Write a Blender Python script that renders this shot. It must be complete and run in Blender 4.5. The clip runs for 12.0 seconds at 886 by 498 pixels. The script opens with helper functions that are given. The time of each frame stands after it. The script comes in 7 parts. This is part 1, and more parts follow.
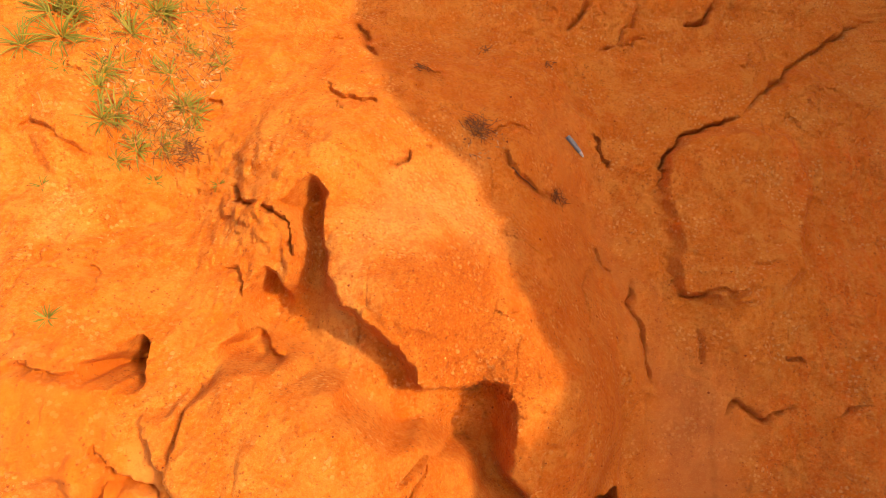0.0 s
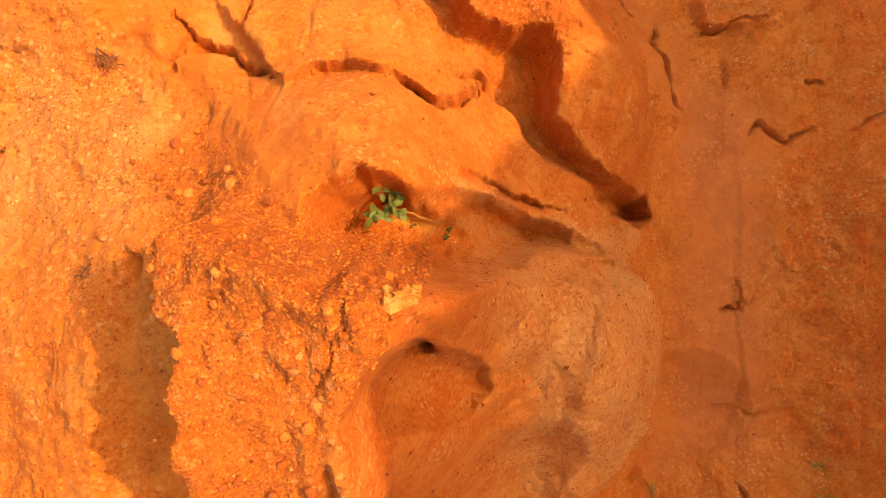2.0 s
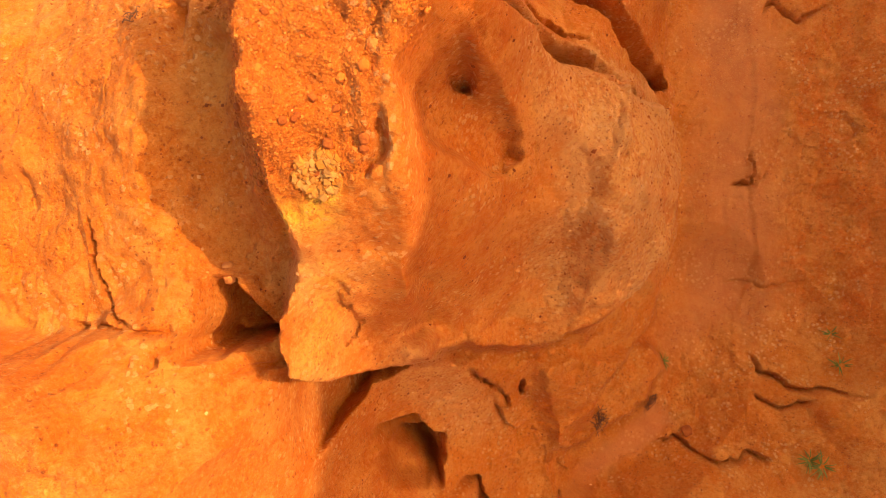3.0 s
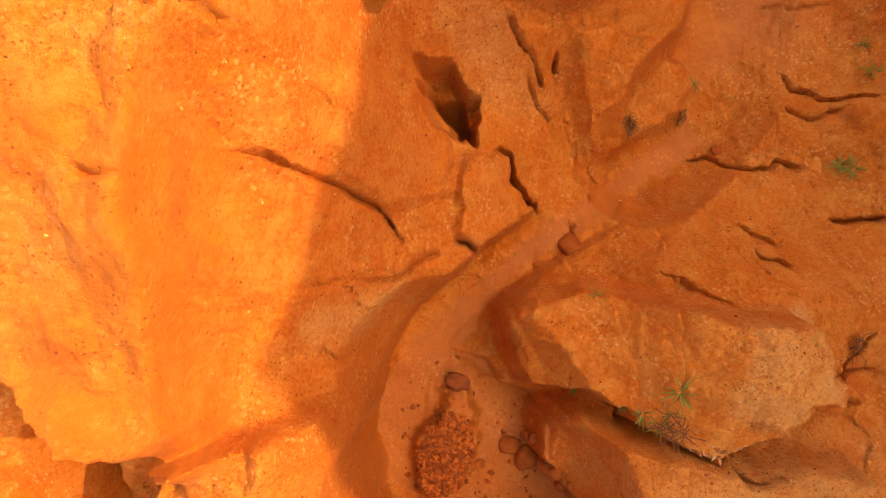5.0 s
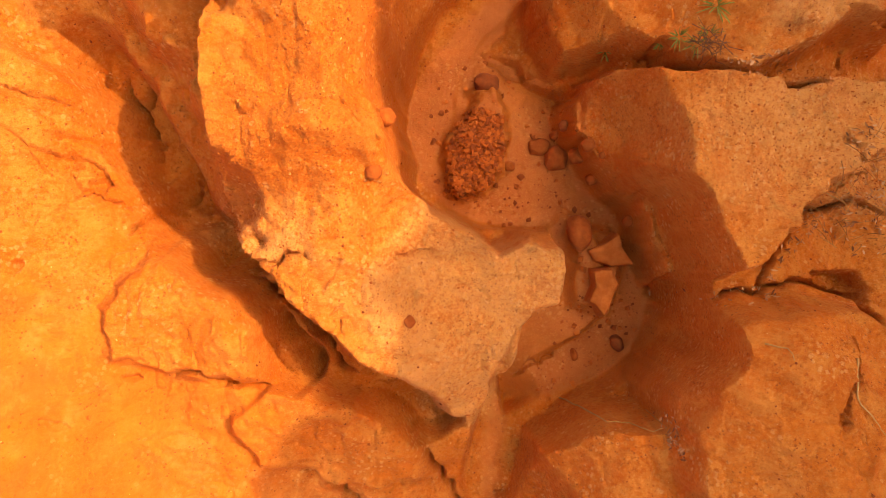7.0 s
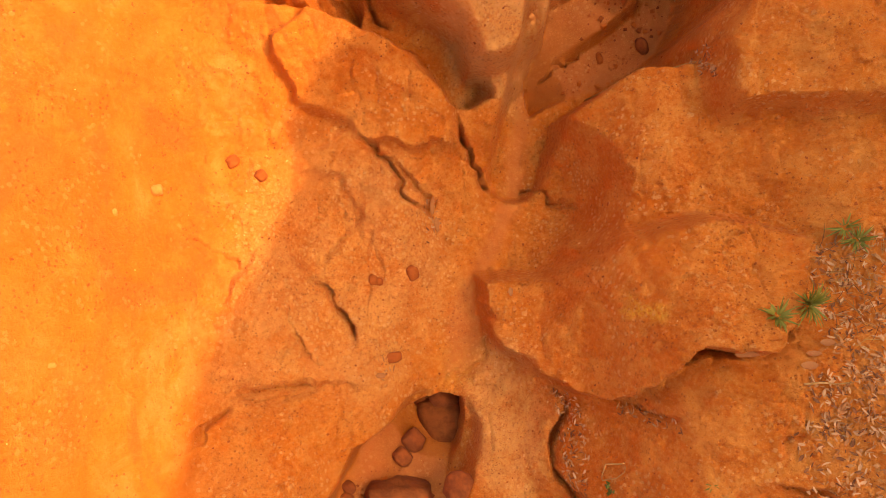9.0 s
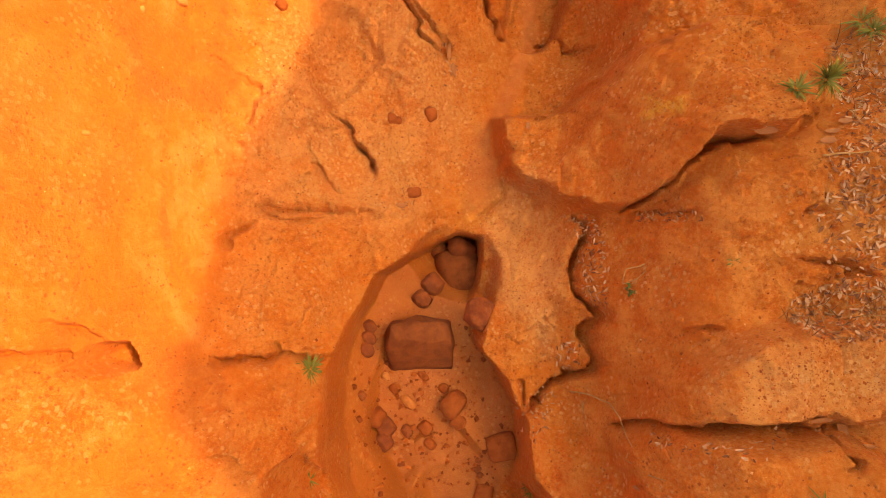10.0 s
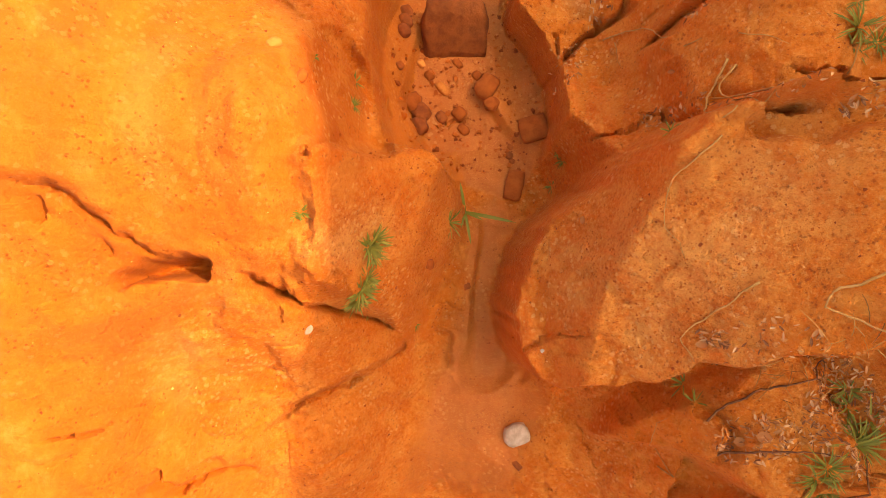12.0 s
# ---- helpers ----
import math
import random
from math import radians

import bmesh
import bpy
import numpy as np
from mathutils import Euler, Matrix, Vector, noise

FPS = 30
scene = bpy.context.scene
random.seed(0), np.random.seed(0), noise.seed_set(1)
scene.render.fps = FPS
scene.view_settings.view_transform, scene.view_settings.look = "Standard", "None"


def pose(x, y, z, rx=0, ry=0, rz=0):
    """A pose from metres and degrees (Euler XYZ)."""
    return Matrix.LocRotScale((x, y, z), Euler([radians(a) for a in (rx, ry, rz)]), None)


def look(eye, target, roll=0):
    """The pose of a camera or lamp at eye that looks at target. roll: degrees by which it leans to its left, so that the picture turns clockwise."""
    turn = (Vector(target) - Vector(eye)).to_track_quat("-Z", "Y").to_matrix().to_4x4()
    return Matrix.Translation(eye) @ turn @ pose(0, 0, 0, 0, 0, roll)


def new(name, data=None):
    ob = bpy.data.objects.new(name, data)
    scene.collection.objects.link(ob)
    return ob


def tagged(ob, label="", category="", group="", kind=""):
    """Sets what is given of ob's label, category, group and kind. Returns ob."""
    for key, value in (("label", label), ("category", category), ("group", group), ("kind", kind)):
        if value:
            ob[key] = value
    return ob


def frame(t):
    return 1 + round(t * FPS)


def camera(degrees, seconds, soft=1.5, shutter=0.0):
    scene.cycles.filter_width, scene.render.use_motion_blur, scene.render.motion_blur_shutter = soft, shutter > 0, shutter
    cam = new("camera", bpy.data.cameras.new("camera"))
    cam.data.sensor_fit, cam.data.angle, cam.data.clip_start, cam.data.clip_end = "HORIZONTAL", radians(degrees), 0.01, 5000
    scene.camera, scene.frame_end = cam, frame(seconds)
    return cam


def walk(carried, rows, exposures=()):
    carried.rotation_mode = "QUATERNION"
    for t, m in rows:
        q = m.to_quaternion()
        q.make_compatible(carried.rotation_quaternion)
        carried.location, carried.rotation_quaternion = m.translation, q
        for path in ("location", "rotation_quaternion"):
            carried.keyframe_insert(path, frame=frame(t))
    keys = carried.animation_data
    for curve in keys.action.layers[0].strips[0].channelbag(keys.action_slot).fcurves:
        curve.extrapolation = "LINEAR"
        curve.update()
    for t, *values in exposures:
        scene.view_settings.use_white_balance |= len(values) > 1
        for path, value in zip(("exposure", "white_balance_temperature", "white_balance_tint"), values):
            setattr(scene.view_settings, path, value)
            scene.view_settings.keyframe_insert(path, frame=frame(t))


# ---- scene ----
cam = camera(65.0, 12.0, soft=0.7)
# seconds, place of the eye, and turns in degrees: the lens looks straight down, the top of the picture to +y
ROWS = [
    (0, 0.208, 0.573, 5.273, -0.22, 0.48, 0.77),
    (0.5, 0.137, 0.081, 5.315, -0.26, 0.47, 0.22),
    (1, 0.070, -0.412, 5.357, -0.24, 0.24, -0.24),
    (1.5, -0.011, -0.908, 5.419, -0.16, 0.14, -0.38),
    (2, -0.099, -1.397, 5.482, -0.06, -0.14, -0.41),
    (2.5, -0.183, -1.894, 5.533, -0.00, -0.42, -0.06),
    (3, -0.246, -2.392, 5.554, 0.43, -0.27, 0.10),
    (3.2, -0.266, -2.591, 5.557, 0.58, -0.25, 0.18),
    (4.8, -0.401, -4.204, 5.561, -0.35, 0.15, 0.46),
    (5, -0.420, -4.406, 5.560, -0.35, 0.13, 0.41),
    (5.5, -0.466, -4.916, 5.550, -0.25, -0.09, -0.01),
    (6, -0.509, -5.432, 5.545, -0.09, -0.20, -0.22),
    (6.5, -0.560, -5.952, 5.552, 0.11, 0.03, -0.39),
    (7, -0.615, -6.471, 5.557, 0.21, 0.11, -0.33),
    (7.5, -0.670, -6.991, 5.562, 0.21, -0.06, -0.05),
    (7.7, -0.693, -7.198, 5.567, 0.20, -0.13, 0.04),
    (9.3, -0.877, -8.832, 5.635, -0.17, -0.31, 0.20),
    (9.5, -0.900, -9.039, 5.646, -0.14, -0.19, 0.03),
    (10, -0.952, -9.557, 5.678, -0.09, -0.18, -0.34),
    (10.5, -1.006, -10.083, 5.709, 0.06, -0.04, -0.09),
    (11, -1.057, -10.615, 5.736, 0.15, 0.08, 0.04),
    (11.5, -1.108, -11.152, 5.781, 0.27, 0.23, 0.05),
    (12, -1.154, -11.691, 5.823, 0.38, 0.20, 0.03),
]
walk(cam, [(t, pose(x, y, z, rx, ry, rz)) for t, x, y, z, rx, ry, rz in ROWS],
     [(0.0, 1.63, 8900, 20), (2.5, 1.78, 8900, 24), (5.0, 1.88, 8800, 17), (7.5, 1.96, 8800, 20), (10.0, 1.93, 8800, 20), (12.0, 2.10, 8800, 13)])

# ---- world, sun, exposure ----
SUN_ELEVATION, SUN_AZIMUTH = radians(50.0), radians(14.0)   # azimuth from +x towards +y
world = bpy.data.worlds.new("sky")
scene.world = world
world.use_nodes = True
wn, wl = world.node_tree.nodes, world.node_tree.links
sky = wn.new("ShaderNodeTexSky")
sky.sky_type, sky.sun_disc = "NISHITA", False
sky.sun_elevation, sky.sun_rotation = SUN_ELEVATION, radians(90) - SUN_AZIMUTH
sky.air_density, sky.dust_density = 0.8, 3.8
wl.new(sky.outputs["Color"], wn["Background"].inputs["Color"])
wn["Background"].inputs["Strength"].default_value = 0.165
sun = new("sun", bpy.data.lights.new("sun", "SUN"))
sun.data.energy, sun.data.angle, sun.data.color = 1.42, radians(0.5), (1.0, 0.84, 0.62)
sun.matrix_world = look((30 * math.cos(SUN_AZIMUTH), 30 * math.sin(SUN_AZIMUTH), 30 * math.tan(SUN_ELEVATION)), (0, 0, 0))


# ---- materials ----
class Nodes:
    """Short hand for a node tree."""

    def __init__(self, name, roughness=0.9):
        self.m = bpy.data.materials.new(name)
        self.m.use_nodes = True
        self.t = self.m.node_tree
        self.bsdf = self.t.nodes["Principled BSDF"]
        self.bsdf.inputs["Roughness"].default_value = roughness
        self.bsdf.inputs["Specular IOR Level"].default_value = 0.25
        self.where = self.t.nodes.new("ShaderNodeNewGeometry").outputs["Position"]

    def put(self, socket, v):
        if isinstance(v, bpy.types.NodeSocket):
            self.t.links.new(v, socket)
        else:
            socket.default_value = (*v, 1) if isinstance(v, tuple) and len(v) == 3 and socket.type == "RGBA" else v

    def noise(self, scale, detail=4.0, roughness=0.6, warp=0.0, vector=None):
        n = self.t.nodes.new("ShaderNodeTexNoise")
        n.inputs["Scale"].default_value, n.inputs["Detail"].default_value = scale, detail
        n.inputs["Roughness"].default_value, n.inputs["Distortion"].default_value = roughness, warp
        self.t.links.new(vector or self.where, n.inputs["Vector"])
        return n.outputs["Fac"]

    def cells(self, scale, feature="F1", out="Distance"):
        n = self.t.nodes.new("ShaderNodeTexVoronoi")
        n.feature = feature
        n.inputs["Scale"].default_value = scale
        self.t.links.new(self.where, n.inputs["Vector"])
        return n.outputs[out]

    def stretch(self, sx, sy, sz):
        n = self.t.nodes.new("ShaderNodeVectorMath")
        n.operation = "MULTIPLY"
        self.t.links.new(self.where, n.inputs[0])
        n.inputs[1].default_value = (sx, sy, sz)
        return n.outputs[0]

    def span(self, v, a, b, c=0.0, d=1.0):
        n = self.t.nodes.new("ShaderNodeMapRange")
        n.interpolation_type = "SMOOTHSTEP"
        for k, w in zip(("Value", "From Min", "From Max", "To Min", "To Max"), (v, a, b, c, d)):
            self.put(n.inputs[k], w)
        return n.outputs[0]

    def calc(self, op, a, b=0.0):
        n = self.t.nodes.new("ShaderNodeMath")
        n.operation = op
        self.put(n.inputs[0], a)
        self.put(n.inputs[1], b)
        return n.outputs[0]

    def mix(self, f, a, b):
        n = self.t.nodes.new("ShaderNodeMix")
        n.data_type = "RGBA"
        self.put(n.inputs[0], f)
        self.put(n.inputs[6], a)
        self.put(n.inputs[7], b)
        return n.outputs[2]

    def layer(self, name):
        n = self.t.nodes.new("ShaderNodeAttribute")
        n.attribute_name = name
        return n.outputs["Fac"]

    def each(self):
        return self.t.nodes.new("ShaderNodeObjectInfo").outputs["Random"]

    def island(self):
        return self.t.nodes.new("ShaderNodeNewGeometry").outputs["Random Per Island"]

    def upright(self):
        n = self.t.nodes.new("ShaderNodeSeparateXYZ")
        self.t.links.new(self.t.nodes.new("ShaderNodeNewGeometry").outputs["Normal"], n.inputs[0])
        return n.outputs["Z"]

    def bump(self, height, depth, strength=1.0, after=None):
        n = self.t.nodes.new("ShaderNodeBump")
        n.inputs["Strength"].default_value, n.inputs["Distance"].default_value = strength, depth
        self.put(n.inputs["Height"], height)
        if after:
            self.t.links.new(after, n.inputs["Normal"])
        return n.outputs[0]

    def done(self, colour, normal=None, roughness=None):
        self.put(self.bsdf.inputs["Base Color"], colour)
        if normal:
            self.t.links.new(normal, self.bsdf.inputs["Normal"])
        if roughness is not None:
            self.put(self.bsdf.inputs["Roughness"], roughness)
        return self.m


def earth_material():
    k = Nodes("clay_earth", 0.93)
    gravel, pale, mud, yellow, smooth, red = (k.layer(n) for n in ("gravel", "pale", "mud", "yellow", "smooth", "red"))
    grainy = k.calc("MULTIPLY", k.span(smooth, 0.0, 1.0, 1.0, 0.18), k.span(k.noise(1.7, 4, 0.6, 0.5), 0.34, 0.56, 0.55, 1.3))
    broad, mid = k.noise(0.9, 3, 0.6, 0.6), k.noise(5.5, 6, 0.68, 0.4)
    fine, grit = k.noise(38.0, 5, 0.7), k.noise(150.0, 3, 0.7)
    streak = k.noise(1.0, 5, 0.65, 0.5, k.stretch(9.0, 2.2, 3.0))
    c = k.mix(k.span(broad, 0.35, 0.65), (0.580, 0.132, 0.0090), (0.620, 0.160, 0.0125))
    c = k.mix(k.calc("MULTIPLY", k.span(mid, 0.47, 0.62), 0.85), c, (0.650, 0.200, 0.0220))
    c = k.mix(k.calc("MULTIPLY", k.span(streak, 0.48, 0.64), 0.3), c, (0.540, 0.112, 0.0090))
    drip = k.noise(1.0, 5, 0.65, 0.3, k.stretch(11.0, 1.3, 2.0))
    c = k.mix(k.calc("MULTIPLY", red, k.span(drip, 0.38, 0.60, 0.15, 0.9)), c, (0.640, 0.118, 0.0070))
    c = k.mix(k.calc("MULTIPLY", red, k.span(drip, 0.62, 0.70, 0.0, 0.5)), c, (0.690, 0.240, 0.0400))
    # fresh faces are redder than the dusty tops
    c = k.mix(k.span(k.upright(), 0.85, 0.35, 0.0, 0.3), c, (0.610, 0.122, 0.0080))
    # dry pale crust, patchy everywhere and thick in its own patches
    crust = k.calc("MULTIPLY", k.span(k.calc("ADD", k.calc("MULTIPLY", fine, 0.5), k.calc("MULTIPLY", mid, 0.6)), 0.48, 0.62), k.calc("ADD", k.calc("MULTIPLY", pale, 0.70), 0.27))
    c = k.mix(crust, c, (0.700, 0.290, 0.0600))
    c = k.mix(k.calc("MULTIPLY", pale, k.span(k.noise(4.0, 5, 0.7, 0.6), 0.40, 0.58, 0.3, 0.9)), c, (0.650, 0.275, 0.0700))
    # smooth slopes: broad ochre clouds and wash lines, colour darkened to offset the sun
    wash = k.noise(1.0, 5, 0.6, 0.8, k.stretch(3.2, 1.1, 1.0))
    c = k.mix(k.calc("MULTIPLY", smooth, 0.75), c, k.mix(k.span(wash, 0.38, 0.62), (0.450, 0.104, 0.0090), (0.550, 0.140, 0.0130)))
    c = k.mix(k.calc("MULTIPLY", smooth, k.span(k.noise(1.4, 5, 0.62, 1.2, k.stretch(1.6, 0.8, 1.0)), 0.52, 0.62, 0.0, 0.6)), c, (0.400, 0.098, 0.0120))
    c = k.mix(k.calc("MULTIPLY", smooth, k.span(k.calc("ADD", k.calc("MULTIPLY", wash, 0.6), k.calc("MULTIPLY", mid, 0.5)), 0.59, 0.70, 0.0, 0.45)), c, (0.640, 0.235, 0.0500))
    # crumbly gravel
    lumps = k.cells(75.0)
    c = k.mix(k.calc("MULTIPLY", gravel, 0.85), c, (0.440, 0.098, 0.0075))
    c = k.mix(k.calc("MULTIPLY", gravel, k.span(k.noise(26.0, 4, 0.8), 0.55, 0.68)), c, (0.600, 0.185, 0.0220))
    c = k.mix(k.calc("MULTIPLY", yellow, k.span(fine, 0.38, 0.55, 0.2, 0.9)), c, (0.720, 0.353, 0.0322))
    # smooth silt of the stream bed
    silt = k.mix(k.span(k.noise(3.0, 5, 0.6, 0.8), 0.4, 0.62), (0.360, 0.095, 0.0125), (0.430, 0.120, 0.0175))
    c = k.mix(k.calc("MULTIPLY", mud, 0.85), c, silt)
    # dark specks, and small pits with their shade put into the colour
    spots = k.calc("MULTIPLY", k.span(k.cells(21.0), 0.24, 0.10), k.span(k.noise(2.6, 3, 0.6), 0.53, 0.66))
    spots = k.calc("MULTIPLY", spots, k.span(mud, 0.0, 1.0, 0.45, 0.10))
    # scattered pinholes, likewise darkened for their shade, and chips of pale grit
    ragged = k.calc("MULTIPLY", k.calc("SUBTRACT", k.noise(60.0, 3, 0.7), 0.5), 0.7)
    pins = k.calc("MULTIPLY", k.span(k.calc("ADD", k.cells(37.0), ragged), 0.26, 0.12), k.span(k.noise(5.0, 3, 0.6), 0.47, 0.57))
    chips = k.calc("MULTIPLY", k.span(k.calc("ADD", k.cells(27.0), ragged), 0.36, 0.26), k.span(k.calc("ADD", k.noise(3.3, 4, 0.65), k.calc("MULTIPLY", pale, 0.10)), 0.50, 0.60))
    chips = k.calc("MULTIPLY", k.calc("MULTIPLY", chips, k.span(smooth, 0.0, 1.0, 1.0, 0.3)), k.span(mud, 0.0, 1.0, 0.8, 0.3))
    c = k.mix(spots, c, (0.240, 0.049, 0.0049))
    c = k.mix(k.calc("MULTIPLY", pins, 0.6), c, (0.240, 0.050, 0.0050))
    c = k.mix(k.calc("MULTIPLY", chips, 0.68), c, (0.740, 0.360, 0.1100))
    # hollows of the fine bump darkened: relief shade put into the colour
    c = k.mix(k.span(fine, 0.40, 0.28, 0.0, 0.35), c, (0.420, 0.071, 0.0045))
    # sandy grain: pale flecks, and dark pores painted in for relief shade
    sand = k.noise(46.0, 4, 0.8)
    dusty = k.calc("MULTIPLY", k.calc("MULTIPLY", k.calc("ADD", k.calc("MULTIPLY", pale, 0.55), 0.36), grainy), k.span(gravel, 0.0, 1.0, 1.0, 0.35))
    dusty = k.calc("MULTIPLY", dusty, k.span(mud, 0.0, 1.0, 1.0, 0.25))
    c = k.mix(k.calc("MULTIPLY", k.span(sand, 0.55, 0.60), dusty), c, (0.690, 0.285, 0.0600))
    c = k.mix(k.calc("MULTIPLY", k.span(sand, 0.45, 0.38), k.calc("MULTIPLY", grainy, k.span(mud, 0.0, 1.0, 0.42, 0.10))), c, (0.380, 0.075, 0.0070))
    c = k.mix(k.calc("MULTIPLY", k.span(grit, 0.45, 0.34), k.calc("MULTIPLY", grainy, 0.25)), c, (0.400, 0.085, 0.0080))
    c = k.mix(k.calc("MULTIPLY", k.span(grit, 0.56, 0.66), k.calc("MULTIPLY", grainy, 0.35)), c, (0.700, 0.270, 0.0500))
    calm = k.calc("MULTIPLY", k.calc("SUBTRACT", 1.0, k.calc("MULTIPLY", mud, 0.7)), k.span(smooth, 0.0, 1.0, 1.0, 0.65))
    n = k.bump(k.calc("MULTIPLY", mid, calm), 0.035, 0.8)
    n = k.bump(k.calc("MULTIPLY", fine, calm), 0.024, 0.9, n)
    n = k.bump(k.calc("MULTIPLY", grit, calm), 0.007, 0.9, n)
    n = k.bump(k.calc("MULTIPLY", lumps, gravel), 0.010, 0.6, n)
    n = k.bump(spots, -0.012, 0.8, n)
    n = k.bump(k.calc("SUBTRACT", chips, pins), 0.006, 0.8, n)
    return k.done(c, n, k.span(mud, 0.0, 1.0, 0.94, 0.62))


earth = earth_material()


def clod_material(name, dark, light, roughness=0.92):
    k = Nodes(name, roughness)
    n1, n2 = k.noise(14.0, 5, 0.65), k.noise(90.0, 4, 0.7)
    c = k.mix(k.span(n1, 0.35, 0.65), dark, light)
    c = k.mix(k.calc("MULTIPLY", k.each(), 0.45), c, dark)
    c = k.mix(k.span(n2, 0.55, 0.72, 0.0, 0.5), c, light)
    n = k.bump(n1, 0.03, 0.6)
    return k.done(c, k.bump(n2, 0.006, 0.8, n))


def loose_material(name, *tones, roughness=0.9, scale=40.0):
    """Many small pieces in one mesh, each with its own tone."""
    k = Nodes(name, roughness)
    c = tones[0]
    for i, tone in enumerate(tones[1:]):
        cut = (i + 1) / len(tones)
        c = k.mix(k.span(k.island(), cut - 0.08, cut + 0.08), c, tone)
    n = k.noise(scale, 4, 0.7)
    c = k.mix(k.span(n, 0.5, 0.75, 0.0, 0.35), c, tones[-1])
    return k.done(c, k.bump(n, 0.004, 0.6))


def leaf_material(name, young, old):
    k = Nodes(name, 0.6)
    c = k.mix(k.calc("ADD", k.calc("MULTIPLY", k.island(), 0.6), k.calc("MULTIPLY", k.noise(25.0, 3), 0.4)), young, old)
    k.bsdf.inputs["Subsurface Weight"].default_value = 0.0
    return k.done(c, k.bump(k.noise(160.0, 3), 0.002, 0.5))


red_clod = clod_material("red_clod", (0.29, 0.060, 0.007), (0.41, 0.100, 0.014))
orange_clod = clod_material("orange_clod", (0.50, 0.120, 0.012), (0.64, 0.190, 0.030))
dark_clod = clod_material("dark_clod", (0.20, 0.045, 0.009), (0.33, 0.080, 0.014))
boulder_clay = clod_material("boulder_clay", (0.19, 0.044, 0.007), (0.29, 0.075, 0.013))
pinnacle_clay = clod_material("pinnacle_clay", (0.40, 0.095, 0.011), (0.50, 0.140, 0.024))
pale_stone = clod_material("pale_stone", (0.38, 0.27, 0.16), (0.54, 0.41, 0.27), 0.7)
cream_clod = clod_material("cream_clod", (0.50, 0.145, 0.022), (0.60, 0.22, 0.048))
yellow_crumb = loose_material("yellow_crumb", (0.40, 0.13, 0.014), (0.46, 0.17, 0.024), (0.50, 0.22, 0.045))
gravel_mix = loose_material("gravel_mix", (0.34, 0.070, 0.006), (0.42, 0.096, 0.009), (0.47, 0.114, 0.011), (0.50, 0.130, 0.013), (0.56, 0.172, 0.026))
pale_grit = loose_material("pale_grit", (0.56, 0.185, 0.024), (0.64, 0.250, 0.048), (0.70, 0.330, 0.095))
crumb_mix = loose_material("crumb_mix", (0.24, 0.050, 0.007), (0.36, 0.078, 0.009), (0.45, 0.110, 0.014))
dry_leaf = loose_material("dry_leaf", (0.20, 0.062, 0.014), (0.36, 0.125, 0.030), (0.48, 0.200, 0.060), (0.58, 0.300, 0.120), roughness=0.7)
dry_stalk = loose_material("dry_stalk", (0.15, 0.055, 0.011), (0.27, 0.11, 0.022), (0.40, 0.19, 0.045))
green_blade = leaf_material("green_blade", (0.10, 0.115, 0.010), (0.25, 0.20, 0.024))
green_leaf = leaf_material("green_leaf", (0.05, 0.085, 0.008), (0.15, 0.155, 0.02))
root_bark = clod_material("root_bark", (0.40, 0.18, 0.04), (0.54, 0.29, 0.085), 0.75)
dark_twig = clod_material("dark_twig", (0.13, 0.045, 0.015), (0.26, 0.10, 0.03), 0.8)
blue_plastic = clod_material("blue_plastic", (0.16, 0.18, 0.19), (0.26, 0.28, 0.28), 0.4)
pale_plastic = clod_material("pale_plastic", (0.42, 0.40, 0.36), (0.55, 0.52, 0.46), 0.4)

# ---- the lie of the land ----
def lattice_noise(x, y, size, seed):
    """Smooth noise from -1 to 1 whose lumps are about size metres wide."""
    table = np.random.RandomState(seed).rand(256, 256).astype(np.float32) * 2 - 1
    u, v = x / size + 91.3, y / size + 57.7
    iu, iv = np.floor(u).astype(int), np.floor(v).astype(int)
    fu, fv = (u - iu).astype(np.float32), (v - iv).astype(np.float32)
    fu, fv = fu * fu * fu * (fu * (fu * 6 - 15) + 10), fv * fv * fv * (fv * (fv * 6 - 15) + 10)
    a, b, c, d = iu & 255, (iu + 1) & 255, iv & 255, (iv + 1) & 255
    return (table[a, c] * (1 - fu) + table[b, c] * fu) * (1 - fv) + (table[a, d] * (1 - fu) + table[b, d] * fu) * fv


def rough(x, y, size, octaves, seed, fall=0.5):
    total = 0.0
    for k in range(octaves):
        total = total + lattice_noise(x, y, size / 2 ** k, seed + k) * fall ** k
    return total


def step(a, b, v):
    s = np.clip((v - a) / (b - a), 0, 1)
    return s * s * (3 - 2 * s)


def reach(pts, x, y):
    """Distance to a broken line, and how far along it (0 to 1) the nearest spot lies."""
    best, along = np.full(x.shape, 1e9, np.float32), np.zeros(x.shape, np.float32)
    lengths = [math.dist(p, q) for p, q in zip(pts, pts[1:])]
    done, total = 0.0, sum(lengths)
    for (p, q), n in zip(zip(pts, pts[1:]), lengths):
        dx, dy = q[0] - p[0], q[1] - p[1]
        s = np.clip(((x - p[0]) * dx + (y - p[1]) * dy) / max(n * n, 1e-9), 0, 1)
        d = np.hypot(x - p[0] - s * dx, y - p[1] - s * dy)
        near = d < best
        best[near], along[near] = d[near], (done + s[near] * n) / total
        done += n
    return best, along


def inside(pts, x, y):
    """Distance to the rim of an outline, positive inside."""
    odd = np.zeros(x.shape, bool)
    for p, q in zip(pts, pts[1:] + pts[:1]):
        if p[1] != q[1]:
            odd ^= ((p[1] > y) != (q[1] > y)) & (x < (q[0] - p[0]) * (y - p[1]) / (q[1] - p[1]) + p[0])
    d, _ = reach(pts + pts[:1], x, y)
    return np.where(odd, d, -d)


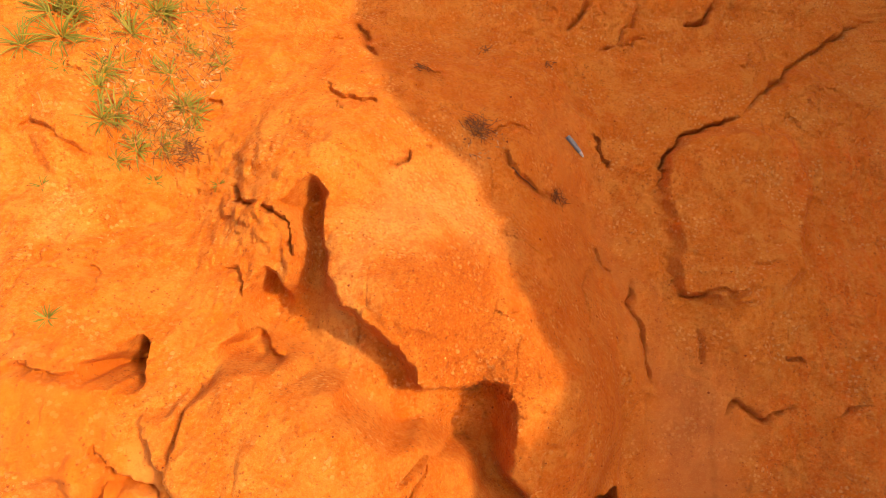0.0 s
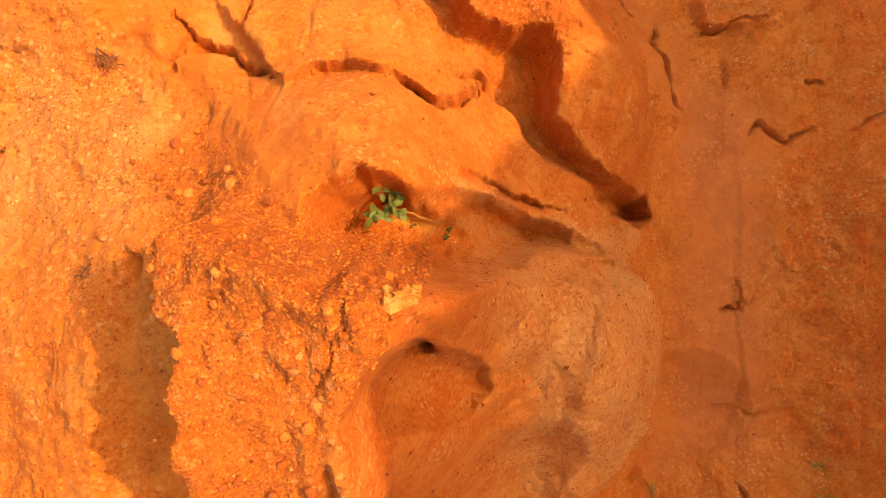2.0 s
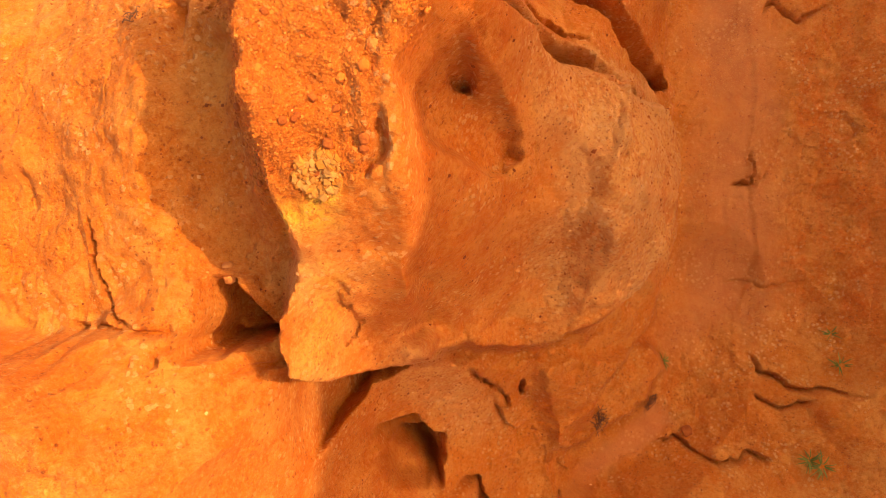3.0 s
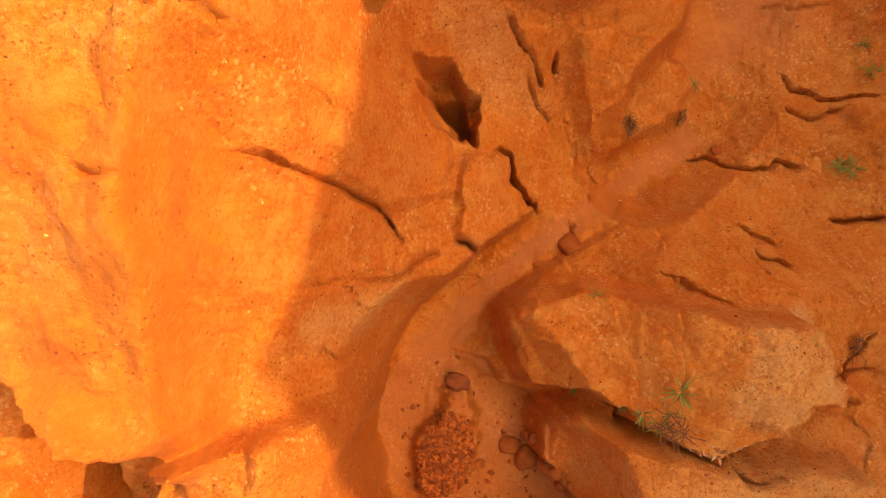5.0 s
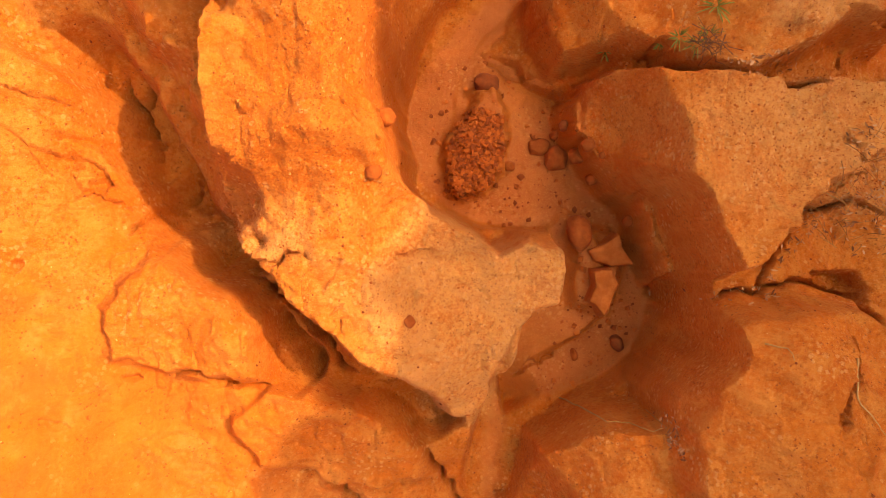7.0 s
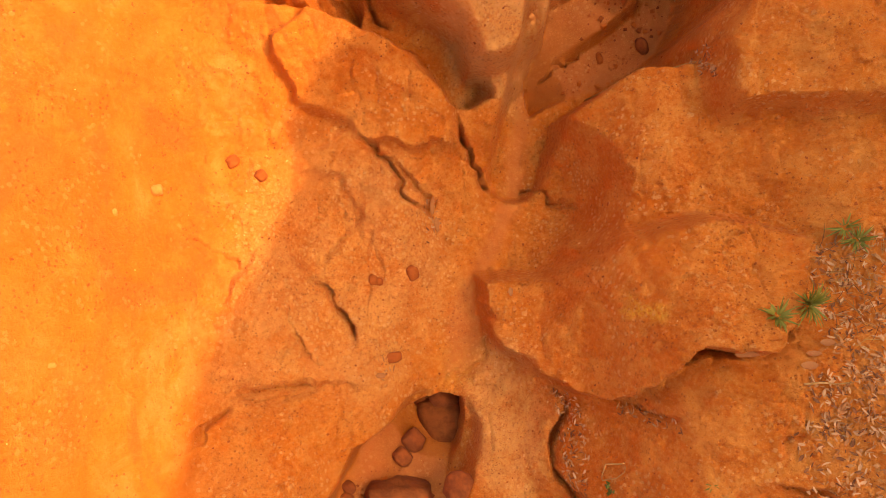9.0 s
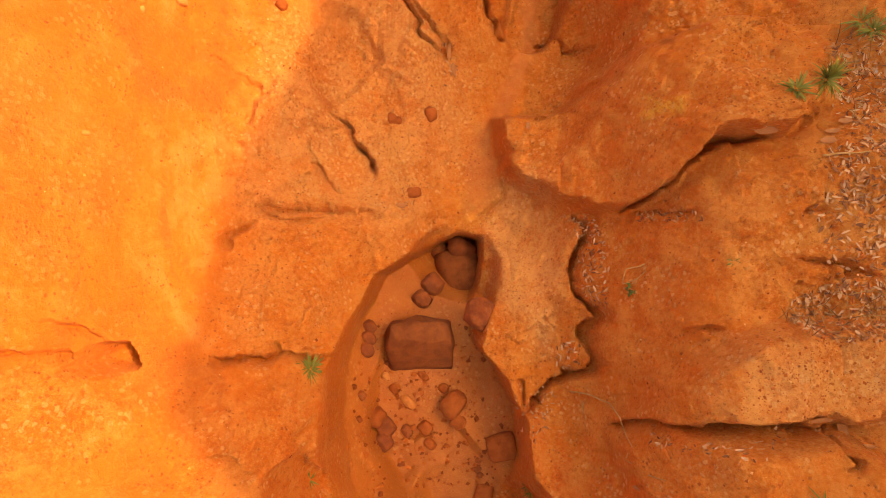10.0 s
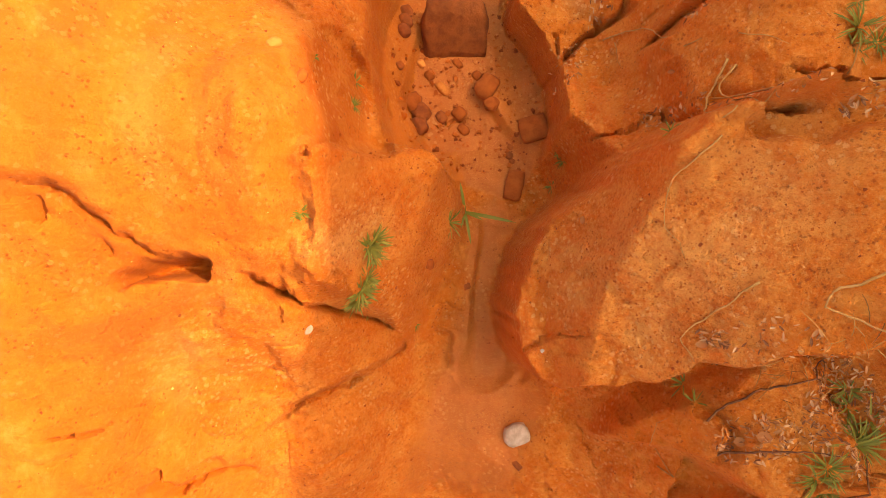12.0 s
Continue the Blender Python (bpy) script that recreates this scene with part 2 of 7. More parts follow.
class Land:
    """Heights and zones of earth over a net of lines that is fine where the camera passes and widens to the horizon."""

    def __init__(self, xs, ys):
        self.xs, self.ys = xs, ys
        self.x, self.y = (a.astype(np.float32) for a in np.meshgrid(xs, ys))
        self.z = np.zeros(self.x.shape, np.float32)
        self.zones = {}
        self.wobble = (rough(self.x, self.y, 0.28, 6, 11, 0.62) * 0.03, rough(self.x, self.y, 0.28, 6, 31, 0.62) * 0.03)

    def window(self, pts, margin):
        px, py = [p[0] for p in pts], [p[1] for p in pts]
        i = slice(*np.searchsorted(self.ys, (min(py) - margin, max(py) + margin)))
        j = slice(*np.searchsorted(self.xs, (min(px) - margin, max(px) + margin)))
        return i, j

    def spot(self, w, jag):
        return self.x[w] + self.wobble[0][w] * jag, self.y[w] + self.wobble[1][w] * jag

    def hill(self, x, y, rx, ry, h):
        self.z += (h * np.exp(-0.5 * (((self.x - x) / rx) ** 2 + ((self.y - y) / ry) ** 2))).astype(np.float32)

    def block(self, pts, rise, soft=0.08, jag=1.0, lip=0.0, east=0.0):
        """Raise (or sink) the earth inside an outline by rise, over a bank soft metres wide, or east metres on its east side."""
        w = self.window(pts, max(soft, east) + 0.3)
        d = inside(pts, *self.spot(w, jag))
        if east:
            middle = sum(p[0] for p in pts) / len(pts)
            soft = soft + (east - soft) * step(-0.3, 0.3, self.x[w] - middle)
        s = np.clip((d + soft) / (2 * soft), 0, 1)
        self.z[w] += rise * (s ** 1.7 if rise > 0 else 1 - (1 - s) ** 1.7)   # sharp brink, hollow foot
        if lip:
            self.z[w] += lip * np.exp(-((d - soft) / (soft + 0.04)) ** 2)

    def cut(self, pts, width, depth, soft=0.02, jag=0.6, taper=True):
        """A crack or channel along a broken line."""
        w = self.window(pts, width + soft + 0.3)
        d, s = reach(pts, *self.spot(w, jag))
        half = max(width, 0.011) / 2 * ((np.clip(4 * s * (1 - s), 0, 1) ** 0.5) if taper else 1.0) * (1 + (0.9 if width < 0.03 else 0.4) * rough(self.x[w], self.y[w], 0.14, 3, 71))
        soft = max(soft, 0.011)
        self.z[w] -= depth * (1 - step(0, soft, d - np.maximum(half, 0))) * (np.clip(8 * s * (1 - s), 0, 1) if taper else 1.0)

    def flat(self, pts, width, level, soft=0.15, jag=0.5):
        """Wear the earth along a broken line down to a bed whose height runs from level[0] to level[1]."""
        w = self.window(pts, width + soft + 0.5)
        d, s = reach(pts, *self.spot(w, jag))
        bed = level[0] + (level[1] - level[0]) * s
        k = 1 - np.clip((d - width / 2) / soft, 0, 1) ** 1.6
        self.z[w] = self.z[w] * (1 - k) + np.minimum(self.z[w], bed) * k

    def zone(self, name, pts, soft=0.1, jag=2.0, amount=1.0):
        layer = self.zones.setdefault(name, np.zeros(self.x.shape, np.float32))
        w = self.window(pts, soft + 0.4)
        layer[w] = np.maximum(layer[w], amount * step(-soft, soft, inside(pts, *self.spot(w, jag))))

    def amount(self, name, x, y):
        """How strong a zone is at a place."""
        return float(self.zones[name][min(np.searchsorted(self.ys, y), len(self.ys) - 1), min(np.searchsorted(self.xs, x), len(self.xs) - 1)])

    def height(self, x, y):
        j = int(np.clip(np.searchsorted(self.xs, x), 1, len(self.xs) - 1))
        i = int(np.clip(np.searchsorted(self.ys, y), 1, len(self.ys) - 1))
        u = (x - self.xs[j - 1]) / (self.xs[j] - self.xs[j - 1])
        v = (y - self.ys[i - 1]) / (self.ys[i] - self.ys[i - 1])
        z = self.z
        return float((z[i - 1, j - 1] * (1 - u) + z[i - 1, j] * u) * (1 - v) + (z[i, j - 1] * (1 - u) + z[i, j] * u) * v)

    def normal(self, x, y, e=0.06):
        return Vector((self.height(x - e, y) - self.height(x + e, y), self.height(x, y - e) - self.height(x, y + e), 2 * e)).normalized()


def lines(low, high, gap, far):
    """Net lines: gap apart from low to high, then ever wider out to far."""
    core = list(np.arange(low, high + gap / 2, gap))
    out, g = [], gap
    while core[-1] + sum(out) < far:
        g *= 1.35
        out.append(g)
    rise = np.cumsum(out)
    return np.array([core[0] - r for r in rise[::-1]] + core + [core[-1] + r for r in rise])


GAP = 0.0108
land = Land(np.union1d(lines(-4.3, 3.45, GAP, 300), np.arange(6.5, 9.6, 0.25)), np.union1d(lines(-14.1, 2.6, GAP, 300), np.arange(3.0, 6.1, 0.1)))
XS = (-4.4, -3, -2, -1.2, -0.4, 0.5, 1.5, 2.6)
SECTIONS = {
    2.60: (2.31, 1.57, 0.81, 0.12, -0.3, -0.52, -0.63, -0.6),
    1.07: (2.28, 1.99, 1.63, 1.15, 1.18, 0.56, -0.19, 0.06),
    -0.45: (2.26, 2.34, 2.39, 2.3, 2.7, 1.51, 0.24, 0.64),
    -1.98: (2.31, 2.55, 2.82, 3.13, 3.15, 1.89, 0.76, 0.92),
    -3.51: (2.49, 2.59, 2.76, 2.57, 1.42, 0.76, 0.68, 0.87),
    -5.04: (2.83, 2.49, 2.37, 2.17, 1.45, 1.11, 1.44, 1.13),
    -6.56: (3.36, 2.49, 1.95, 2.07, 1.58, 1.57, 1.58, 1.65),
    -8.09: (3.96, 2.9, 1.61, 1.2, 0.97, 1.79, 2.16, 2.32),
    -9.62: (4.33, 3.45, 1.91, 1.56, 1.55, 2.24, 2.67, 2.97),
    -11.15: (4.3, 3.52, 2.89, 1.97, 1.87, 2.58, 3.05, 3.55),
    -12.67: (4.05, 2.97, 1.87, 1.12, 1.32, 2.3, 3.21, 4.11),
    -14.20: (3.69, 2.23, 0.98, 0.54, 0.9, 1.94, 3.27, 4.64),
}


def sections(x, y):
    """The ground between cross-sections, which run west to east."""
    stations = sorted(SECTIONS)
    table = np.array([SECTIONS[k] for k in stations])

    def place(n, v):
        n = np.array(n)
        v = np.clip(v, n[0], n[-1])
        i = np.clip(np.searchsorted(n, v) - 1, 0, len(n) - 2)
        u = (v - n[i]) / (n[i + 1] - n[i])
        return i, u * u * (3 - 2 * u)

    i, v = place(stations, y)
    j, u = place(XS, x)
    return (table[i, j] * (1 - u) + table[i, j + 1] * u) * (1 - v) + (table[i + 1, j] * (1 - u) + table[i + 1, j + 1] * u) * v


land.z += sections(land.x, land.y).astype(np.float32)
# high east bank, unseen and added so that its rim shades the gully floor
SHADE_RIM = ((-10.20, 15.95), (-9.80, 16.15), (-9.40, 16.27), (-8.95, 16.48), (-8.50, 16.68), (-8.10, 16.50), (-7.70, 16.70), 
       (-7.40, 16.95), (-7.10, 16.75), (-6.80, 16.50), (-6.40, 16.30), (-6.10, 16.00), (-5.80, 15.60), (-5.30, 15.20), 
       (-5.05, 15.40), (-4.80, 15.35), (-4.55, 14.85), (-4.25, 14.90), (-4.05, 15.25), (-3.90, 14.80), (-3.70, 14.50), 
       (-3.30, 14.50), (-2.80, 15.20), (-2.33, 15.72), (-2.10, 15.57), (-1.75, 15.45), (-1.50, 15.35), (-1.20, 15.15), 
       (-0.90, 15.00), (-0.55, 14.80), (-0.25, 15.15), (0.00, 15.30), (0.70, 15.35), (0.95, 14.70), (1.20, 13.70), 
       (1.50, 12.75), (1.80, 12.30), (2.00, 11.90), (2.30, 12.10), (2.60, 12.20), (2.95, 11.92), (3.33, 11.97), 
       (3.56, 12.40), (3.90, 12.70), (4.40, 12.43), (5.00, 12.19))
rim = np.interp(land.y, [p[0] for p in SHADE_RIM], [p[1] for p in SHADE_RIM])
land.z += np.where(land.x > 2.9, (rim - land.z) * step(6.5, 9.5, land.x), 0)
land.z += (rough(land.x, land.y, 0.9, 3, 3) * 0.04).astype(np.float32)
# knolls (and hollows, negative): x, y, half-widths, height
for knoll in ((-0.3, -1.15, 0.42, 0.42, 0.28), (-0.33, -0.06, 0.42, 0.42, -0.27), (-1.68, -8.7, 0.42, 0.42, -0.25), (1.18, -4.97, 0.42, 0.42, 0.23), (0.26, -4.18, 0.42, 0.42, -0.21), (-2.35, -6.05, 0.42, 0.42, -0.21), (-2.13, -11.2, 0.42, 0.42, 0.2), (0.16, 0.22, 0.42, 0.42, 0.2), (-0.33, -0.06, 0.42, 0.42, -0.2), (0.12, -10.48, 0.42, 0.42, 0.18), (0.16, 0.22, 0.42, 0.42, 0.17), (-0.47, -2.65, 0.42, 0.42, -0.17), (-0.33, -0.06, 0.42, 0.42, -0.16), (-2.45, -10.12, 0.42, 0.42, 0.16), (1.82, -1.22, 0.42, 0.42, -0.16), (2.31, -3.12, 0.42, 0.42, 0.15), (2.2, -3.82, 0.42, 0.42, -0.16), (0.16, 0.22, 0.42, 0.42, 0.14), (0.19, -0.55, 0.42, 0.42, -0.15)):
    land.hill(*knoll)
for x, y, h in ((-0.74, 0.90, 0.32), (0.12, 0.43, 0.22), (-1.57, 0.03, 0.25), (-0.09, -0.73, -0.17), (2.10, -1.79, 0.13), (2.39, -2.49, 0.07), (0.35, -3.22, 0.23), (2.18, -3.81, -0.07), (-1.18, -4.31, 0.05), (-1.38, -4.39, 0.14), (0.92, -4.99, 0.12), (0.60, -5.72, 0.15), (-0.47, -6.02, 0.08), (-0.93, -6.77, -0.10), (1.12, -7.07, 0.23), (-0.51, -8.57, -0.08), (-2.22, -8.69, 0.20), (-1.74, -9.12, -0.14), (0.62, -9.16, 0.25), (0.09, -9.34, -0.16), (-0.11, -9.79, -0.09), (-1.05, -9.82, 0.10), (0.25, -9.89, 0.30), (-1.30, -10.07, 0.05), (-0.06, -10.18, -0.21), (-0.84, -10.29, 0.08), (-0.29, -10.61, -0.24), (-0.43, -11.39, 0.13), (0.27, -11.60, -0.15), (-2.08, -11.74, 0.08)):
    land.hill(x, y, 0.3, 0.3, h)
# the nose of the ridge beside the channel
land.hill(1.12, -0.5, 0.3, 0.42, 0.55)
land.block([(-0.54, 0.92), (-0.48, 0.67), (-0.43, 0.47), (-0.35, 0.29), (-0.25, 0.25), (-0.21, 0.15), (-0.06, 0.02), (0.07, -0.16), (0.26, -0.19), (0.44, -0.2), (0.53, -0.33), (0.54, -0.46), (0.53, -0.62), (0.6, -0.77), (0.73, -0.94), (0.86, -1.01), (1.08, -1.03), (1.35, -1.07), (1.32, -1.18), (1.11, -1.21), (0.93, -1.16), (0.71, -0.97), (0.55, -0.87), (0.44, -0.73), (0.35, -0.6), (0.22, -0.56), (0.21, -0.48), (0.1, -0.39), (-0.05, -0.38), (-0.11, -0.3), (-0.2, -0.24), (-0.35, -0.12), (-0.48, -0.07), (-0.52, 0.03), (-0.66, 0.09), (-0.79, 0.12), (-0.85, 0.25), (-0.73, 0.41), (-0.64, 0.28), (-0.55, 0.32), (-0.58, 0.57), (-0.66, 0.78)], rise=-0.34, soft=0.043, jag=1.0)
land.block([(0.93, -1.15), (1.08, -1.05), (1.31, -1.07), (1.36, -1.16), (1.22, -1.27)], rise=-0.2, soft=0.019, jag=1.0)
land.block([(-1.41, -0.01), (-1.43, 0), (-1.36, 0.03), (-1.25, 0.1), (-1.24, 0.07), (-1.19, -0.04), (-1.31, -0.04), (-1.41, -0.04)], rise=-0.4, soft=0.019, jag=1.0)
land.block([(-0.9, 0.07), (-0.83, 0.11), (-0.81, 0.12), (-0.7, 0.05), (-0.63, 0.03), (-0.7, 0.01), (-0.88, 0.02)], rise=-0.3, soft=0.025, jag=1.0)
land.cut([(-1.05, 0.93), (-0.98, 0.84), (-0.89, 0.78)], width=0.011, depth=0.13, soft=0.008, jag=1.4, taper=True)
land.cut([(-0.81, 0.81), (-0.7, 0.71), (-0.66, 0.58), (-0.6, 0.45)], width=0.013, depth=0.163, soft=0.014, jag=1.4, taper=True)
land.cut([(-1.73, -0.04), (-1.69, 0), (-1.58, -0.02), (-1.41, -0.03), (-1.19, -0.04)], width=0.005, depth=0.098, soft=0.006, jag=1.4, taper=True)
land.cut([(-1, -0.36), (-1.01, -0.21), (-1, -0.15), (-0.97, -0.03)], width=0.006, depth=0.098, soft=0.014, jag=1.4, taper=True)
land.cut([(-0.03, -0.58), (0.07, -0.54), (0.15, -0.56), (0.21, -0.59)], width=0.006, depth=0.13, soft=0.008, jag=1.4, taper=True)
land.cut([(-1.81, 0.54), (-1.73, 0.45), (-1.57, 0.4)], width=0.004, depth=0.039, soft=0.006, jag=1.4, taper=True)
land.cut([(-0.63, 1.59), (-0.5, 1.52), (-0.27, 1.48)], width=0.005, depth=0.098, soft=0.006, jag=1.4, taper=True)
land.cut([(-0.56, 2.3), (-0.42, 2.11), (-0.29, 1.94)], width=0.006, depth=0.098, soft=0.014, jag=1.4, taper=True)
land.cut([(-0.15, 1.04), (-0.1, 1.08), (-0.08, 1.18)], width=0.006, depth=0.13, soft=0.006, jag=1.4, taper=True)
land.cut([(0.04, 1.2), (0.09, 1.18)], width=0.006, depth=0.065, soft=0.006, jag=1.4, taper=True)
land.cut([(1.81, 1.06), (1.85, 1.23), (2.04, 1.47), (2.25, 1.58), (2.42, 1.63)], width=0.009, depth=0.195, soft=0.008, jag=1.4, taper=True)
land.cut([(2.42, 1.63), (2.81, 1.93), (3.26, 2.26), (3.85, 2.6)], width=0.005, depth=0.098, soft=0.011, jag=1.4, taper=True)
land.cut([(1.16, 2.37), (1.28, 2.48), (1.38, 2.67)], width=0.006, depth=0.098, soft=0.006, jag=1.4, taper=True)
land.cut([(2.16, 2.46), (2.3, 2.49), (2.44, 2.68)], width=0.009, depth=0.13, soft=0.006, jag=1.4, taper=True)
land.cut([(1.52, 2.26), (1.69, 2.43), (1.78, 2.61)], width=0.005, depth=0.065, soft=0.006, jag=1.4, taper=True)
land.cut([(1.4, 2.23), (1.87, 2.3)], width=0.004, depth=0.065, soft=0.006, jag=1.4, taper=True)
land.cut([(2.41, 0.45), (2.54, 0.5)], width=0.004, depth=0.052, soft=0.006, jag=1.4, taper=True)
land.cut([(1.9, 0.27), (1.98, 0.21), (2.11, 0.27)], width=0.006, depth=0.098, soft=0.008, jag=1.4, taper=True)
land.cut([(2.21, -0.47), (2.3, -0.52), (2.44, -0.56), (2.68, -0.54)], width=0.006, depth=0.13, soft=0.008, jag=1.4, taper=True)
land.cut([(2.12, -0.44), (2.27, -0.37), (2.35, -0.22)], width=0.004, depth=0.065, soft=0.006, jag=1.4, taper=True)
land.cut([(2.83, -0.57), (3.02, -0.45), (3.12, -0.42)], width=0.006, depth=0.098, soft=0.006, jag=1.4, taper=True)
land.cut([(2.01, 0.02), (2.02, -0.25)], width=0.004, depth=0.052, soft=0.006, jag=1.4, taper=True)
land.cut([(1.92, 0.42), (1.94, 0.26)], width=0.006, depth=0.065, soft=0.014, jag=1.4, taper=True)
land.block([(1.81, 1.06), (1.89, 1.33), (2.12, 1.49), (2.52, 1.52), (2.86, 1.4), (2.91, 1.01), (2.74, 0.47), (2.51, 0.24), (2.15, 0.19), (1.9, 0.26), (1.91, 0.66)], rise=0.12, soft=0.05, jag=1.0)
land.cut([(-2.13, 1.18), (-1.96, 1.14), (-1.85, 1.1), (-1.72, 1.04)], width=0.005, depth=0.065, soft=0.006, jag=1.4, taper=True)
land.cut([(0.53, 1.26), (0.63, 1.11), (0.87, 0.95), (1.06, 0.86)], width=0.007, depth=0.078, soft=0.017, jag=1.4, taper=True)
land.cut([(1.26, 0.57), (1.41, 0.36)], width=0.005, depth=0.065, soft=0.011, jag=1.4, taper=True)
land.flat([(0.53, 2.9), (0.86, 2.17), (1.07, 1.34), (1.37, 0.88), (1.52, 0.4), (1.61, -0.01), (1.65, -0.4), (1.68, -0.73), (1.71, -1.18)], width=0.2, level=(0.6, 0.36), soft=0.22, jag=0.5)
land.flat([(1.65, -0.13), (1.71, -0.55), (1.76, -1.09), (1.69, -1.71), (1.71, -2.29)], width=0.36, level=(0.38, 0.36), soft=0.12, jag=0.5)
land.flat([(1.74, -0.53), (1.82, -1.17), (1.79, -1.79), (1.85, -2.39), (1.73, -2.81), (1.53, -3.13), (1.18, -3.42)], width=0.5, level=(0.36, 0.38), soft=0.15, jag=0.5)
land.flat([(2.3, -0.1), (2.25, -0.8), (2.2, -1.5), (2.18, -2.2), (2.1, -2.8)], width=0.6, level=(0.38, 0.40), soft=0.5, jag=0.5)
land.flat([(1.72, -2.59), (1.56, -3.23), (1.35, -3.54), (0.94, -3.83)], width=0.3, level=(0.25, 0.4), soft=0.3, jag=0.5)
land.cut([(1.52, 0.32), (1.58, 0.07), (1.64, -0.24), (1.67, -0.44)], width=0.01, depth=0.078, soft=0.014, jag=1.4, taper=True)
land.cut([(-1.26, -0.43), (-1.18, -0.47), (-1.05, -0.52), (-0.86, -0.65), (-0.77, -0.72)], width=0.006, depth=0.098, soft=0.006, jag=1.4, taper=True)
land.cut([(-0.77, -0.72), (-0.61, -0.63), (-0.49, -0.61), (-0.33, -0.63)], width=0.004, depth=0.052, soft=0.006, jag=1.4, taper=True)
land.cut([(-0.32, -0.63), (-0.24, -0.7), (-0.12, -0.75), (-0, -0.69), (0.2, -0.56)], width=0.009, depth=0.182, soft=0.006, jag=1.4, taper=True)
land.cut([(0.2, -0.56), (0.31, -0.56), (0.4, -0.6)], width=0.005, depth=0.078, soft=0.006, jag=1.4, taper=True)
land.block([(-1.11, -0.2), (-1, -0.1), (-0.81, 0.04), (-0.56, -0.08), (-0.36, -0.21), (-0.15, -0.27), (0.03, -0.4), (0.21, -0.48), (0.12, -0.63), (-0.05, -0.74), (-0.17, -0.73), (-0.32, -0.63), (-0.49, -0.61), (-0.61, -0.63), (-0.77, -0.72), (-0.86, -0.65), (-1.07, -0.34)], rise=0.1, soft=0.025, jag=1.0)
land.cut([(-0.03, -1.04), (0.1, -1.06), (0.3, -1.16), (0.58, -1.2)], width=0.007, depth=0.13, soft=0.011, jag=1.4, taper=True)
land.block([(-0.51, -1.26), (-0.38, -1.14), (-0.2, -1.23), (0.02, -1.2), (0.32, -1.28), (0.64, -1.38), (0.9, -1.51), (0.78, -1.56), (0.31, -1.48), (0.02, -1.44), (-0.17, -1.46), (-0.29, -1.47), (-0.43, -1.47)], rise=-0.4, soft=0.074, jag=1.0)
land.block([(-1.32, -0.54), (-1.48, -0.41), (-1.36, -0.31), (-1.14, -0.58), (-0.82, -0.94), (-0.57, -1.18), (-0.51, -1.3), (-0.42, -1.44), (-0.56, -1.39), (-0.64, -1.28), (-0.93, -0.97), (-1.2, -0.65)], rise=0.05, soft=0.074, jag=1.0)
land.block([(-0.97, -1.35), (-0.8, -1.26), (-0.54, -1.41), (-0.31, -1.45), (-0.17, -1.46), (-0.09, -1.5), (0.41, -1.37), (0.87, -1.41), (1.11, -1.56), (1.19, -1.77), (1.15, -2.07), (1.08, -2.38), (0.9, -2.62), (0.65, -2.8), (0.38, -2.92), (0.15, -2.95), (-0.12, -2.87), (-0.39, -2.93), (-0.53, -2.93), (-0.7, -2.94), (-0.83, -2.83), (-0.88, -2.69), (-0.75, -2.39), (-0.79, -2.24), (-0.83, -2.06), (-0.85, -1.94), (-0.87, -1.79), (-0.87, -1.63), (-0.97, -1.56), (-0.98, -1.46)], rise=0.5, soft=0.062, jag=1.0, lip=0.06)
land.block([(-0.33, -1.85), (-0.27, -1.77), (-0.15, -1.73), (-0.06, -1.83), (0.04, -1.93), (0.2, -2.1), (0.25, -2.4), (0.1, -2.8), (-0.15, -2.87), (-0.34, -2.74), (-0.31, -2.45), (-0.3, -2.2)], rise=-0.4, soft=0.04, jag=1.0, east=0.32)
land.block([(-0.34, -1.78), (-0.26, -1.72), (-0.17, -1.7), (-0.07, -1.81), (0.06, -1.9), (0.08, -1.98), (-0.02, -2.02), (-0.17, -2), (-0.28, -1.98), (-0.33, -1.89)], rise=-0.2, soft=0.043, jag=1.0)
land.block([(-0.2, -1.75), (-0.16, -1.72), (-0.14, -1.75), (-0.17, -1.77)], rise=-0.2, soft=0.019, jag=1.0)
land.block([(-1.27, -1.49), (-1.2, -1.56), (-1.05, -1.61), (-1.02, -1.81), (-0.96, -2.01), (-0.96, -2.22), (-0.95, -2.46), (-1.07, -2.44), (-1.12, -2.32), (-1.23, -2.23), (-1.24, -2.01), (-1.24, -1.81), (-1.25, -1.63)], rise=-0.15, soft=0.074, jag=1.0)
land.cut([(-1.09, -2.69), (-1.09, -2.75), (-0.9, -2.66)], width=0.01, depth=0.195, soft=0.006, jag=1.4, taper=True)
land.block([(-1.08, -2.5), (-1, -2.53), (-0.99, -2.61), (-0.93, -2.7), (-1.01, -2.73), (-1.15, -2.76), (-1.12, -2.65)], rise=-0.45, soft=0.019, jag=1.0)
land.cut([(-1.74, -2.67), (-1.55, -2.68), (-1.38, -2.67), (-1.18, -2.68)], width=0.006, depth=0.098, soft=0.006, jag=1.4, taper=True)
land.cut([(-1.17, -2.74), (-1.18, -2.72), (-1.24, -2.76), (-1.27, -2.81)], width=0.005, depth=0.078, soft=0.006, jag=1.4, taper=True)
land.cut([(-0.45, -1.98), (-0.44, -2.08), (-0.47, -2.16)], width=0.006, depth=0.065, soft=0.014, jag=1.4, taper=True)
land.cut([(-0.36, -1.9), (-0.32, -1.81)], width=0.006, depth=0.098, soft=0.006, jag=1.4, taper=True)
land.cut([(0.05, -3.3), (0.17, -3.47)], width=0.005, depth=0.098, soft=0.006, jag=1.4, taper=True)
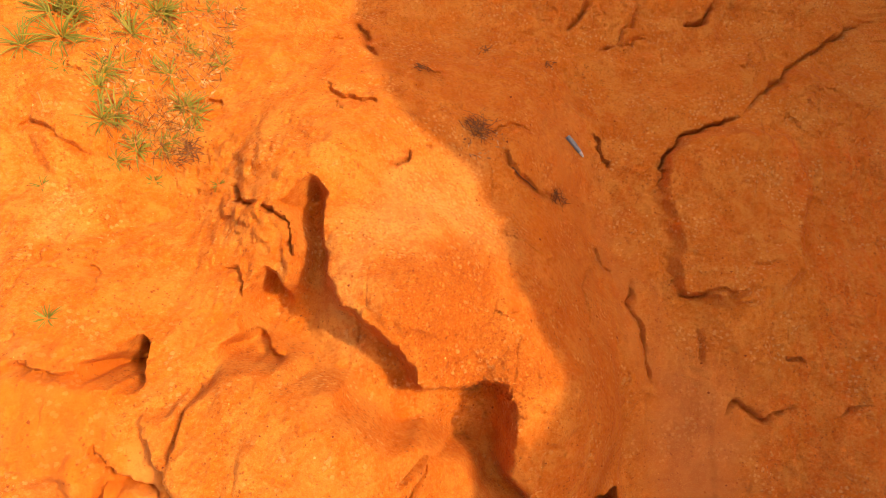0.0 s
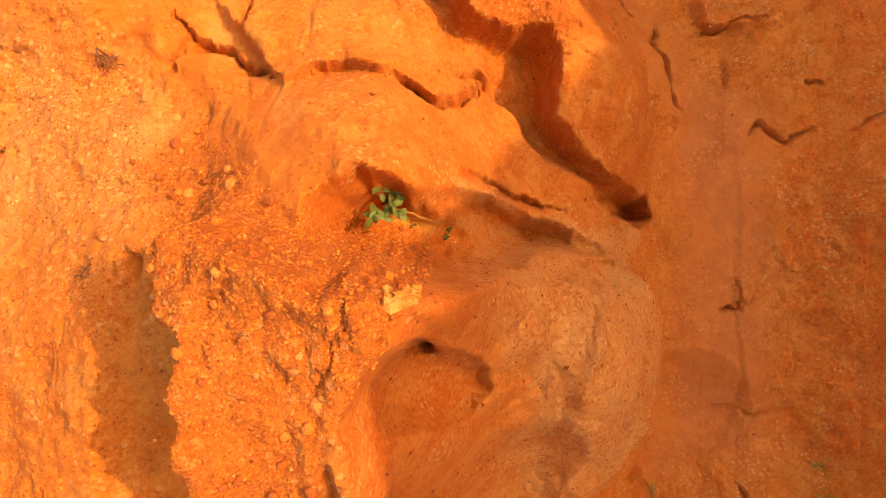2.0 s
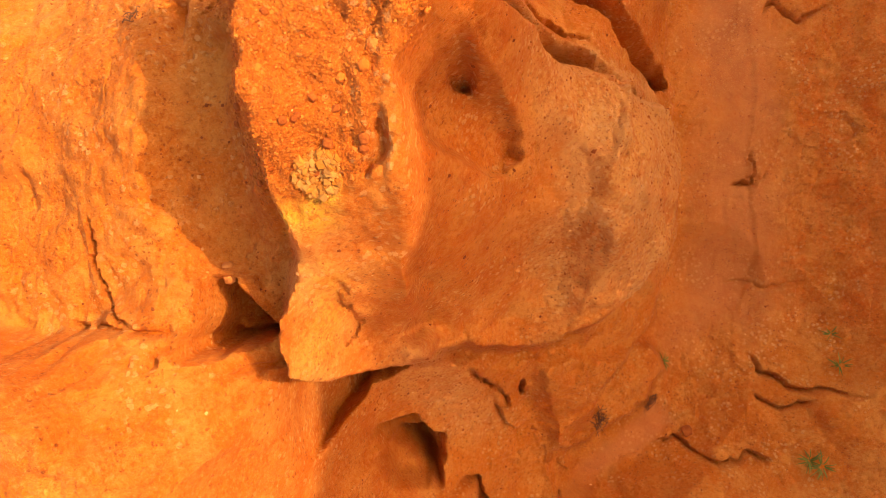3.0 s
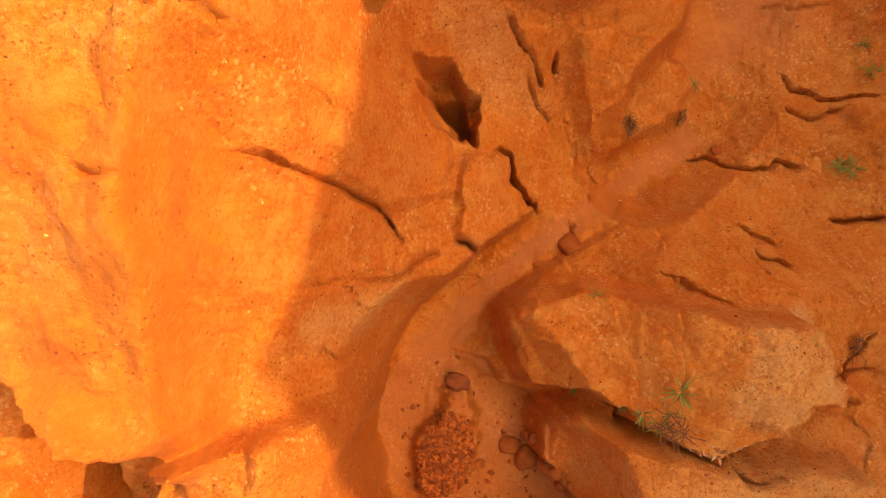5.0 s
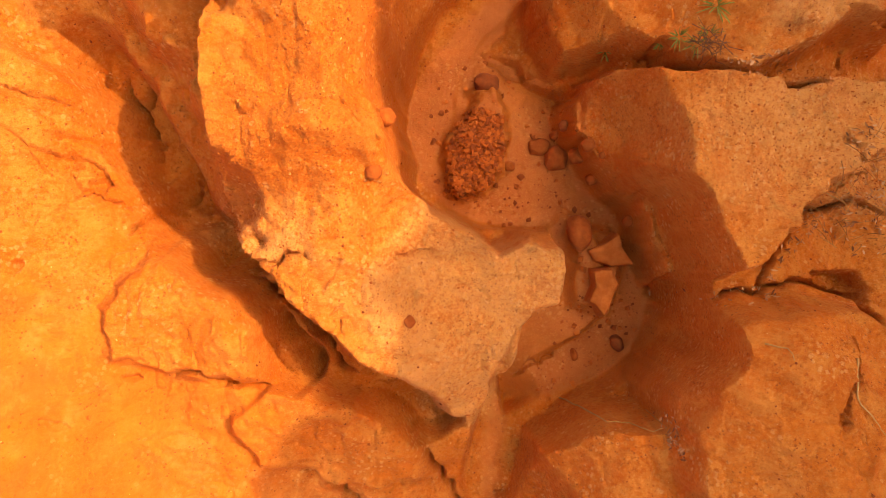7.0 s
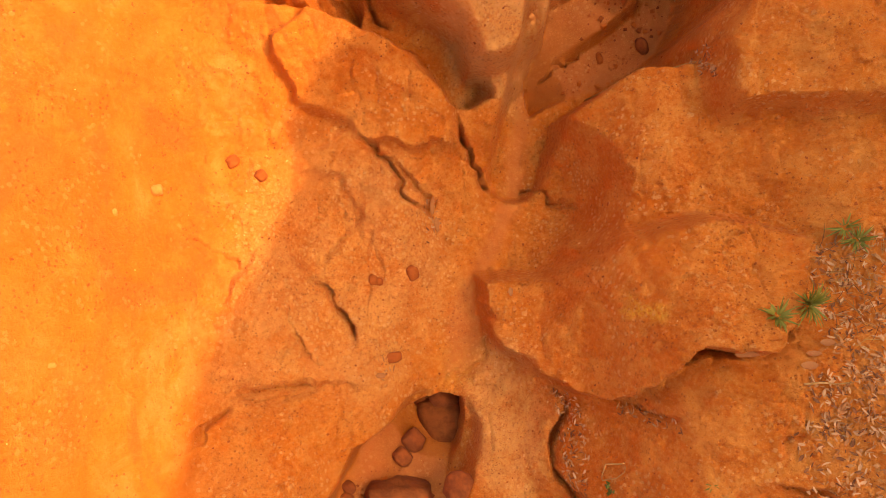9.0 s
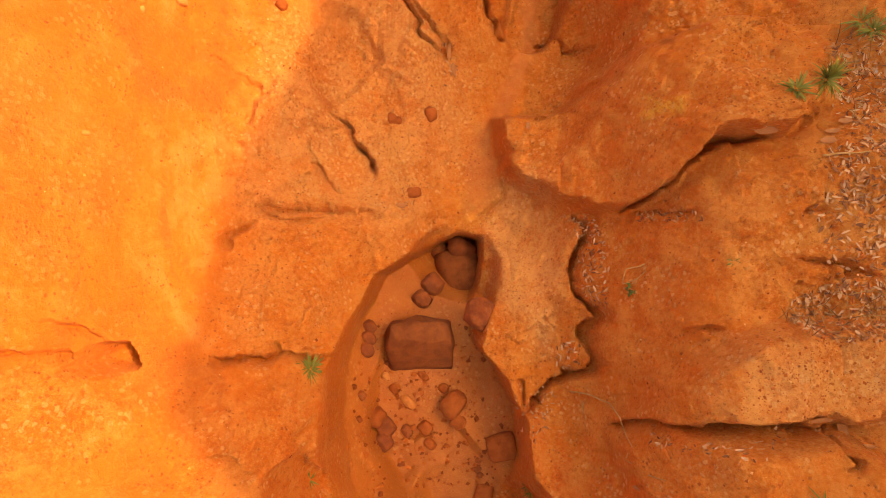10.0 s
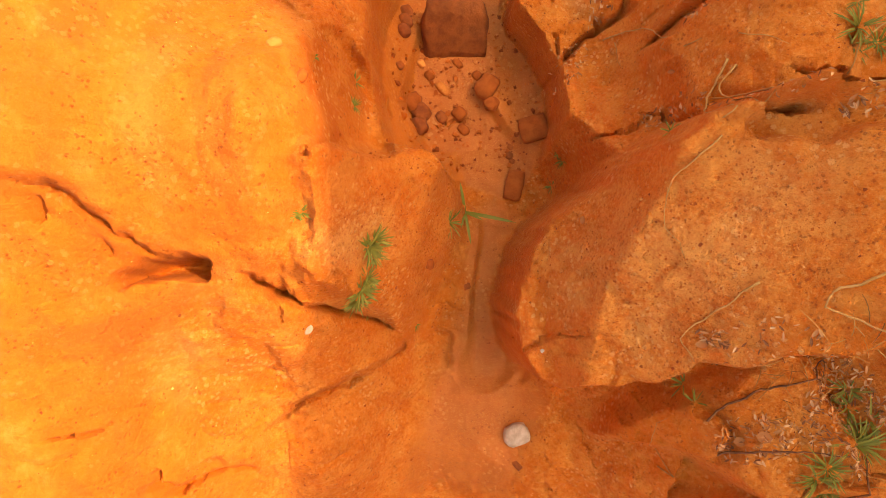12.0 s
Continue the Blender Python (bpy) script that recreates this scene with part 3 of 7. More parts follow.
land.cut([(1.97, -1.85), (2.11, -1.85), (2.25, -1.74)], width=0.004, depth=0.052, soft=0.006, jag=1.4, taper=True)
land.cut([(1.95, -1.86), (2.08, -1.84), (2.16, -1.77)], width=0.004, depth=0.052, soft=0.006, jag=1.4, taper=True)
land.cut([(2.18, -0.62), (2.28, -0.51), (2.48, -0.57), (2.64, -0.47)], width=0.005, depth=0.078, soft=0.006, jag=1.4, taper=True)
land.cut([(1.87, -2.64), (2, -2.61), (2.27, -2.61), (2.48, -2.6)], width=0.004, depth=0.039, soft=0.006, jag=1.4, taper=True)
land.block([(-0.44, -1.27), (-0.27, -1.22), (-0.03, -1.37), (0.02, -1.47), (-0.21, -1.48), (-0.31, -1.47), (-0.43, -1.46), (-0.5, -1.36)], rise=-0.2, soft=0.062, jag=1.0)
land.block([(-0.03, -1.1), (0.26, -1.19), (0.63, -1.3), (0.7, -1.39), (0.69, -1.68), (0.58, -1.99), (0.53, -1.99), (0.63, -1.68), (0.66, -1.42), (0.59, -1.34), (0.26, -1.25), (-0.01, -1.16)], rise=0.05, soft=0.019, jag=1.0)
land.zone('pale', [(-0.03, -1.09), (0.26, -1.18), (0.63, -1.29), (0.72, -1.39), (0.7, -1.68), (0.59, -1.99), (0.52, -1.99), (0.63, -1.68), (0.65, -1.42), (0.59, -1.34), (0.26, -1.25), (-0.01, -1.16)], soft=0.03, jag=1.0, amount=1.0)
land.zone('pale', [(-1.05, -6.66), (-0.71, -6.17), (-0.34, -6.43), (0.07, -6.23), (0.04, -6.46), (0.03, -6.8), (-0.14, -7.05), (-0.32, -7.61), (-0.72, -7.63)], soft=0.05, jag=1.0, amount=1.0)
land.zone('pale', [(-1.82, -6.1), (-1.47, -6.18), (-1.35, -6.4), (-1.43, -6.48), (-1.92, -6.37)], soft=0.05, jag=1.0, amount=1.0)
land.block([(-0.84, -2.86), (-0.78, -2.95), (-0.65, -2.98), (-0.44, -2.98), (-0.61, -3.08), (-0.74, -3.24), (-0.81, -3.32), (-0.85, -3.12)], rise=-0.5, soft=0.025, jag=1.0)
land.block([(-0.55, -3.52), (-0.41, -3.54), (-0.22, -3.51), (-0.21, -3.65), (-0.33, -3.78), (-0.48, -3.71)], rise=-0.3, soft=0.025, jag=1.0)
land.block([(-0.58, -3.39), (-0.4, -3.33), (-0.36, -3.45), (-0.24, -3.7), (-0.24, -3.79), (-0.39, -3.64), (-0.52, -3.47)], rise=-0.4, soft=0.025, jag=1.0)
land.cut([(-0.13, -3.78), (-0.01, -3.8), (0.03, -3.96), (0.19, -4.07), (0.29, -4.19)], width=0.01, depth=0.26, soft=0.006, jag=1.4, taper=True)
land.cut([(-0.07, -3.03), (-0.01, -3.09), (0.14, -3.26), (0.18, -3.37)], width=0.006, depth=0.13, soft=0.006, jag=1.4, taper=True)
land.cut([(0.26, -3.16), (0.29, -3.27)], width=0.006, depth=0.13, soft=0.006, jag=1.4, taper=True)
land.cut([(0.17, -3.45), (0.22, -3.55), (0.29, -3.61)], width=0.005, depth=0.078, soft=0.006, jag=1.4, taper=True)
land.cut([(-1.24, -4.07), (-1.14, -4.09), (-1.01, -4.12), (-0.9, -4.16), (-0.78, -4.21), (-0.71, -4.29), (-0.62, -4.41)], width=0.007, depth=0.163, soft=0.006, jag=1.4, taper=True)
land.cut([(-1.57, -4.16), (-1.41, -4.15), (-1.37, -4.12), (-1.31, -4.1)], width=0.004, depth=0.052, soft=0.006, jag=1.4, taper=True)
land.cut([(-0.39, -4.34), (-0.29, -4.39), (-0.18, -4.52)], width=0.009, depth=0.195, soft=0.006, jag=1.4, taper=True)
land.cut([(-0.92, -4.62), (-0.8, -4.63), (-0.65, -4.59), (-0.52, -4.46), (-0.46, -4.38)], width=0.005, depth=0.078, soft=0.006, jag=1.4, taper=True)
land.cut([(-1.02, -4.93), (-0.92, -5), (-0.8, -5.09)], width=0.006, depth=0.117, soft=0.006, jag=1.4, taper=True)
land.cut([(-0.95, -5.15), (-0.92, -5.26), (-0.86, -5.29)], width=0.007, depth=0.098, soft=0.011, jag=1.4, taper=True)
land.cut([(1.32, -3.74), (1.46, -3.74), (1.65, -3.84), (1.81, -3.86), (1.97, -3.79), (2.17, -3.84)], width=0.006, depth=0.13, soft=0.006, jag=1.4, taper=True)
land.cut([(2.19, -4.18), (2.3, -4.23), (2.56, -4.17)], width=0.007, depth=0.163, soft=0.006, jag=1.4, taper=True)
land.cut([(1.5, -4.25), (1.64, -4.36), (1.84, -4.36)], width=0.005, depth=0.078, soft=0.006, jag=1.4, taper=True)
land.cut([(1.59, -4.43), (1.63, -4.47), (1.82, -4.49)], width=0.006, depth=0.098, soft=0.006, jag=1.4, taper=True)
land.cut([(2.04, -3.12), (2.15, -3.23), (2.27, -3.31), (2.45, -3.34), (2.72, -3.34)], width=0.006, depth=0.13, soft=0.006, jag=1.4, taper=True)
land.cut([(2.01, -3.34), (2.19, -3.44), (2.4, -3.41)], width=0.005, depth=0.098, soft=0.006, jag=1.4, taper=True)
land.cut([(0.55, -4.12), (0.59, -4.04)], width=0.006, depth=0.13, soft=0.006, jag=1.4, taper=True)
land.cut([(0.98, -4.68), (1.06, -4.7)], width=0.006, depth=0.078, soft=0.006, jag=1.4, taper=True)
land.block([(0.37, -3.09), (0.59, -3.01), (1.01, -3), (1.36, -3.04), (1.45, -3.23), (1.28, -3.44), (1, -3.64), (0.64, -3.8), (0.5, -3.68), (0.4, -3.39)], rise=0.15, soft=0.05, jag=1.0)
land.block([(-0.88, -3.61), (-0.72, -3.59), (-0.54, -3.48), (-0.36, -3.69), (-0.39, -4.09), (-0.55, -4.19), (-0.7, -4.23), (-0.89, -4.12), (-0.92, -3.91)], rise=0.1, soft=0.037, jag=1.0)
land.block([(-0.22, -3.81), (-0.02, -3.82), (0.03, -3.96), (0.24, -4.18), (-0.07, -4.5), (-0.36, -4.33), (-0.36, -4.02)], rise=0.1, soft=0.031, jag=1.0)
land.block([(-2.24, -2.74), (-1.92, -2.73), (-1.1, -2.72), (-0.91, -2.75), (-0.76, -2.81), (-0.72, -2.91), (-0.68, -3.04), (-0.73, -3.4), (-0.74, -3.57), (-0.81, -3.69), (-0.84, -3.81), (-1.14, -4.04), (-1.2, -4.35), (-1.19, -4.59), (-1.26, -4.95), (-1.31, -5.31), (-1.46, -5.36), (-1.63, -5.27), (-1.79, -5.22), (-1.87, -5.12), (-1.9, -5.02), (-1.97, -4.92), (-1.98, -4.71), (-1.94, -4.55), (-1.9, -4.38), (-1.94, -4.31), (-1.94, -4.09)], rise=0.8, soft=0.043, jag=1.0, lip=0.05, east=0.45)
land.block([(-1.65, -5.45), (-1.77, -5.61), (-1.82, -5.89), (-1.82, -6.31), (-1.03, -6.05), (-0.85, -6.06), (-0.93, -5.74), (-0.89, -5.4), (-0.97, -5.26), (-1.08, -5.15), (-1.25, -5.03), (-1.32, -5.12), (-1.28, -5.33)], rise=0.2, soft=0.128, jag=1.0)
land.cut([(-2.96, -4.9), (-2.78, -5.11), (-2.61, -5.24), (-2.4, -5.4), (-2.25, -5.52), (-2.16, -5.67), (-2.04, -5.88), (-1.9, -6.09), (-1.78, -6.29)], width=0.3, depth=0.25, soft=0.2, jag=0.6, taper=False)
land.cut([(-2.38, -5.43), (-2.35, -5.63), (-2.3, -5.94)], width=0.01, depth=0.195, soft=0.006, jag=1.4, taper=True)
land.cut([(-2.52, -5.86), (-2.46, -5.89), (-2.37, -5.92), (-2.28, -6.01)], width=0.005, depth=0.065, soft=0.006, jag=1.4, taper=True)
land.cut([(-2.38, -6.13), (-2.34, -6.06), (-2.35, -6.07)], width=0.006, depth=0.078, soft=0.006, jag=1.4, taper=True)
land.block([(-0.89, -5.43), (-0.69, -5.3), (-0.36, -5.07), (-0.12, -5.16), (-0.02, -5.33), (0.15, -5.39), (0.24, -5.45), (0.27, -5.59), (0.28, -5.89), (0.41, -6.03), (0.61, -6.09), (0.64, -6.21), (0.69, -6.43), (0.82, -6.82), (0.7, -7.08), (0.6, -7.29), (0.6, -7.45), (0.16, -7.48), (-0.05, -7.54), (-0.22, -7.61), (-0.28, -7.35), (-0.14, -7.02), (-0.1, -6.87), (0.03, -6.82), (0.08, -6.52), (0.06, -6.18), (-0.02, -6.24), (-0.32, -6.44), (-0.56, -6.26), (-0.7, -6.21), (-0.84, -5.96), (-0.92, -5.73), (-0.93, -5.57)], rise=-0.7, soft=0.031, jag=0.6)
land.block([(-1.63, -5.28), (-1.66, -5.81), (-1.69, -6.21), (-1.64, -6.4), (-1.45, -6.58), (-1.32, -6.77), (-1.21, -6.88), (-1.04, -7.06), (-0.87, -7.2), (-0.75, -7.26), (-0.67, -7.47), (-0.49, -7.44), (-0.38, -7.38), (-0.35, -7.18), (-0.22, -6.98), (-0.14, -6.83), (0.0, -6.78), (0.03, -6.52), (0.01, -6.25), (-0.34, -6.46), (-0.66, -6.25), (-0.86, -5.96), (-0.9, -5.67), (-0.89, -5.35), (-0.97, -5.18)], rise=0.35, soft=0.025, jag=0.6, lip=0.03)
land.cut([(-2.39, -5.47), (-2.26, -5.69), (-2.19, -5.97), (-2.05, -6.26), (-1.83, -6.49), (-1.62, -6.64), (-1.51, -6.79), (-1.39, -6.95), (-1.27, -7.12), (-1.05, -7.23), (-0.83, -7.33), (-0.69, -7.52)], width=0.12, depth=0.35, soft=0.12, jag=0.6, taper=False)
land.cut([(-1.82, -6.58), (-1.58, -6.65), (-1.43, -6.81), (-1.32, -7.03), (-1.11, -7.23)], width=0.009, depth=0.195, soft=0.006, jag=1.4, taper=True)
land.block([(-1.54, -6.83), (-1.44, -6.96), (-1.33, -7.11), (-1.38, -7.2), (-1.57, -7.16), (-1.59, -6.97)], rise=-0.3, soft=0.031, jag=1.0)
land.cut([(-2.19, -5.48), (-2.32, -5.64), (-2.36, -5.91)], width=0.006, depth=0.13, soft=0.006, jag=1.4, taper=True)
land.flat([(1.38, -3.51), (0.76, -4.05), (-0.05, -4.54), (-0.45, -4.92), (-0.65, -5.22), (-0.72, -5.64), (-0.57, -5.98), (-0.35, -6.12), (-0.01, -6.15)], width=0.3, level=(0.8, 0.78), soft=0.05, jag=0.4)
land.flat([(-0.67, -6), (-0.38, -6.08), (0.22, -6), (0.54, -6.28), (0.65, -6.6), (0.68, -6.95), (0.37, -7.21), (0.05, -7.41), (-0.22, -7.58), (-0.33, -8.03)], width=0.3, level=(0.78, 0.72), soft=0.06, jag=0.4)
land.flat([(-0.36, -5.16), (-0.13, -5.48), (0.06, -5.87)], width=0.5, level=(0.8, 0.78), soft=0.35, jag=0.4)
land.block([(-0.29, -5.11), (-0.13, -5.2), (0.06, -5.29), (0.18, -5.31), (0.29, -5.72), (0.29, -5.83), (0.22, -6.1), (-0.09, -6.06), (-0.21, -6.08), (-0.55, -6.07), (-0.44, -5.54), (-0.36, -5.4), (-0.4, -5.24)], rise=0.06, soft=0.17, jag=1.0)
land.block([(-0.6, -6.1), (-0.58, -5.78), (-0.46, -5.52), (-0.4, -5.34), (-0.26, -5.32), (-0.23, -5.53), (-0.2, -5.8), (-0.32, -6.04), (-0.47, -6.11)], rise=0.12, soft=0.031, jag=1.6)
land.cut([(-0.33, -5.11), (-0.16, -5.27), (0.04, -5.28)], width=0.006, depth=0.039, soft=0.008, jag=1.4, taper=True)
land.block([(0.21, -6.26), (0.51, -6.3), (0.59, -6.57), (0.51, -6.9), (0.19, -6.83)], rise=0.12, soft=0.037, jag=1.0)
land.block([(-0.06, -4.81), (0.08, -4.7), (0.38, -4.64), (0.75, -4.66), (0.93, -4.72), (1.05, -4.78), (1.21, -4.76), (1.42, -4.75), (1.54, -4.76), (1.63, -5.05), (1.93, -5.17), (1.93, -5.3), (1.57, -5.24), (1.27, -5.42), (1.05, -5.54), (0.81, -5.48), (0.63, -5.39), (0.38, -5.25), (0.08, -5.28), (-0.01, -5.14), (-0.05, -4.96)], rise=0.4, soft=0.043, jag=1.0, lip=0.04)
land.block([(0.16, -5.53), (0.26, -5.41), (0.38, -5.36), (0.62, -5.45), (0.85, -5.49), (1.15, -5.54), (1.57, -5.54), (1.92, -5.63), (1.74, -5.96), (1.38, -6.19), (1.26, -6.31), (0.99, -6.55), (0.73, -6.66), (0.62, -6.4), (0.58, -6.13), (0.46, -6.07), (0.26, -5.89), (0.17, -5.74)], rise=0.45, soft=0.043, jag=1.0, lip=0.04)
land.cut([(0.42, -5.28), (0.58, -5.34), (0.66, -5.42), (0.82, -5.45), (0.91, -5.5), (1.19, -5.6), (1.39, -5.6)], width=0.013, depth=0.227, soft=0.014, jag=1.4, taper=True)
land.cut([(1.07, -6.69), (1.21, -6.56), (1.38, -6.37), (1.52, -6.24), (1.74, -6.2), (1.93, -6.34)], width=0.01, depth=0.195, soft=0.011, jag=1.4, taper=True)
land.cut([(0.78, -6.75), (1.05, -6.67), (1.37, -6.69), (1.7, -6.75), (1.71, -6.8), (1.86, -6.94)], width=0.01, depth=0.195, soft=0.011, jag=1.4, taper=True)
land.block([(1.45, -6.64), (1.7, -6.62), (1.73, -6.69), (1.71, -6.75), (1.57, -6.72)], rise=-0.2, soft=0.019, jag=1.0)
land.block([(0.79, -6.82), (1.07, -6.76), (1.62, -6.79), (1.91, -7.09), (1.69, -7.78), (0.68, -7.81), (0.62, -7.41), (0.7, -7.14)], rise=0.28, soft=0.05, jag=1.0)
land.cut([(1.43, -5.19), (2.01, -5.23), (2.34, -5.21)], width=0.007, depth=0.13, soft=0.006, jag=1.4, taper=True)
land.cut([(1.92, -5.88), (2.17, -5.92)], width=0.006, depth=0.098, soft=0.006, jag=1.4, taper=True)
land.cut([(0.94, -4.61), (1, -4.66), (1.22, -4.75)], width=0.006, depth=0.078, soft=0.011, jag=1.4, taper=True)
land.cut([(-2.1, -7.11), (-1.94, -7.07), (-1.84, -7.17), (-1.64, -7.2), (-1.5, -7.2), (-1.31, -7.21)], width=0.007, depth=0.117, soft=0.006, jag=1.4, taper=True)
land.cut([(-2.28, -7.12), (-2.19, -7.15)], width=0.007, depth=0.098, soft=0.006, jag=1.4, taper=True)
land.cut([(-2.67, -6.57), (-2.64, -6.5)], width=0.009, depth=0.13, soft=0.006, jag=1.4, taper=True)
land.cut([(-2.33, -7.02), (-2.09, -7.03)], width=0.004, depth=0.039, soft=0.006, jag=1.4, taper=True)
land.block([(-2.14, -6.44), (-1.86, -6.67), (-1.59, -6.7), (-1.58, -6.87), (-1.59, -7.14), (-1.69, -7.18), (-2.04, -7.12), (-2.3, -7.02), (-2.34, -6.73)], rise=0.12, soft=0.037, jag=1.0)
land.cut([(-2.6, -5.95), (-2.49, -5.96), (-2.43, -5.99), (-2.34, -6.04)], width=0.005, depth=0.065, soft=0.006, jag=1.4, taper=True)
land.cut([(-2.53, -6.24), (-2.42, -6.12), (-2.34, -6.04)], width=0.005, depth=0.052, soft=0.006, jag=1.4, taper=True)
land.cut([(-2.48, -5.39), (-2.5, -5.45), (-2.44, -5.47)], width=0.006, depth=0.098, soft=0.006, jag=1.4, taper=True)
land.cut([(-2.68, -5.83), (-2.6, -5.94), (-2.58, -6.08)], width=0.004, depth=0.039, soft=0.006, jag=1.4, taper=True)
land.cut([(-2.59, -7.28), (-2.52, -7.33), (-2.45, -7.36)], width=0.004, depth=0.052, soft=0.006, jag=1.4, taper=True)
land.cut([(-1.37, -7.78), (-1.25, -7.94), (-1.06, -8.19), (-0.93, -8.28), (-0.87, -8.45)], width=0.006, depth=0.117, soft=0.006, jag=1.4, taper=True)
land.cut([(-0.73, -7.72), (-0.69, -7.84), (-0.58, -7.98), (-0.52, -8.16)], width=0.007, depth=0.195, soft=0.006, jag=1.4, taper=True)
land.cut([(-1.32, -7.9), (-1.04, -7.92), (-0.8, -7.9)], width=0.004, depth=0.052, soft=0.006, jag=1.4, taper=True)
land.cut([(-0.14, -8.07), (-0.03, -8.03)], width=0.004, depth=0.065, soft=0.006, jag=1.4, taper=True)
land.cut([(-2.52, -6.03), (-2.44, -6.03), (-2.29, -6.09)], width=0.004, depth=0.052, soft=0.006, jag=1.4, taper=True)
land.block([(-1.49, -7.16), (-1.31, -7.27), (-1.05, -7.39), (-0.84, -7.54), (-0.73, -7.72), (-0.77, -7.9), (-1.01, -7.93), (-1.32, -7.9), (-1.4, -7.78), (-1.68, -7.69), (-1.77, -7.43), (-1.64, -7.21)], rise=0.1, soft=0.031, jag=1.0)
land.cut([(-1.69, -8.69), (-1.56, -8.77), (-1.46, -8.95), (-1.34, -9.09)], width=0.007, depth=0.13, soft=0.006, jag=1.4, taper=True)
land.cut([(-1.2, -7.98), (-1.02, -8.12), (-0.91, -8.21), (-0.88, -8.45), (-0.75, -8.56)], width=0.005, depth=0.065, soft=0.006, jag=1.4, taper=True)
land.cut([(-1.77, -9.07), (-1.66, -9.14), (-1.52, -9.21)], width=0.006, depth=0.065, soft=0.011, jag=1.4, taper=True)
land.cut([(-2.01, -9.31), (-1.89, -9.34), (-1.7, -9.38), (-1.47, -9.36)], width=0.005, depth=0.065, soft=0.006, jag=1.4, taper=True)
land.cut([(-2.11, -9.6), (-2.12, -9.49), (-1.99, -9.43)], width=0.006, depth=0.078, soft=0.006, jag=1.4, taper=True)
land.cut([(-0.13, -8.09), (-0, -8.1)], width=0.004, depth=0.065, soft=0.006, jag=1.4, taper=True)
land.cut([(-0.13, -8.64), (0.01, -8.56), (0.12, -8.46)], width=0.007, depth=0.098, soft=0.011, jag=1.4, taper=True)
land.cut([(-2.25, -9.19), (-2.25, -9.13), (-2.19, -9.05)], width=0.004, depth=0.039, soft=0.006, jag=1.4, taper=True)
land.cut([(-2.25, -8.46), (-2.19, -8.52), (-2.01, -8.68)], width=0.004, depth=0.039, soft=0.006, jag=1.4, taper=True)
land.block([(-1.67, -8.06), (-1.47, -8.1), (-1.34, -8.34), (-1.65, -8.63), (-1.83, -8.5), (-2.03, -8.71), (-2.08, -8.97), (-2.05, -9.27), (-1.75, -9.35), (-1.4, -9.35), (-1, -9.37), (-0.83, -9.18), (-0.69, -8.81), (-0.8, -8.55), (-0.91, -8.25), (-1.2, -7.98), (-1.35, -7.73), (-1.63, -7.94)], rise=0.08, soft=0.037, jag=1.0)
land.flat([(-0.22, -7.4), (-0.27, -7.67), (-0.31, -8.09)], width=0.12, level=(0.84, 0.88), soft=0.14, jag=0.4)
land.flat([(-0.31, -8.2), (-0.46, -8.39), (-0.62, -8.7), (-0.73, -8.95), (-0.76, -9.18), (-0.7, -9.38)], width=0.10, level=(0.88, 1.18), soft=0.5, jag=0.4)
land.cut([(-0.54, -9.04), (-0.56, -9.25), (-0.73, -9.41)], width=0.005, depth=0.039, soft=0.008, jag=1.4, taper=True)
land.block([(-0.74, -9.42), (-0.98, -9.44), (-1.24, -9.57), (-1.46, -9.84), (-1.59, -10.11), (-1.62, -10.44), (-1.6, -10.72), (-1.52, -10.98), (-1.29, -11.14), (-0.95, -11.29), (-0.63, -11.32), (-0.45, -11.09), (-0.59, -10.65), (-0.75, -9.94)], rise=-0.12, soft=0.128, jag=1.0)
land.block([(-1, -9.54), (-0.84, -9.47), (-0.7, -9.5), (-0.72, -9.77), (-0.75, -9.89), (-0.78, -10.04), (-0.72, -10.19), (-0.57, -10.38), (-0.47, -10.58), (-0.45, -10.84), (-0.54, -11.14), (-0.64, -11.28), (-0.77, -11.35), (-0.95, -11.26), (-1.27, -11.1), (-1.46, -11.05), (-1.54, -10.79), (-1.57, -10.49), (-1.56, -10.22), (-1.47, -10), (-1.32, -9.73), (-1.15, -9.63)], rise=-0.55, soft=0.015, jag=0.35, lip=0.03)
land.block([(-0.96, -9.56), (-0.82, -9.48), (-0.72, -9.53), (-0.76, -9.58), (-0.91, -9.58)], rise=0.25, soft=0.019, jag=1.0)
land.cut([(-1.49, -10.79), (-1.34, -10.92), (-1.09, -10.97)], width=0.005, depth=0.033, soft=0.008, jag=1.4, taper=True)
land.flat([(-0.86, -9.68), (-1.06, -10.23), (-1.17, -10.66), (-0.98, -10.98), (-0.73, -11.27)], width=0.45, level=(1.12, 1.08), soft=0.06, jag=0.4)
land.flat([(-0.92, -11.24), (-0.76, -11.36), (-0.81, -11.66), (-0.84, -11.9), (-0.85, -12.41)], width=0.2, level=(1.05, 1.08), soft=0.15, jag=0.4)
land.flat([(-0.68, -11.26), (-0.82, -11.6), (-0.89, -11.93), (-0.91, -12.24), (-0.96, -12.63), (-1.03, -13.04), (-1.19, -14.03)], width=0.35, level=(1.1, 1.2), soft=0.3, jag=0.4)
land.cut([(-2.67, -9.99), (-2.52, -10.01), (-2.52, -10.06)], width=0.009, depth=0.13, soft=0.006, jag=1.4, taper=True)
land.cut([(-2.57, -9.84), (-2.47, -9.92), (-2.41, -9.96)], width=0.006, depth=0.078, soft=0.006, jag=1.4, taper=True)
land.block([(-2.5, -10.06), (-2.44, -9.98), (-2.36, -9.98), (-2.33, -10.09)], rise=-0.25, soft=0.019, jag=1.0)
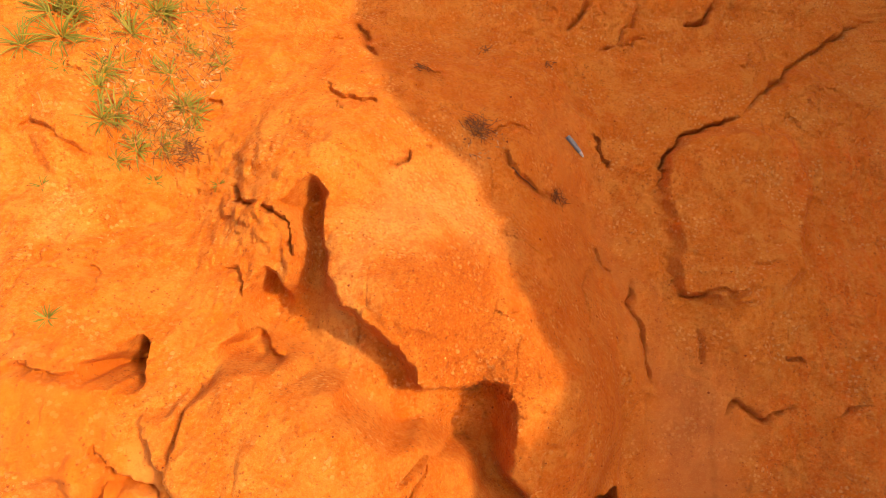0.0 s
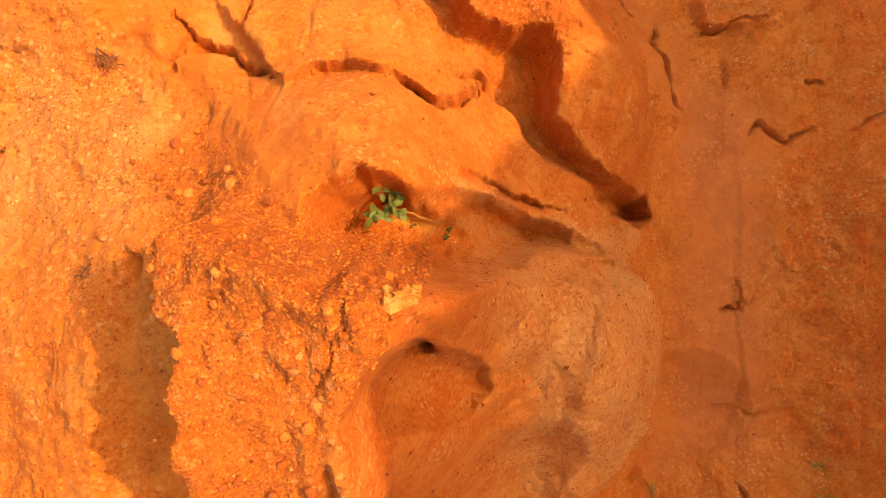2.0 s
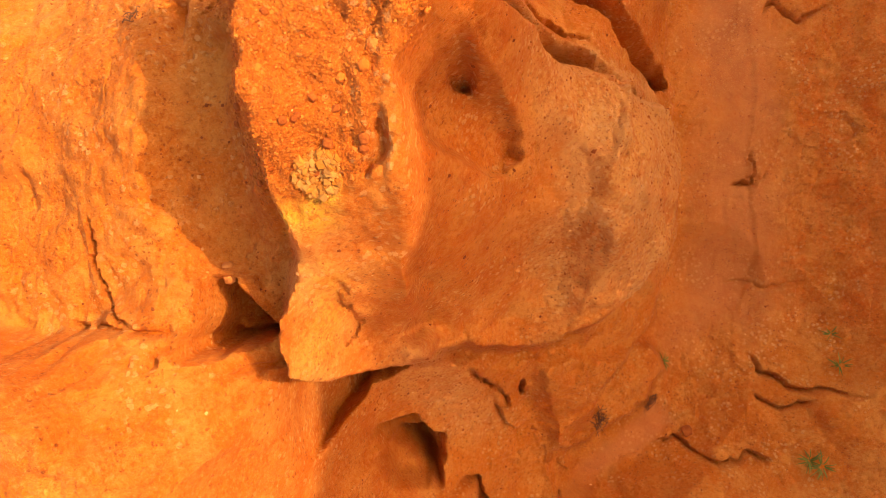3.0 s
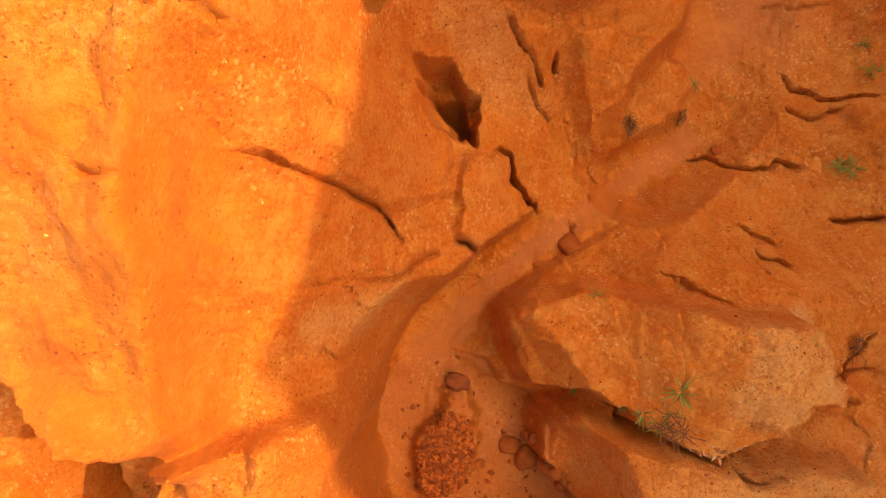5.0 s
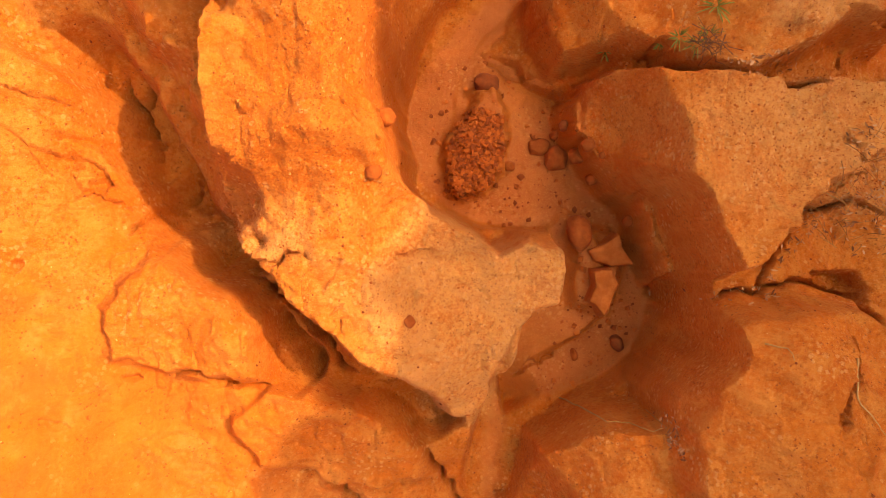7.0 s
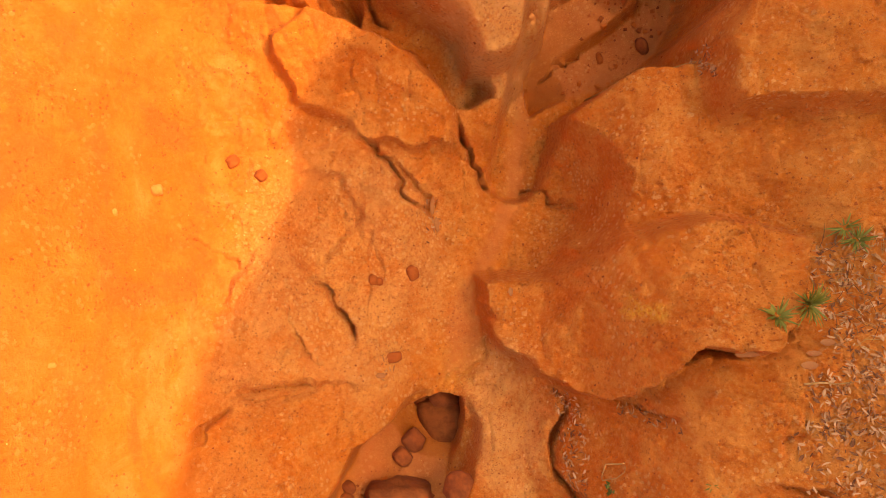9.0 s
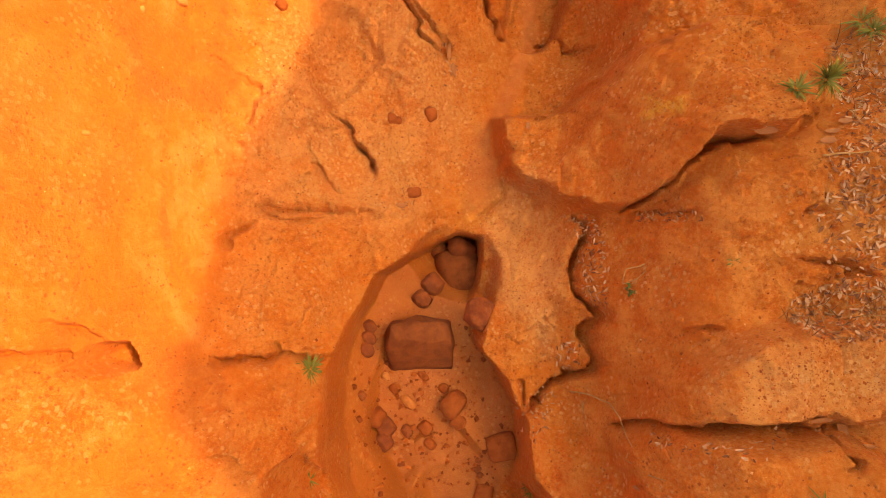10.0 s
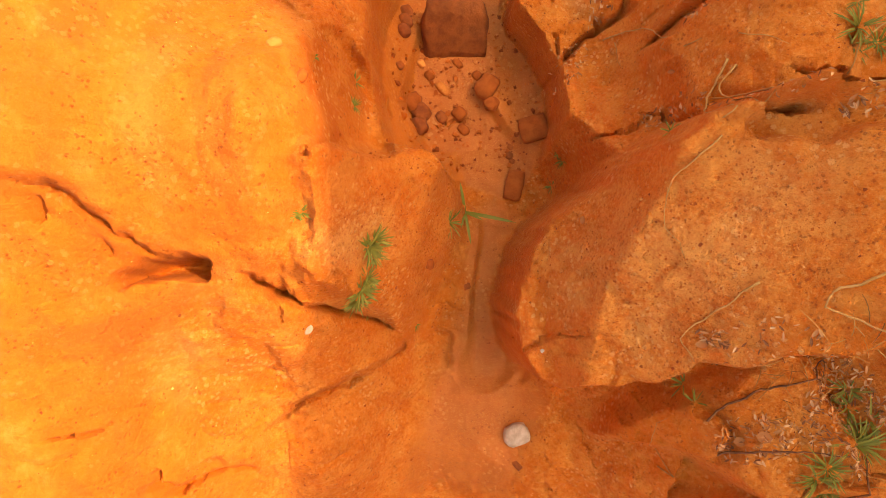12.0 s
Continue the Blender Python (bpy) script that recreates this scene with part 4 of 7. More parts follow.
land.cut([(-2.12, -10.07), (-2.07, -10.1), (-1.95, -10.12), (-1.81, -10.13), (-1.69, -10.14), (-1.57, -10.2)], width=0.006, depth=0.117, soft=0.006, jag=1.4, taper=True)
land.cut([(-1.82, -10.08), (-1.79, -10.14)], width=0.007, depth=0.078, soft=0.006, jag=1.4, taper=True)
land.cut([(-2.02, -9.34), (-1.87, -9.4), (-1.73, -9.43), (-1.55, -9.39)], width=0.005, depth=0.065, soft=0.006, jag=1.4, taper=True)
land.cut([(-1.72, -10.5), (-1.67, -10.43), (-1.63, -10.4)], width=0.004, depth=0.052, soft=0.006, jag=1.4, taper=True)
land.cut([(-1.96, -10.48), (-1.88, -10.51), (-1.79, -10.52)], width=0.005, depth=0.052, soft=0.006, jag=1.4, taper=True)
land.cut([(-2.62, -10.04), (-2.59, -10.05), (-2.55, -10.08)], width=0.005, depth=0.065, soft=0.006, jag=1.4, taper=True)
land.block([(-0.21, -8.69), (0.13, -8.43), (0.68, -8.35), (1.03, -8.45), (0.86, -8.81), (0.63, -9.01), (0.37, -9.01), (0.32, -9.15), (0.14, -9.32), (-0.05, -9.39), (-0.27, -9.28), (-0.54, -9.09), (-0.59, -8.7)], rise=0.3, soft=0.037, jag=1.0)
land.cut([(-0.05, -9.38), (0.13, -9.33), (0.27, -9.18), (0.37, -9.03), (0.47, -9.01), (0.68, -9.02)], width=0.013, depth=0.195, soft=0.014, jag=1.4, taper=True)
land.cut([(-0.14, -9.36), (-0.12, -9.6), (-0.12, -9.81), (-0.05, -9.96), (-0.14, -10.21), (-0.32, -10.35), (-0.4, -10.55), (-0.51, -10.64)], width=0.015, depth=0.163, soft=0.017, jag=1.4, taper=True)
land.cut([(0.13, -9.37), (0.28, -9.39), (0.34, -9.41)], width=0.007, depth=0.078, soft=0.008, jag=1.4, taper=True)
land.cut([(-0.06, -10.52), (0.15, -10.45), (0.41, -10.36), (0.69, -10.36), (0.75, -10.45), (0.69, -10.52)], width=0.01, depth=0.195, soft=0.011, jag=1.4, taper=True)
land.cut([(0.69, -10.36), (0.72, -10.32)], width=0.007, depth=0.13, soft=0.006, jag=1.4, taper=True)
land.cut([(0.73, -9.4), (0.82, -9.39)], width=0.005, depth=0.065, soft=0.006, jag=1.4, taper=True)
land.cut([(0.7, -9.57), (0.85, -9.63), (1.03, -9.71)], width=0.006, depth=0.078, soft=0.006, jag=1.4, taper=True)
land.cut([(0.21, -9.92), (0.35, -9.9)], width=0.01, depth=0.078, soft=0.011, jag=1.4, taper=True)
land.block([(0.28, -10.03), (0.45, -9.93), (0.76, -9.89), (1.08, -9.93), (1.03, -10.33), (0.69, -10.32), (0.44, -10.35), (0.16, -10.43), (-0, -10.44), (0.1, -10.22)], rise=0.22, soft=0.043, jag=1.0)
land.block([(-0.02, -10.56), (0.17, -10.43), (0.58, -10.39), (0.7, -10.33), (0.89, -10.44), (1, -10.72), (0.79, -11.05), (0.08, -11.08), (0.05, -11.04), (-0.01, -10.91), (-0.03, -10.7)], rise=0.25, soft=0.037, jag=1.0)
land.cut([(-0.04, -10.94), (0.02, -10.99), (0.05, -11.05), (0.23, -11.12)], width=0.015, depth=0.163, soft=0.017, jag=1.4, taper=True)
land.block([(-0.7, -11.64), (-0.6, -11.47), (-0.46, -11.38), (-0.31, -11.24), (-0.03, -11.04), (0.17, -10.98), (0.27, -11.04), (0.6, -11.05), (1.01, -10.98), (1.15, -11.83), (0.68, -11.91), (0.4, -12.11), (-0.01, -12.25), (-0.26, -12.39), (-0.57, -12.44), (-0.69, -12.39), (-0.79, -12.22), (-0.8, -12), (-0.76, -11.8)], rise=0.9, soft=0.037, jag=1.0, lip=0.04)
land.cut([(0.04, -10.95), (0.2, -11.03), (0.1, -11.17), (0.28, -11.18), (0.78, -11.06)], width=0.10, depth=0.12, soft=0.06, jag=0.6, taper=True)
land.block([(-0.24, -12.81), (-0.09, -12.55), (0.12, -12.44), (0.28, -12.59), (0.2, -12.8), (0.07, -12.77), (-0.14, -12.8)], rise=0.3, soft=0.043, jag=1.0)
land.block([(0.1, -12.46), (0.45, -12.15), (0.46, -11.84), (0.9, -12.83), (0.47, -12.99), (0.2, -12.8), (0.28, -12.59)], rise=0.2, soft=0.062, jag=1.0)
land.block([(0.19, -12.84), (0.42, -12.92), (0.56, -12.96), (0.18, -13.09)], rise=-0.2, soft=0.031, jag=1.0)
land.cut([(-2.72, -11.43), (-2.63, -11.44), (-2.58, -11.49), (-2.51, -11.56), (-2.42, -11.67), (-2.36, -11.73), (-2.2, -11.74)], width=0.009, depth=0.078, soft=0.006, jag=1.4, taper=True)
land.block([(-2.45, -11.77), (-2.4, -11.75), (-2.3, -11.72), (-2.2, -11.74), (-2.24, -11.83), (-2.34, -11.8), (-2.52, -11.83)], rise=-0.3, soft=0.019, jag=1.0)
land.block([(-2.82, -11.47), (-2.63, -11.46), (-2.58, -11.51), (-2.51, -11.58), (-2.42, -11.69), (-2.36, -11.76), (-2.51, -11.84), (-2.65, -11.86), (-2.76, -11.8), (-2.94, -11.74)], rise=-0.1, soft=0.074, jag=1.0)
land.cut([(-2.66, -11.48), (-2.68, -11.51), (-2.69, -11.58)], width=0.009, depth=0.13, soft=0.006, jag=1.4, taper=True)
land.cut([(-2.52, -11.67), (-2.49, -11.72)], width=0.007, depth=0.078, soft=0.006, jag=1.4, taper=True)
land.cut([(-2.08, -11.8), (-1.98, -11.84), (-1.86, -11.94), (-1.72, -11.99), (-1.57, -12.07), (-1.42, -12.18)], width=0.01, depth=0.195, soft=0.006, jag=1.4, taper=True)
land.cut([(-2.09, -12.71), (-1.95, -12.55), (-1.79, -12.5), (-1.6, -12.46)], width=0.006, depth=0.098, soft=0.006, jag=1.4, taper=True)
land.cut([(-1.6, -12.46), (-1.5, -12.36), (-1.44, -12.2)], width=0.006, depth=0.098, soft=0.006, jag=1.4, taper=True)
land.cut([(-2.66, -12.78), (-2.59, -12.74), (-2.51, -12.88), (-2.33, -12.85), (-2.18, -12.9)], width=0.007, depth=0.13, soft=0.006, jag=1.4, taper=True)
land.cut([(-1.91, -12.96), (-1.8, -12.94), (-1.71, -12.88)], width=0.004, depth=0.052, soft=0.006, jag=1.4, taper=True)
land.cut([(-2.31, -12.4), (-2.2, -12.42)], width=0.004, depth=0.052, soft=0.006, jag=1.4, taper=True)
land.cut([(-2.13, -12.34), (-1.96, -12.31)], width=0.004, depth=0.052, soft=0.006, jag=1.4, taper=True)
land.cut([(-1.18, -12.2), (-1.11, -12.32), (-1.09, -12.46)], width=0.006, depth=0.052, soft=0.011, jag=1.4, taper=True)
land.block([(-1.76, -11.19), (-1.57, -11.14), (-1.11, -11.03), (-1.02, -11.28), (-1.05, -11.53), (-1.18, -11.79), (-1.41, -12.18), (-1.61, -11.97), (-1.83, -11.83), (-1.77, -11.57)], rise=0.2, soft=0.062, jag=1.0)
land.block([(-2.08, -11.83), (-1.86, -11.95), (-1.47, -12.22), (-1.5, -12.36), (-1.79, -12.5), (-2.08, -12.69), (-2.17, -12.88), (-2.33, -12.84), (-2.38, -12.09)], rise=0.08, soft=0.05, jag=1.0)
land.block([(-1.7, -10.6), (-1.74, -10.9), (-1.62, -11.14), (-1.46, -11.14), (-1.54, -10.98), (-1.6, -10.75)], rise=-0.35, soft=0.08, jag=1.0)
land.zone('pale', [(-0.61, -9.18), (-0.37, -9.11), (-0.2, -9.5), (-0.25, -9.95), (-0.38, -10.2), (-0.62, -9.83), (-0.68, -9.49)], soft=0.08, jag=1.5, amount=0.8)
land.zone('pale', [(-1.9, -7.98), (-1.38, -7.75), (-0.9, -8.16), (-0.76, -8.83), (-1.17, -9.45), (-2.01, -9.41), (-2.12, -8.85)], soft=0.2, jag=2.0, amount=0.5)
land.zone('smooth', [(-2.41, -4.93), (-2.37, -4.65), (-2.2, -4.27), (-2.18, -3.95), (-1.23, -3.91), (-1.18, -4.12), (-1.22, -4.46), (-1.32, -4.95), (-1.32, -5.33), (-1.9, -5.35), (-2.16, -5.16)], soft=0.15, jag=2.0, amount=1.0)
land.zone('smooth', [(-2.85, -10.72), (-2.11, -10.17), (-1.78, -11.06), (-1.77, -11.57), (-2.08, -11.8), (-2.38, -12.09), (-2.16, -12.81), (-2.27, -13.39), (-3.21, -12.85)], soft=0.2, jag=2.0, amount=1.0)
land.zone('smooth', [(-2.93, -7.89), (-2.04, -7.47), (-1.9, -7.98), (-2.07, -8.85), (-2.11, -9.54), (-1.9, -10.39), (-2.66, -10.07)], soft=0.2, jag=2.0, amount=1.0)
land.zone('smooth', [(-2.91, -6.44), (-2.32, -6.73), (-2.3, -7.02), (-1.58, -7.24), (-1.62, -8.23), (-2.75, -7.67)], soft=0.2, jag=2.0, amount=1.0)
land.zone('smooth', [(-1.79, -0.1), (-1.72, 0.14), (-1.56, 0.16), (-1.19, -0.17), (-0.88, -0.57), (-0.61, -0.87), (-0.45, -1.14), (-0.52, -1.36), (-0.58, -1.34), (-0.74, -1.15), (-1.21, -0.81), (-1.48, -0.48)], soft=0.06, jag=2.0, amount=1.0)
land.zone('pale', [(0.0, -1.4), (0.5, -1.36), (0.95, -1.42), (1.25, -1.75), (1.22, -2.1), (1.1, -2.45), (0.85, -2.7), (0.55, -2.65), (0.4, -2.2), (0.15, -1.8)], soft=0.12, jag=2.0, amount=0.7)
land.zone('red', [(2.65, 1.4), (2.92, 0.49), (2.76, -0.39), (2.48, -1.16), (2.48, -1.88), (2.27, -2.78), (3.32, -2.81), (4.06, 1.45)], soft=0.12, jag=2.0, amount=1.0)
land.zone('red', [(2.43, -0.36), (2.42, -1.82), (2.29, -2.94), (3.25, -2.95), (3.46, -0.37)], soft=0.12, jag=2.0, amount=1.0)
land.zone('red', [(2.93, 1.19), (2.84, 0.35), (2.5, -0.76), (2.45, -1.28), (3.52, -1.24), (4.4, 2.2)], soft=0.15, jag=2.0, amount=1.0)
land.zone('red', [(0.21, -5.45), (0.31, -5.35), (0.44, -5.82), (0.63, -6.1), (0.71, -6.4), (0.74, -6.58), (0.79, -6.79), (0.79, -6.89), (0.68, -6.43), (0.61, -6.12), (0.28, -5.89)], soft=0.06, jag=2.0, amount=1.0)
land.zone('red', [(-0.76, -11.78), (-0.53, -11.53), (-0.43, -11.51), (-0.69, -11.88), (-0.58, -12.23), (-0.07, -12.5), (-0.38, -12.7), (-0.56, -12.61), (-0.79, -12.13)], soft=0.06, jag=2.0, amount=1.0)
land.zone('red', [(-0.43, -10.46), (-0.28, -10.63), (-0.18, -10.44), (-0.11, -10.64), (-0.04, -10.94), (-0.38, -11.36), (-0.7, -11.47), (-0.52, -11.13), (-0.44, -10.84)], soft=0.12, jag=2.0, amount=1.0)
land.zone('gravel', [(-1.41, -1.02), (-1.13, -0.83), (-0.61, -1.26), (-0.35, -1.26), (-0.22, -1.3), (-0.13, -1.48), (-0.28, -1.71), (-0.37, -1.83), (-0.44, -1.95), (-0.47, -2.16), (-0.56, -2.17), (-0.66, -2.15), (-0.91, -2.22), (-0.95, -2.01), (-1.02, -1.81), (-1.01, -1.57), (-1.23, -1.36)], soft=0.08, jag=2.0, amount=1.0)
land.zone('gravel', [(-0.08, 0.5), (0.43, 0.53), (0.51, 0.19), (0.76, -0.09), (0.55, -0.3), (0.23, -0.15), (0, 0.05)], soft=0.12, jag=2.0, amount=1.0)
land.zone('gravel', [(-1.56, -5.84), (-1.22, -5.58), (-1.15, -5.88), (-1.28, -6.15), (-1.64, -6.45), (-1.95, -6.37), (-1.82, -6.03)], soft=0.2, jag=2.0, amount=0.8)
land.zone('gravel', [(-2.11, -0.17), (-1.68, -0.3), (-1.4, -0.81), (-1.27, -1.3), (-1.35, -1.8), (-1.74, -1.85)], soft=0.2, jag=2.0, amount=0.6)
land.zone('gravel', [(-1.07, -5.16), (-0.81, -4.95), (-0.63, -5.16), (-0.93, -5.89), (-1.12, -6.04), (-1.17, -5.62)], soft=0.2, jag=2.0, amount=0.5)
land.zone('gravel', [(-1.94, -1.6), (-1.35, -1.66), (-1.42, -2.19), (-1.73, -2.5), (-2.06, -2.51), (-2.11, -1.6)], soft=0.2, jag=2.0, amount=0.5)
land.zone('pale', [(-2.06, -0.39), (-1.6, -0.5), (-1.36, -0.86), (-1.27, -1.25), (-1.5, -1.36), (-1.89, -1.37)], soft=0.2, jag=2.0, amount=1.0)
land.zone('pale', [(1.13, -4.8), (1.76, -4.76), (1.79, -5.06), (1.32, -5.28), (1.04, -5.29)], soft=0.06, jag=2.0, amount=1.0)
land.zone('pale', [(-1.05, -4.79), (-0.86, -4.71), (-0.67, -4.7), (-0.84, -4.88), (-1.02, -4.9)], soft=0.08, jag=2.0, amount=1.0)
land.zone('pale', [(-1.82, -6.1), (-1.49, -6.18), (-1.24, -6.35), (-1.19, -6.43), (-1.35, -6.48), (-1.92, -6.39)], soft=0.08, jag=2.0, amount=1.0)
land.zone('pale', [(-2.32, -10.89), (-2.23, -10.87), (-2.24, -11.42), (-2.3, -11.39)], soft=0.12, jag=2.0, amount=1.0)
land.zone('pale', [(-2.44, -12.08), (-2.35, -12.1), (-2.39, -12.37), (-2.49, -12.32)], soft=0.1, jag=2.0, amount=1.0)
land.zone('pale', [(-1.73, -11.57), (-1.51, -11.44), (-1.5, -11.69), (-1.72, -11.68)], soft=0.12, jag=2.0, amount=1.0)
land.zone('pale', [(-0.29, -1.28), (-0.12, -1.27), (0.52, -1.26), (1.23, -1.25), (0.92, -1.83), (0.76, -2.15), (0.64, -2.21), (0.7, -1.84), (0.83, -1.47), (0.36, -1.33), (-0.12, -1.31), (-0.26, -1.35)], soft=0.05, jag=2.0, amount=1.0)
land.zone('pale', [(-0.9, -2.43), (-0.56, -2.33), (-0.57, -2.68), (-0.82, -3.13), (-0.73, -2.64)], soft=0.15, jag=2.0, amount=0.6)
land.zone('pale', [(-0.15, 1.03), (0.34, 1.09), (0.58, 0.53), (0.4, 0.46), (-0.09, 0.56), (-0.38, 0.06), (-0.25, 0.01), (-0.35, 0.32)], soft=0.2, jag=2.0, amount=0.7)
land.zone('pale', [(-1.87, 0.8), (-1.75, 0.81), (-1.73, 0.63), (-1.82, 0.62)], soft=0.08, jag=2.0, amount=1.0)
land.zone('pale', [(-1.58, -0.83), (-1.29, -0.82), (-1.38, -1.07), (-1.5, -1.13)], soft=0.1, jag=2.0, amount=1.0)
land.zone('pale', [(0.81, -5.49), (1.73, -5.39), (2.03, -5.66), (1.46, -6), (1.38, -6.27), (0.97, -6.2), (0.83, -5.92)], soft=0.2, jag=2.0, amount=0.7)
land.zone('pale', [(-1.19, -6.56), (-0.85, -6.78), (-0.28, -6.75), (-0.38, -7.29), (-0.77, -7.29), (-1.07, -6.94)], soft=0.2, jag=2.0, amount=0.6)
land.zone('pale', [(0.74, -5.57), (2.25, -5.56), (2.06, -6.36), (0.9, -6.21), (0.67, -5.89)], soft=0.2, jag=2.0, amount=0.6)
land.zone('pale', [(-0.52, -11.62), (0.05, -11.29), (0.3, -11.49), (0.11, -11.85), (0.02, -12.31), (-0.53, -11.94)], soft=0.25, jag=2.0, amount=0.5)
land.zone('pale', [(0.36, -10.01), (0.73, -9.92), (1.08, -9.98), (1.03, -10.33), (0.66, -10.3), (0.29, -10.33)], soft=0.15, jag=2.0, amount=0.6)
land.zone('pale', [(0.18, -2.28), (1.13, -1.94), (1.46, -2.38), (0.65, -2.67), (0.27, -2.79)], soft=0.2, jag=2.0, amount=0.6)
land.zone('pale', [(-0.36, -2.7), (0.01, -3.13), (0.08, -3.47), (-0.26, -3.47), (-0.51, -3.11)], soft=0.15, jag=2.0, amount=0.6)
land.zone('pale', [(-2.42, -4.03), (-1.63, -4.22), (-1.61, -4.65), (-2.23, -5.08), (-2.46, -5)], soft=0.2, jag=2.0, amount=0.6)
land.zone('pale', [(-2.67, -8.83), (-2.46, -9.05), (-2.52, -9.5), (-2.56, -9.5)], soft=0.2, jag=2.0, amount=0.4)
land.zone('mud', [(1.38, -3.43), (1.51, -3.63), (0.83, -4.13), (0.07, -4.61), (-0.1, -4.87), (-0.29, -5.11), (0.09, -5.31), (0.27, -5.75), (0.52, -6.27), (-0.03, -6.25), (-0.47, -6.3), (-0.76, -6.05), (-0.92, -5.69), (-0.81, -5.3), (-0.67, -5.09), (-0.41, -4.86), (-0.12, -4.58), (0.23, -4.27), (0.77, -3.96)], soft=0.06, jag=1.0, amount=1.0)
land.zone('mud', [(-0.89, -5.43), (-0.69, -5.3), (-0.36, -5.07), (-0.12, -5.16), (-0.02, -5.33), (0.15, -5.39), (0.27, -5.59), (0.28, -5.89), (0.61, -6.12), (0.68, -6.43), (0.79, -6.89), (0.61, -7.35), (0.16, -7.48), (-0.21, -7.55), (-0.23, -7.27), (-0.08, -6.88), (0.15, -6.83), (0.03, -6.46), (-0.22, -6.38), (-0.56, -6.26), (-0.84, -5.96)], soft=0.05, jag=1.0, amount=1.0)
land.zone('mud', [(-0.32, -7.42), (-0.15, -7.31), (-0.22, -7.78), (-0.28, -8.17), (-0.38, -8.43), (-0.53, -8.77), (-0.53, -9.11), (-0.6, -9.34), (-0.83, -9.38), (-0.8, -8.98), (-0.61, -8.62), (-0.42, -8.16)], soft=0.06, jag=1.0, amount=0.8)
land.zone('mud', [(-1, -9.54), (-0.84, -9.47), (-0.7, -9.5), (-0.72, -9.77), (-0.75, -9.89), (-0.78, -10.04), (-0.72, -10.19), (-0.57, -10.38), (-0.47, -10.58), (-0.45, -10.84), (-0.54, -11.14), (-0.64, -11.28), (-0.77, -11.35), (-0.95, -11.26), (-1.27, -11.1), (-1.46, -11.05), (-1.54, -10.79), (-1.57, -10.49), (-1.56, -10.22), (-1.47, -10), (-1.32, -9.73)], soft=0.04, jag=0.6, amount=1.0)
land.zone('mud', [(-0.82, -11.25), (-0.66, -11.46), (-0.76, -11.75), (-0.82, -12), (-0.75, -12.29), (-0.52, -12.68), (-0.72, -13.36), (-1.49, -13.36), (-1.26, -12.64), (-1.04, -12.08), (-1.02, -11.6)], soft=0.1, jag=1.0, amount=1.0)
land.zone('mud', [(1.67, 0.34), (1.79, 0.33), (1.8, -1.18), (1.86, -2.57), (1.51, -2.6), (1.58, -1.56), (1.64, -0.55)], soft=0.08, jag=1.0, amount=0.7)
land.zone('mud', [(1.71, -0.65), (1.95, -0.74), (1.81, -2.27), (1.73, -2.81), (1.38, -3.28), (1.06, -3.46), (1.56, -2.97), (1.71, -2.39)], soft=0.08, jag=1.0, amount=0.7)
land.zone('mud', [(1.15, 1.6), (1.45, 0.7), (1.62, 0.1), (1.85, -0.1), (2.35, -0.3), (2.38, -1.2), (2.36, -2.4), (2.2, -3.0), (1.75, -3.15), (1.45, -3.2), (1.5, -2.6), (1.62, -2.0), (1.6, -1.4), (1.55, -0.8), (1.5, -0.2), (1.3, 0.3), (1.0, 0.9), (0.85, 1.5)], soft=0.32, jag=3.0, amount=0.95)
land.zone('yellow', [(-0.85, -2.32), (-0.66, -2.16), (-0.56, -2.15), (-0.54, -2.24), (-0.61, -2.29)], soft=0.04, jag=2.0, amount=1.0)
land.zone('yellow', [(-0.29, -1.31), (-0.22, -1.28), (-0.12, -1.28), (-0.15, -1.3), (-0.26, -1.31)], soft=0.04, jag=2.0, amount=1.0)
land.zone('yellow', [(0.13, -8.78), (0.21, -8.79), (0.21, -8.88), (0.14, -8.89)], soft=0.04, jag=2.0, amount=1.0)
land.zone('yellow', [(-0.8, -9.18), (-0.56, -9.18), (-0.63, -9.38), (-0.83, -9.4)], soft=0.08, jag=1.0, amount=0.5)
land.zone('yellow', [(-0.63, -2.44), (-0.56, -2.47), (-0.64, -2.74), (-0.8, -2.95)], soft=0.06, jag=1.0, amount=0.5)

# rain has rounded every edge a little
z = land.z.copy()
z[1:-1] = (land.z[:-2] + 3 * land.z[1:-1] + land.z[2:]) / 5
land.z[:, 1:-1] = (z[:, :-2] + 3 * z[:, 1:-1] + z[:, 2:]) / 5

# weathered surface: lumps, rills, peeling crust, small cracks and pits
calm = (1 - 0.75 * land.zones["mud"]) * (1 - 0.3 * land.zones["smooth"])
land.z += (calm * rough(land.x, land.y, 0.34, 5, 41, 0.6) * 0.042).astype(np.float32)
rills = np.abs(rough(land.x * 2.2, land.y * 0.7 + 0.3 * land.x, 0.6, 4, 61, 0.6))
land.z -= (calm * (0.25 - np.minimum(rills, 0.25)) * 0.05).astype(np.float32)
patchy = step(-0.1, 0.5, rough(land.x, land.y, 0.9, 3, 131))
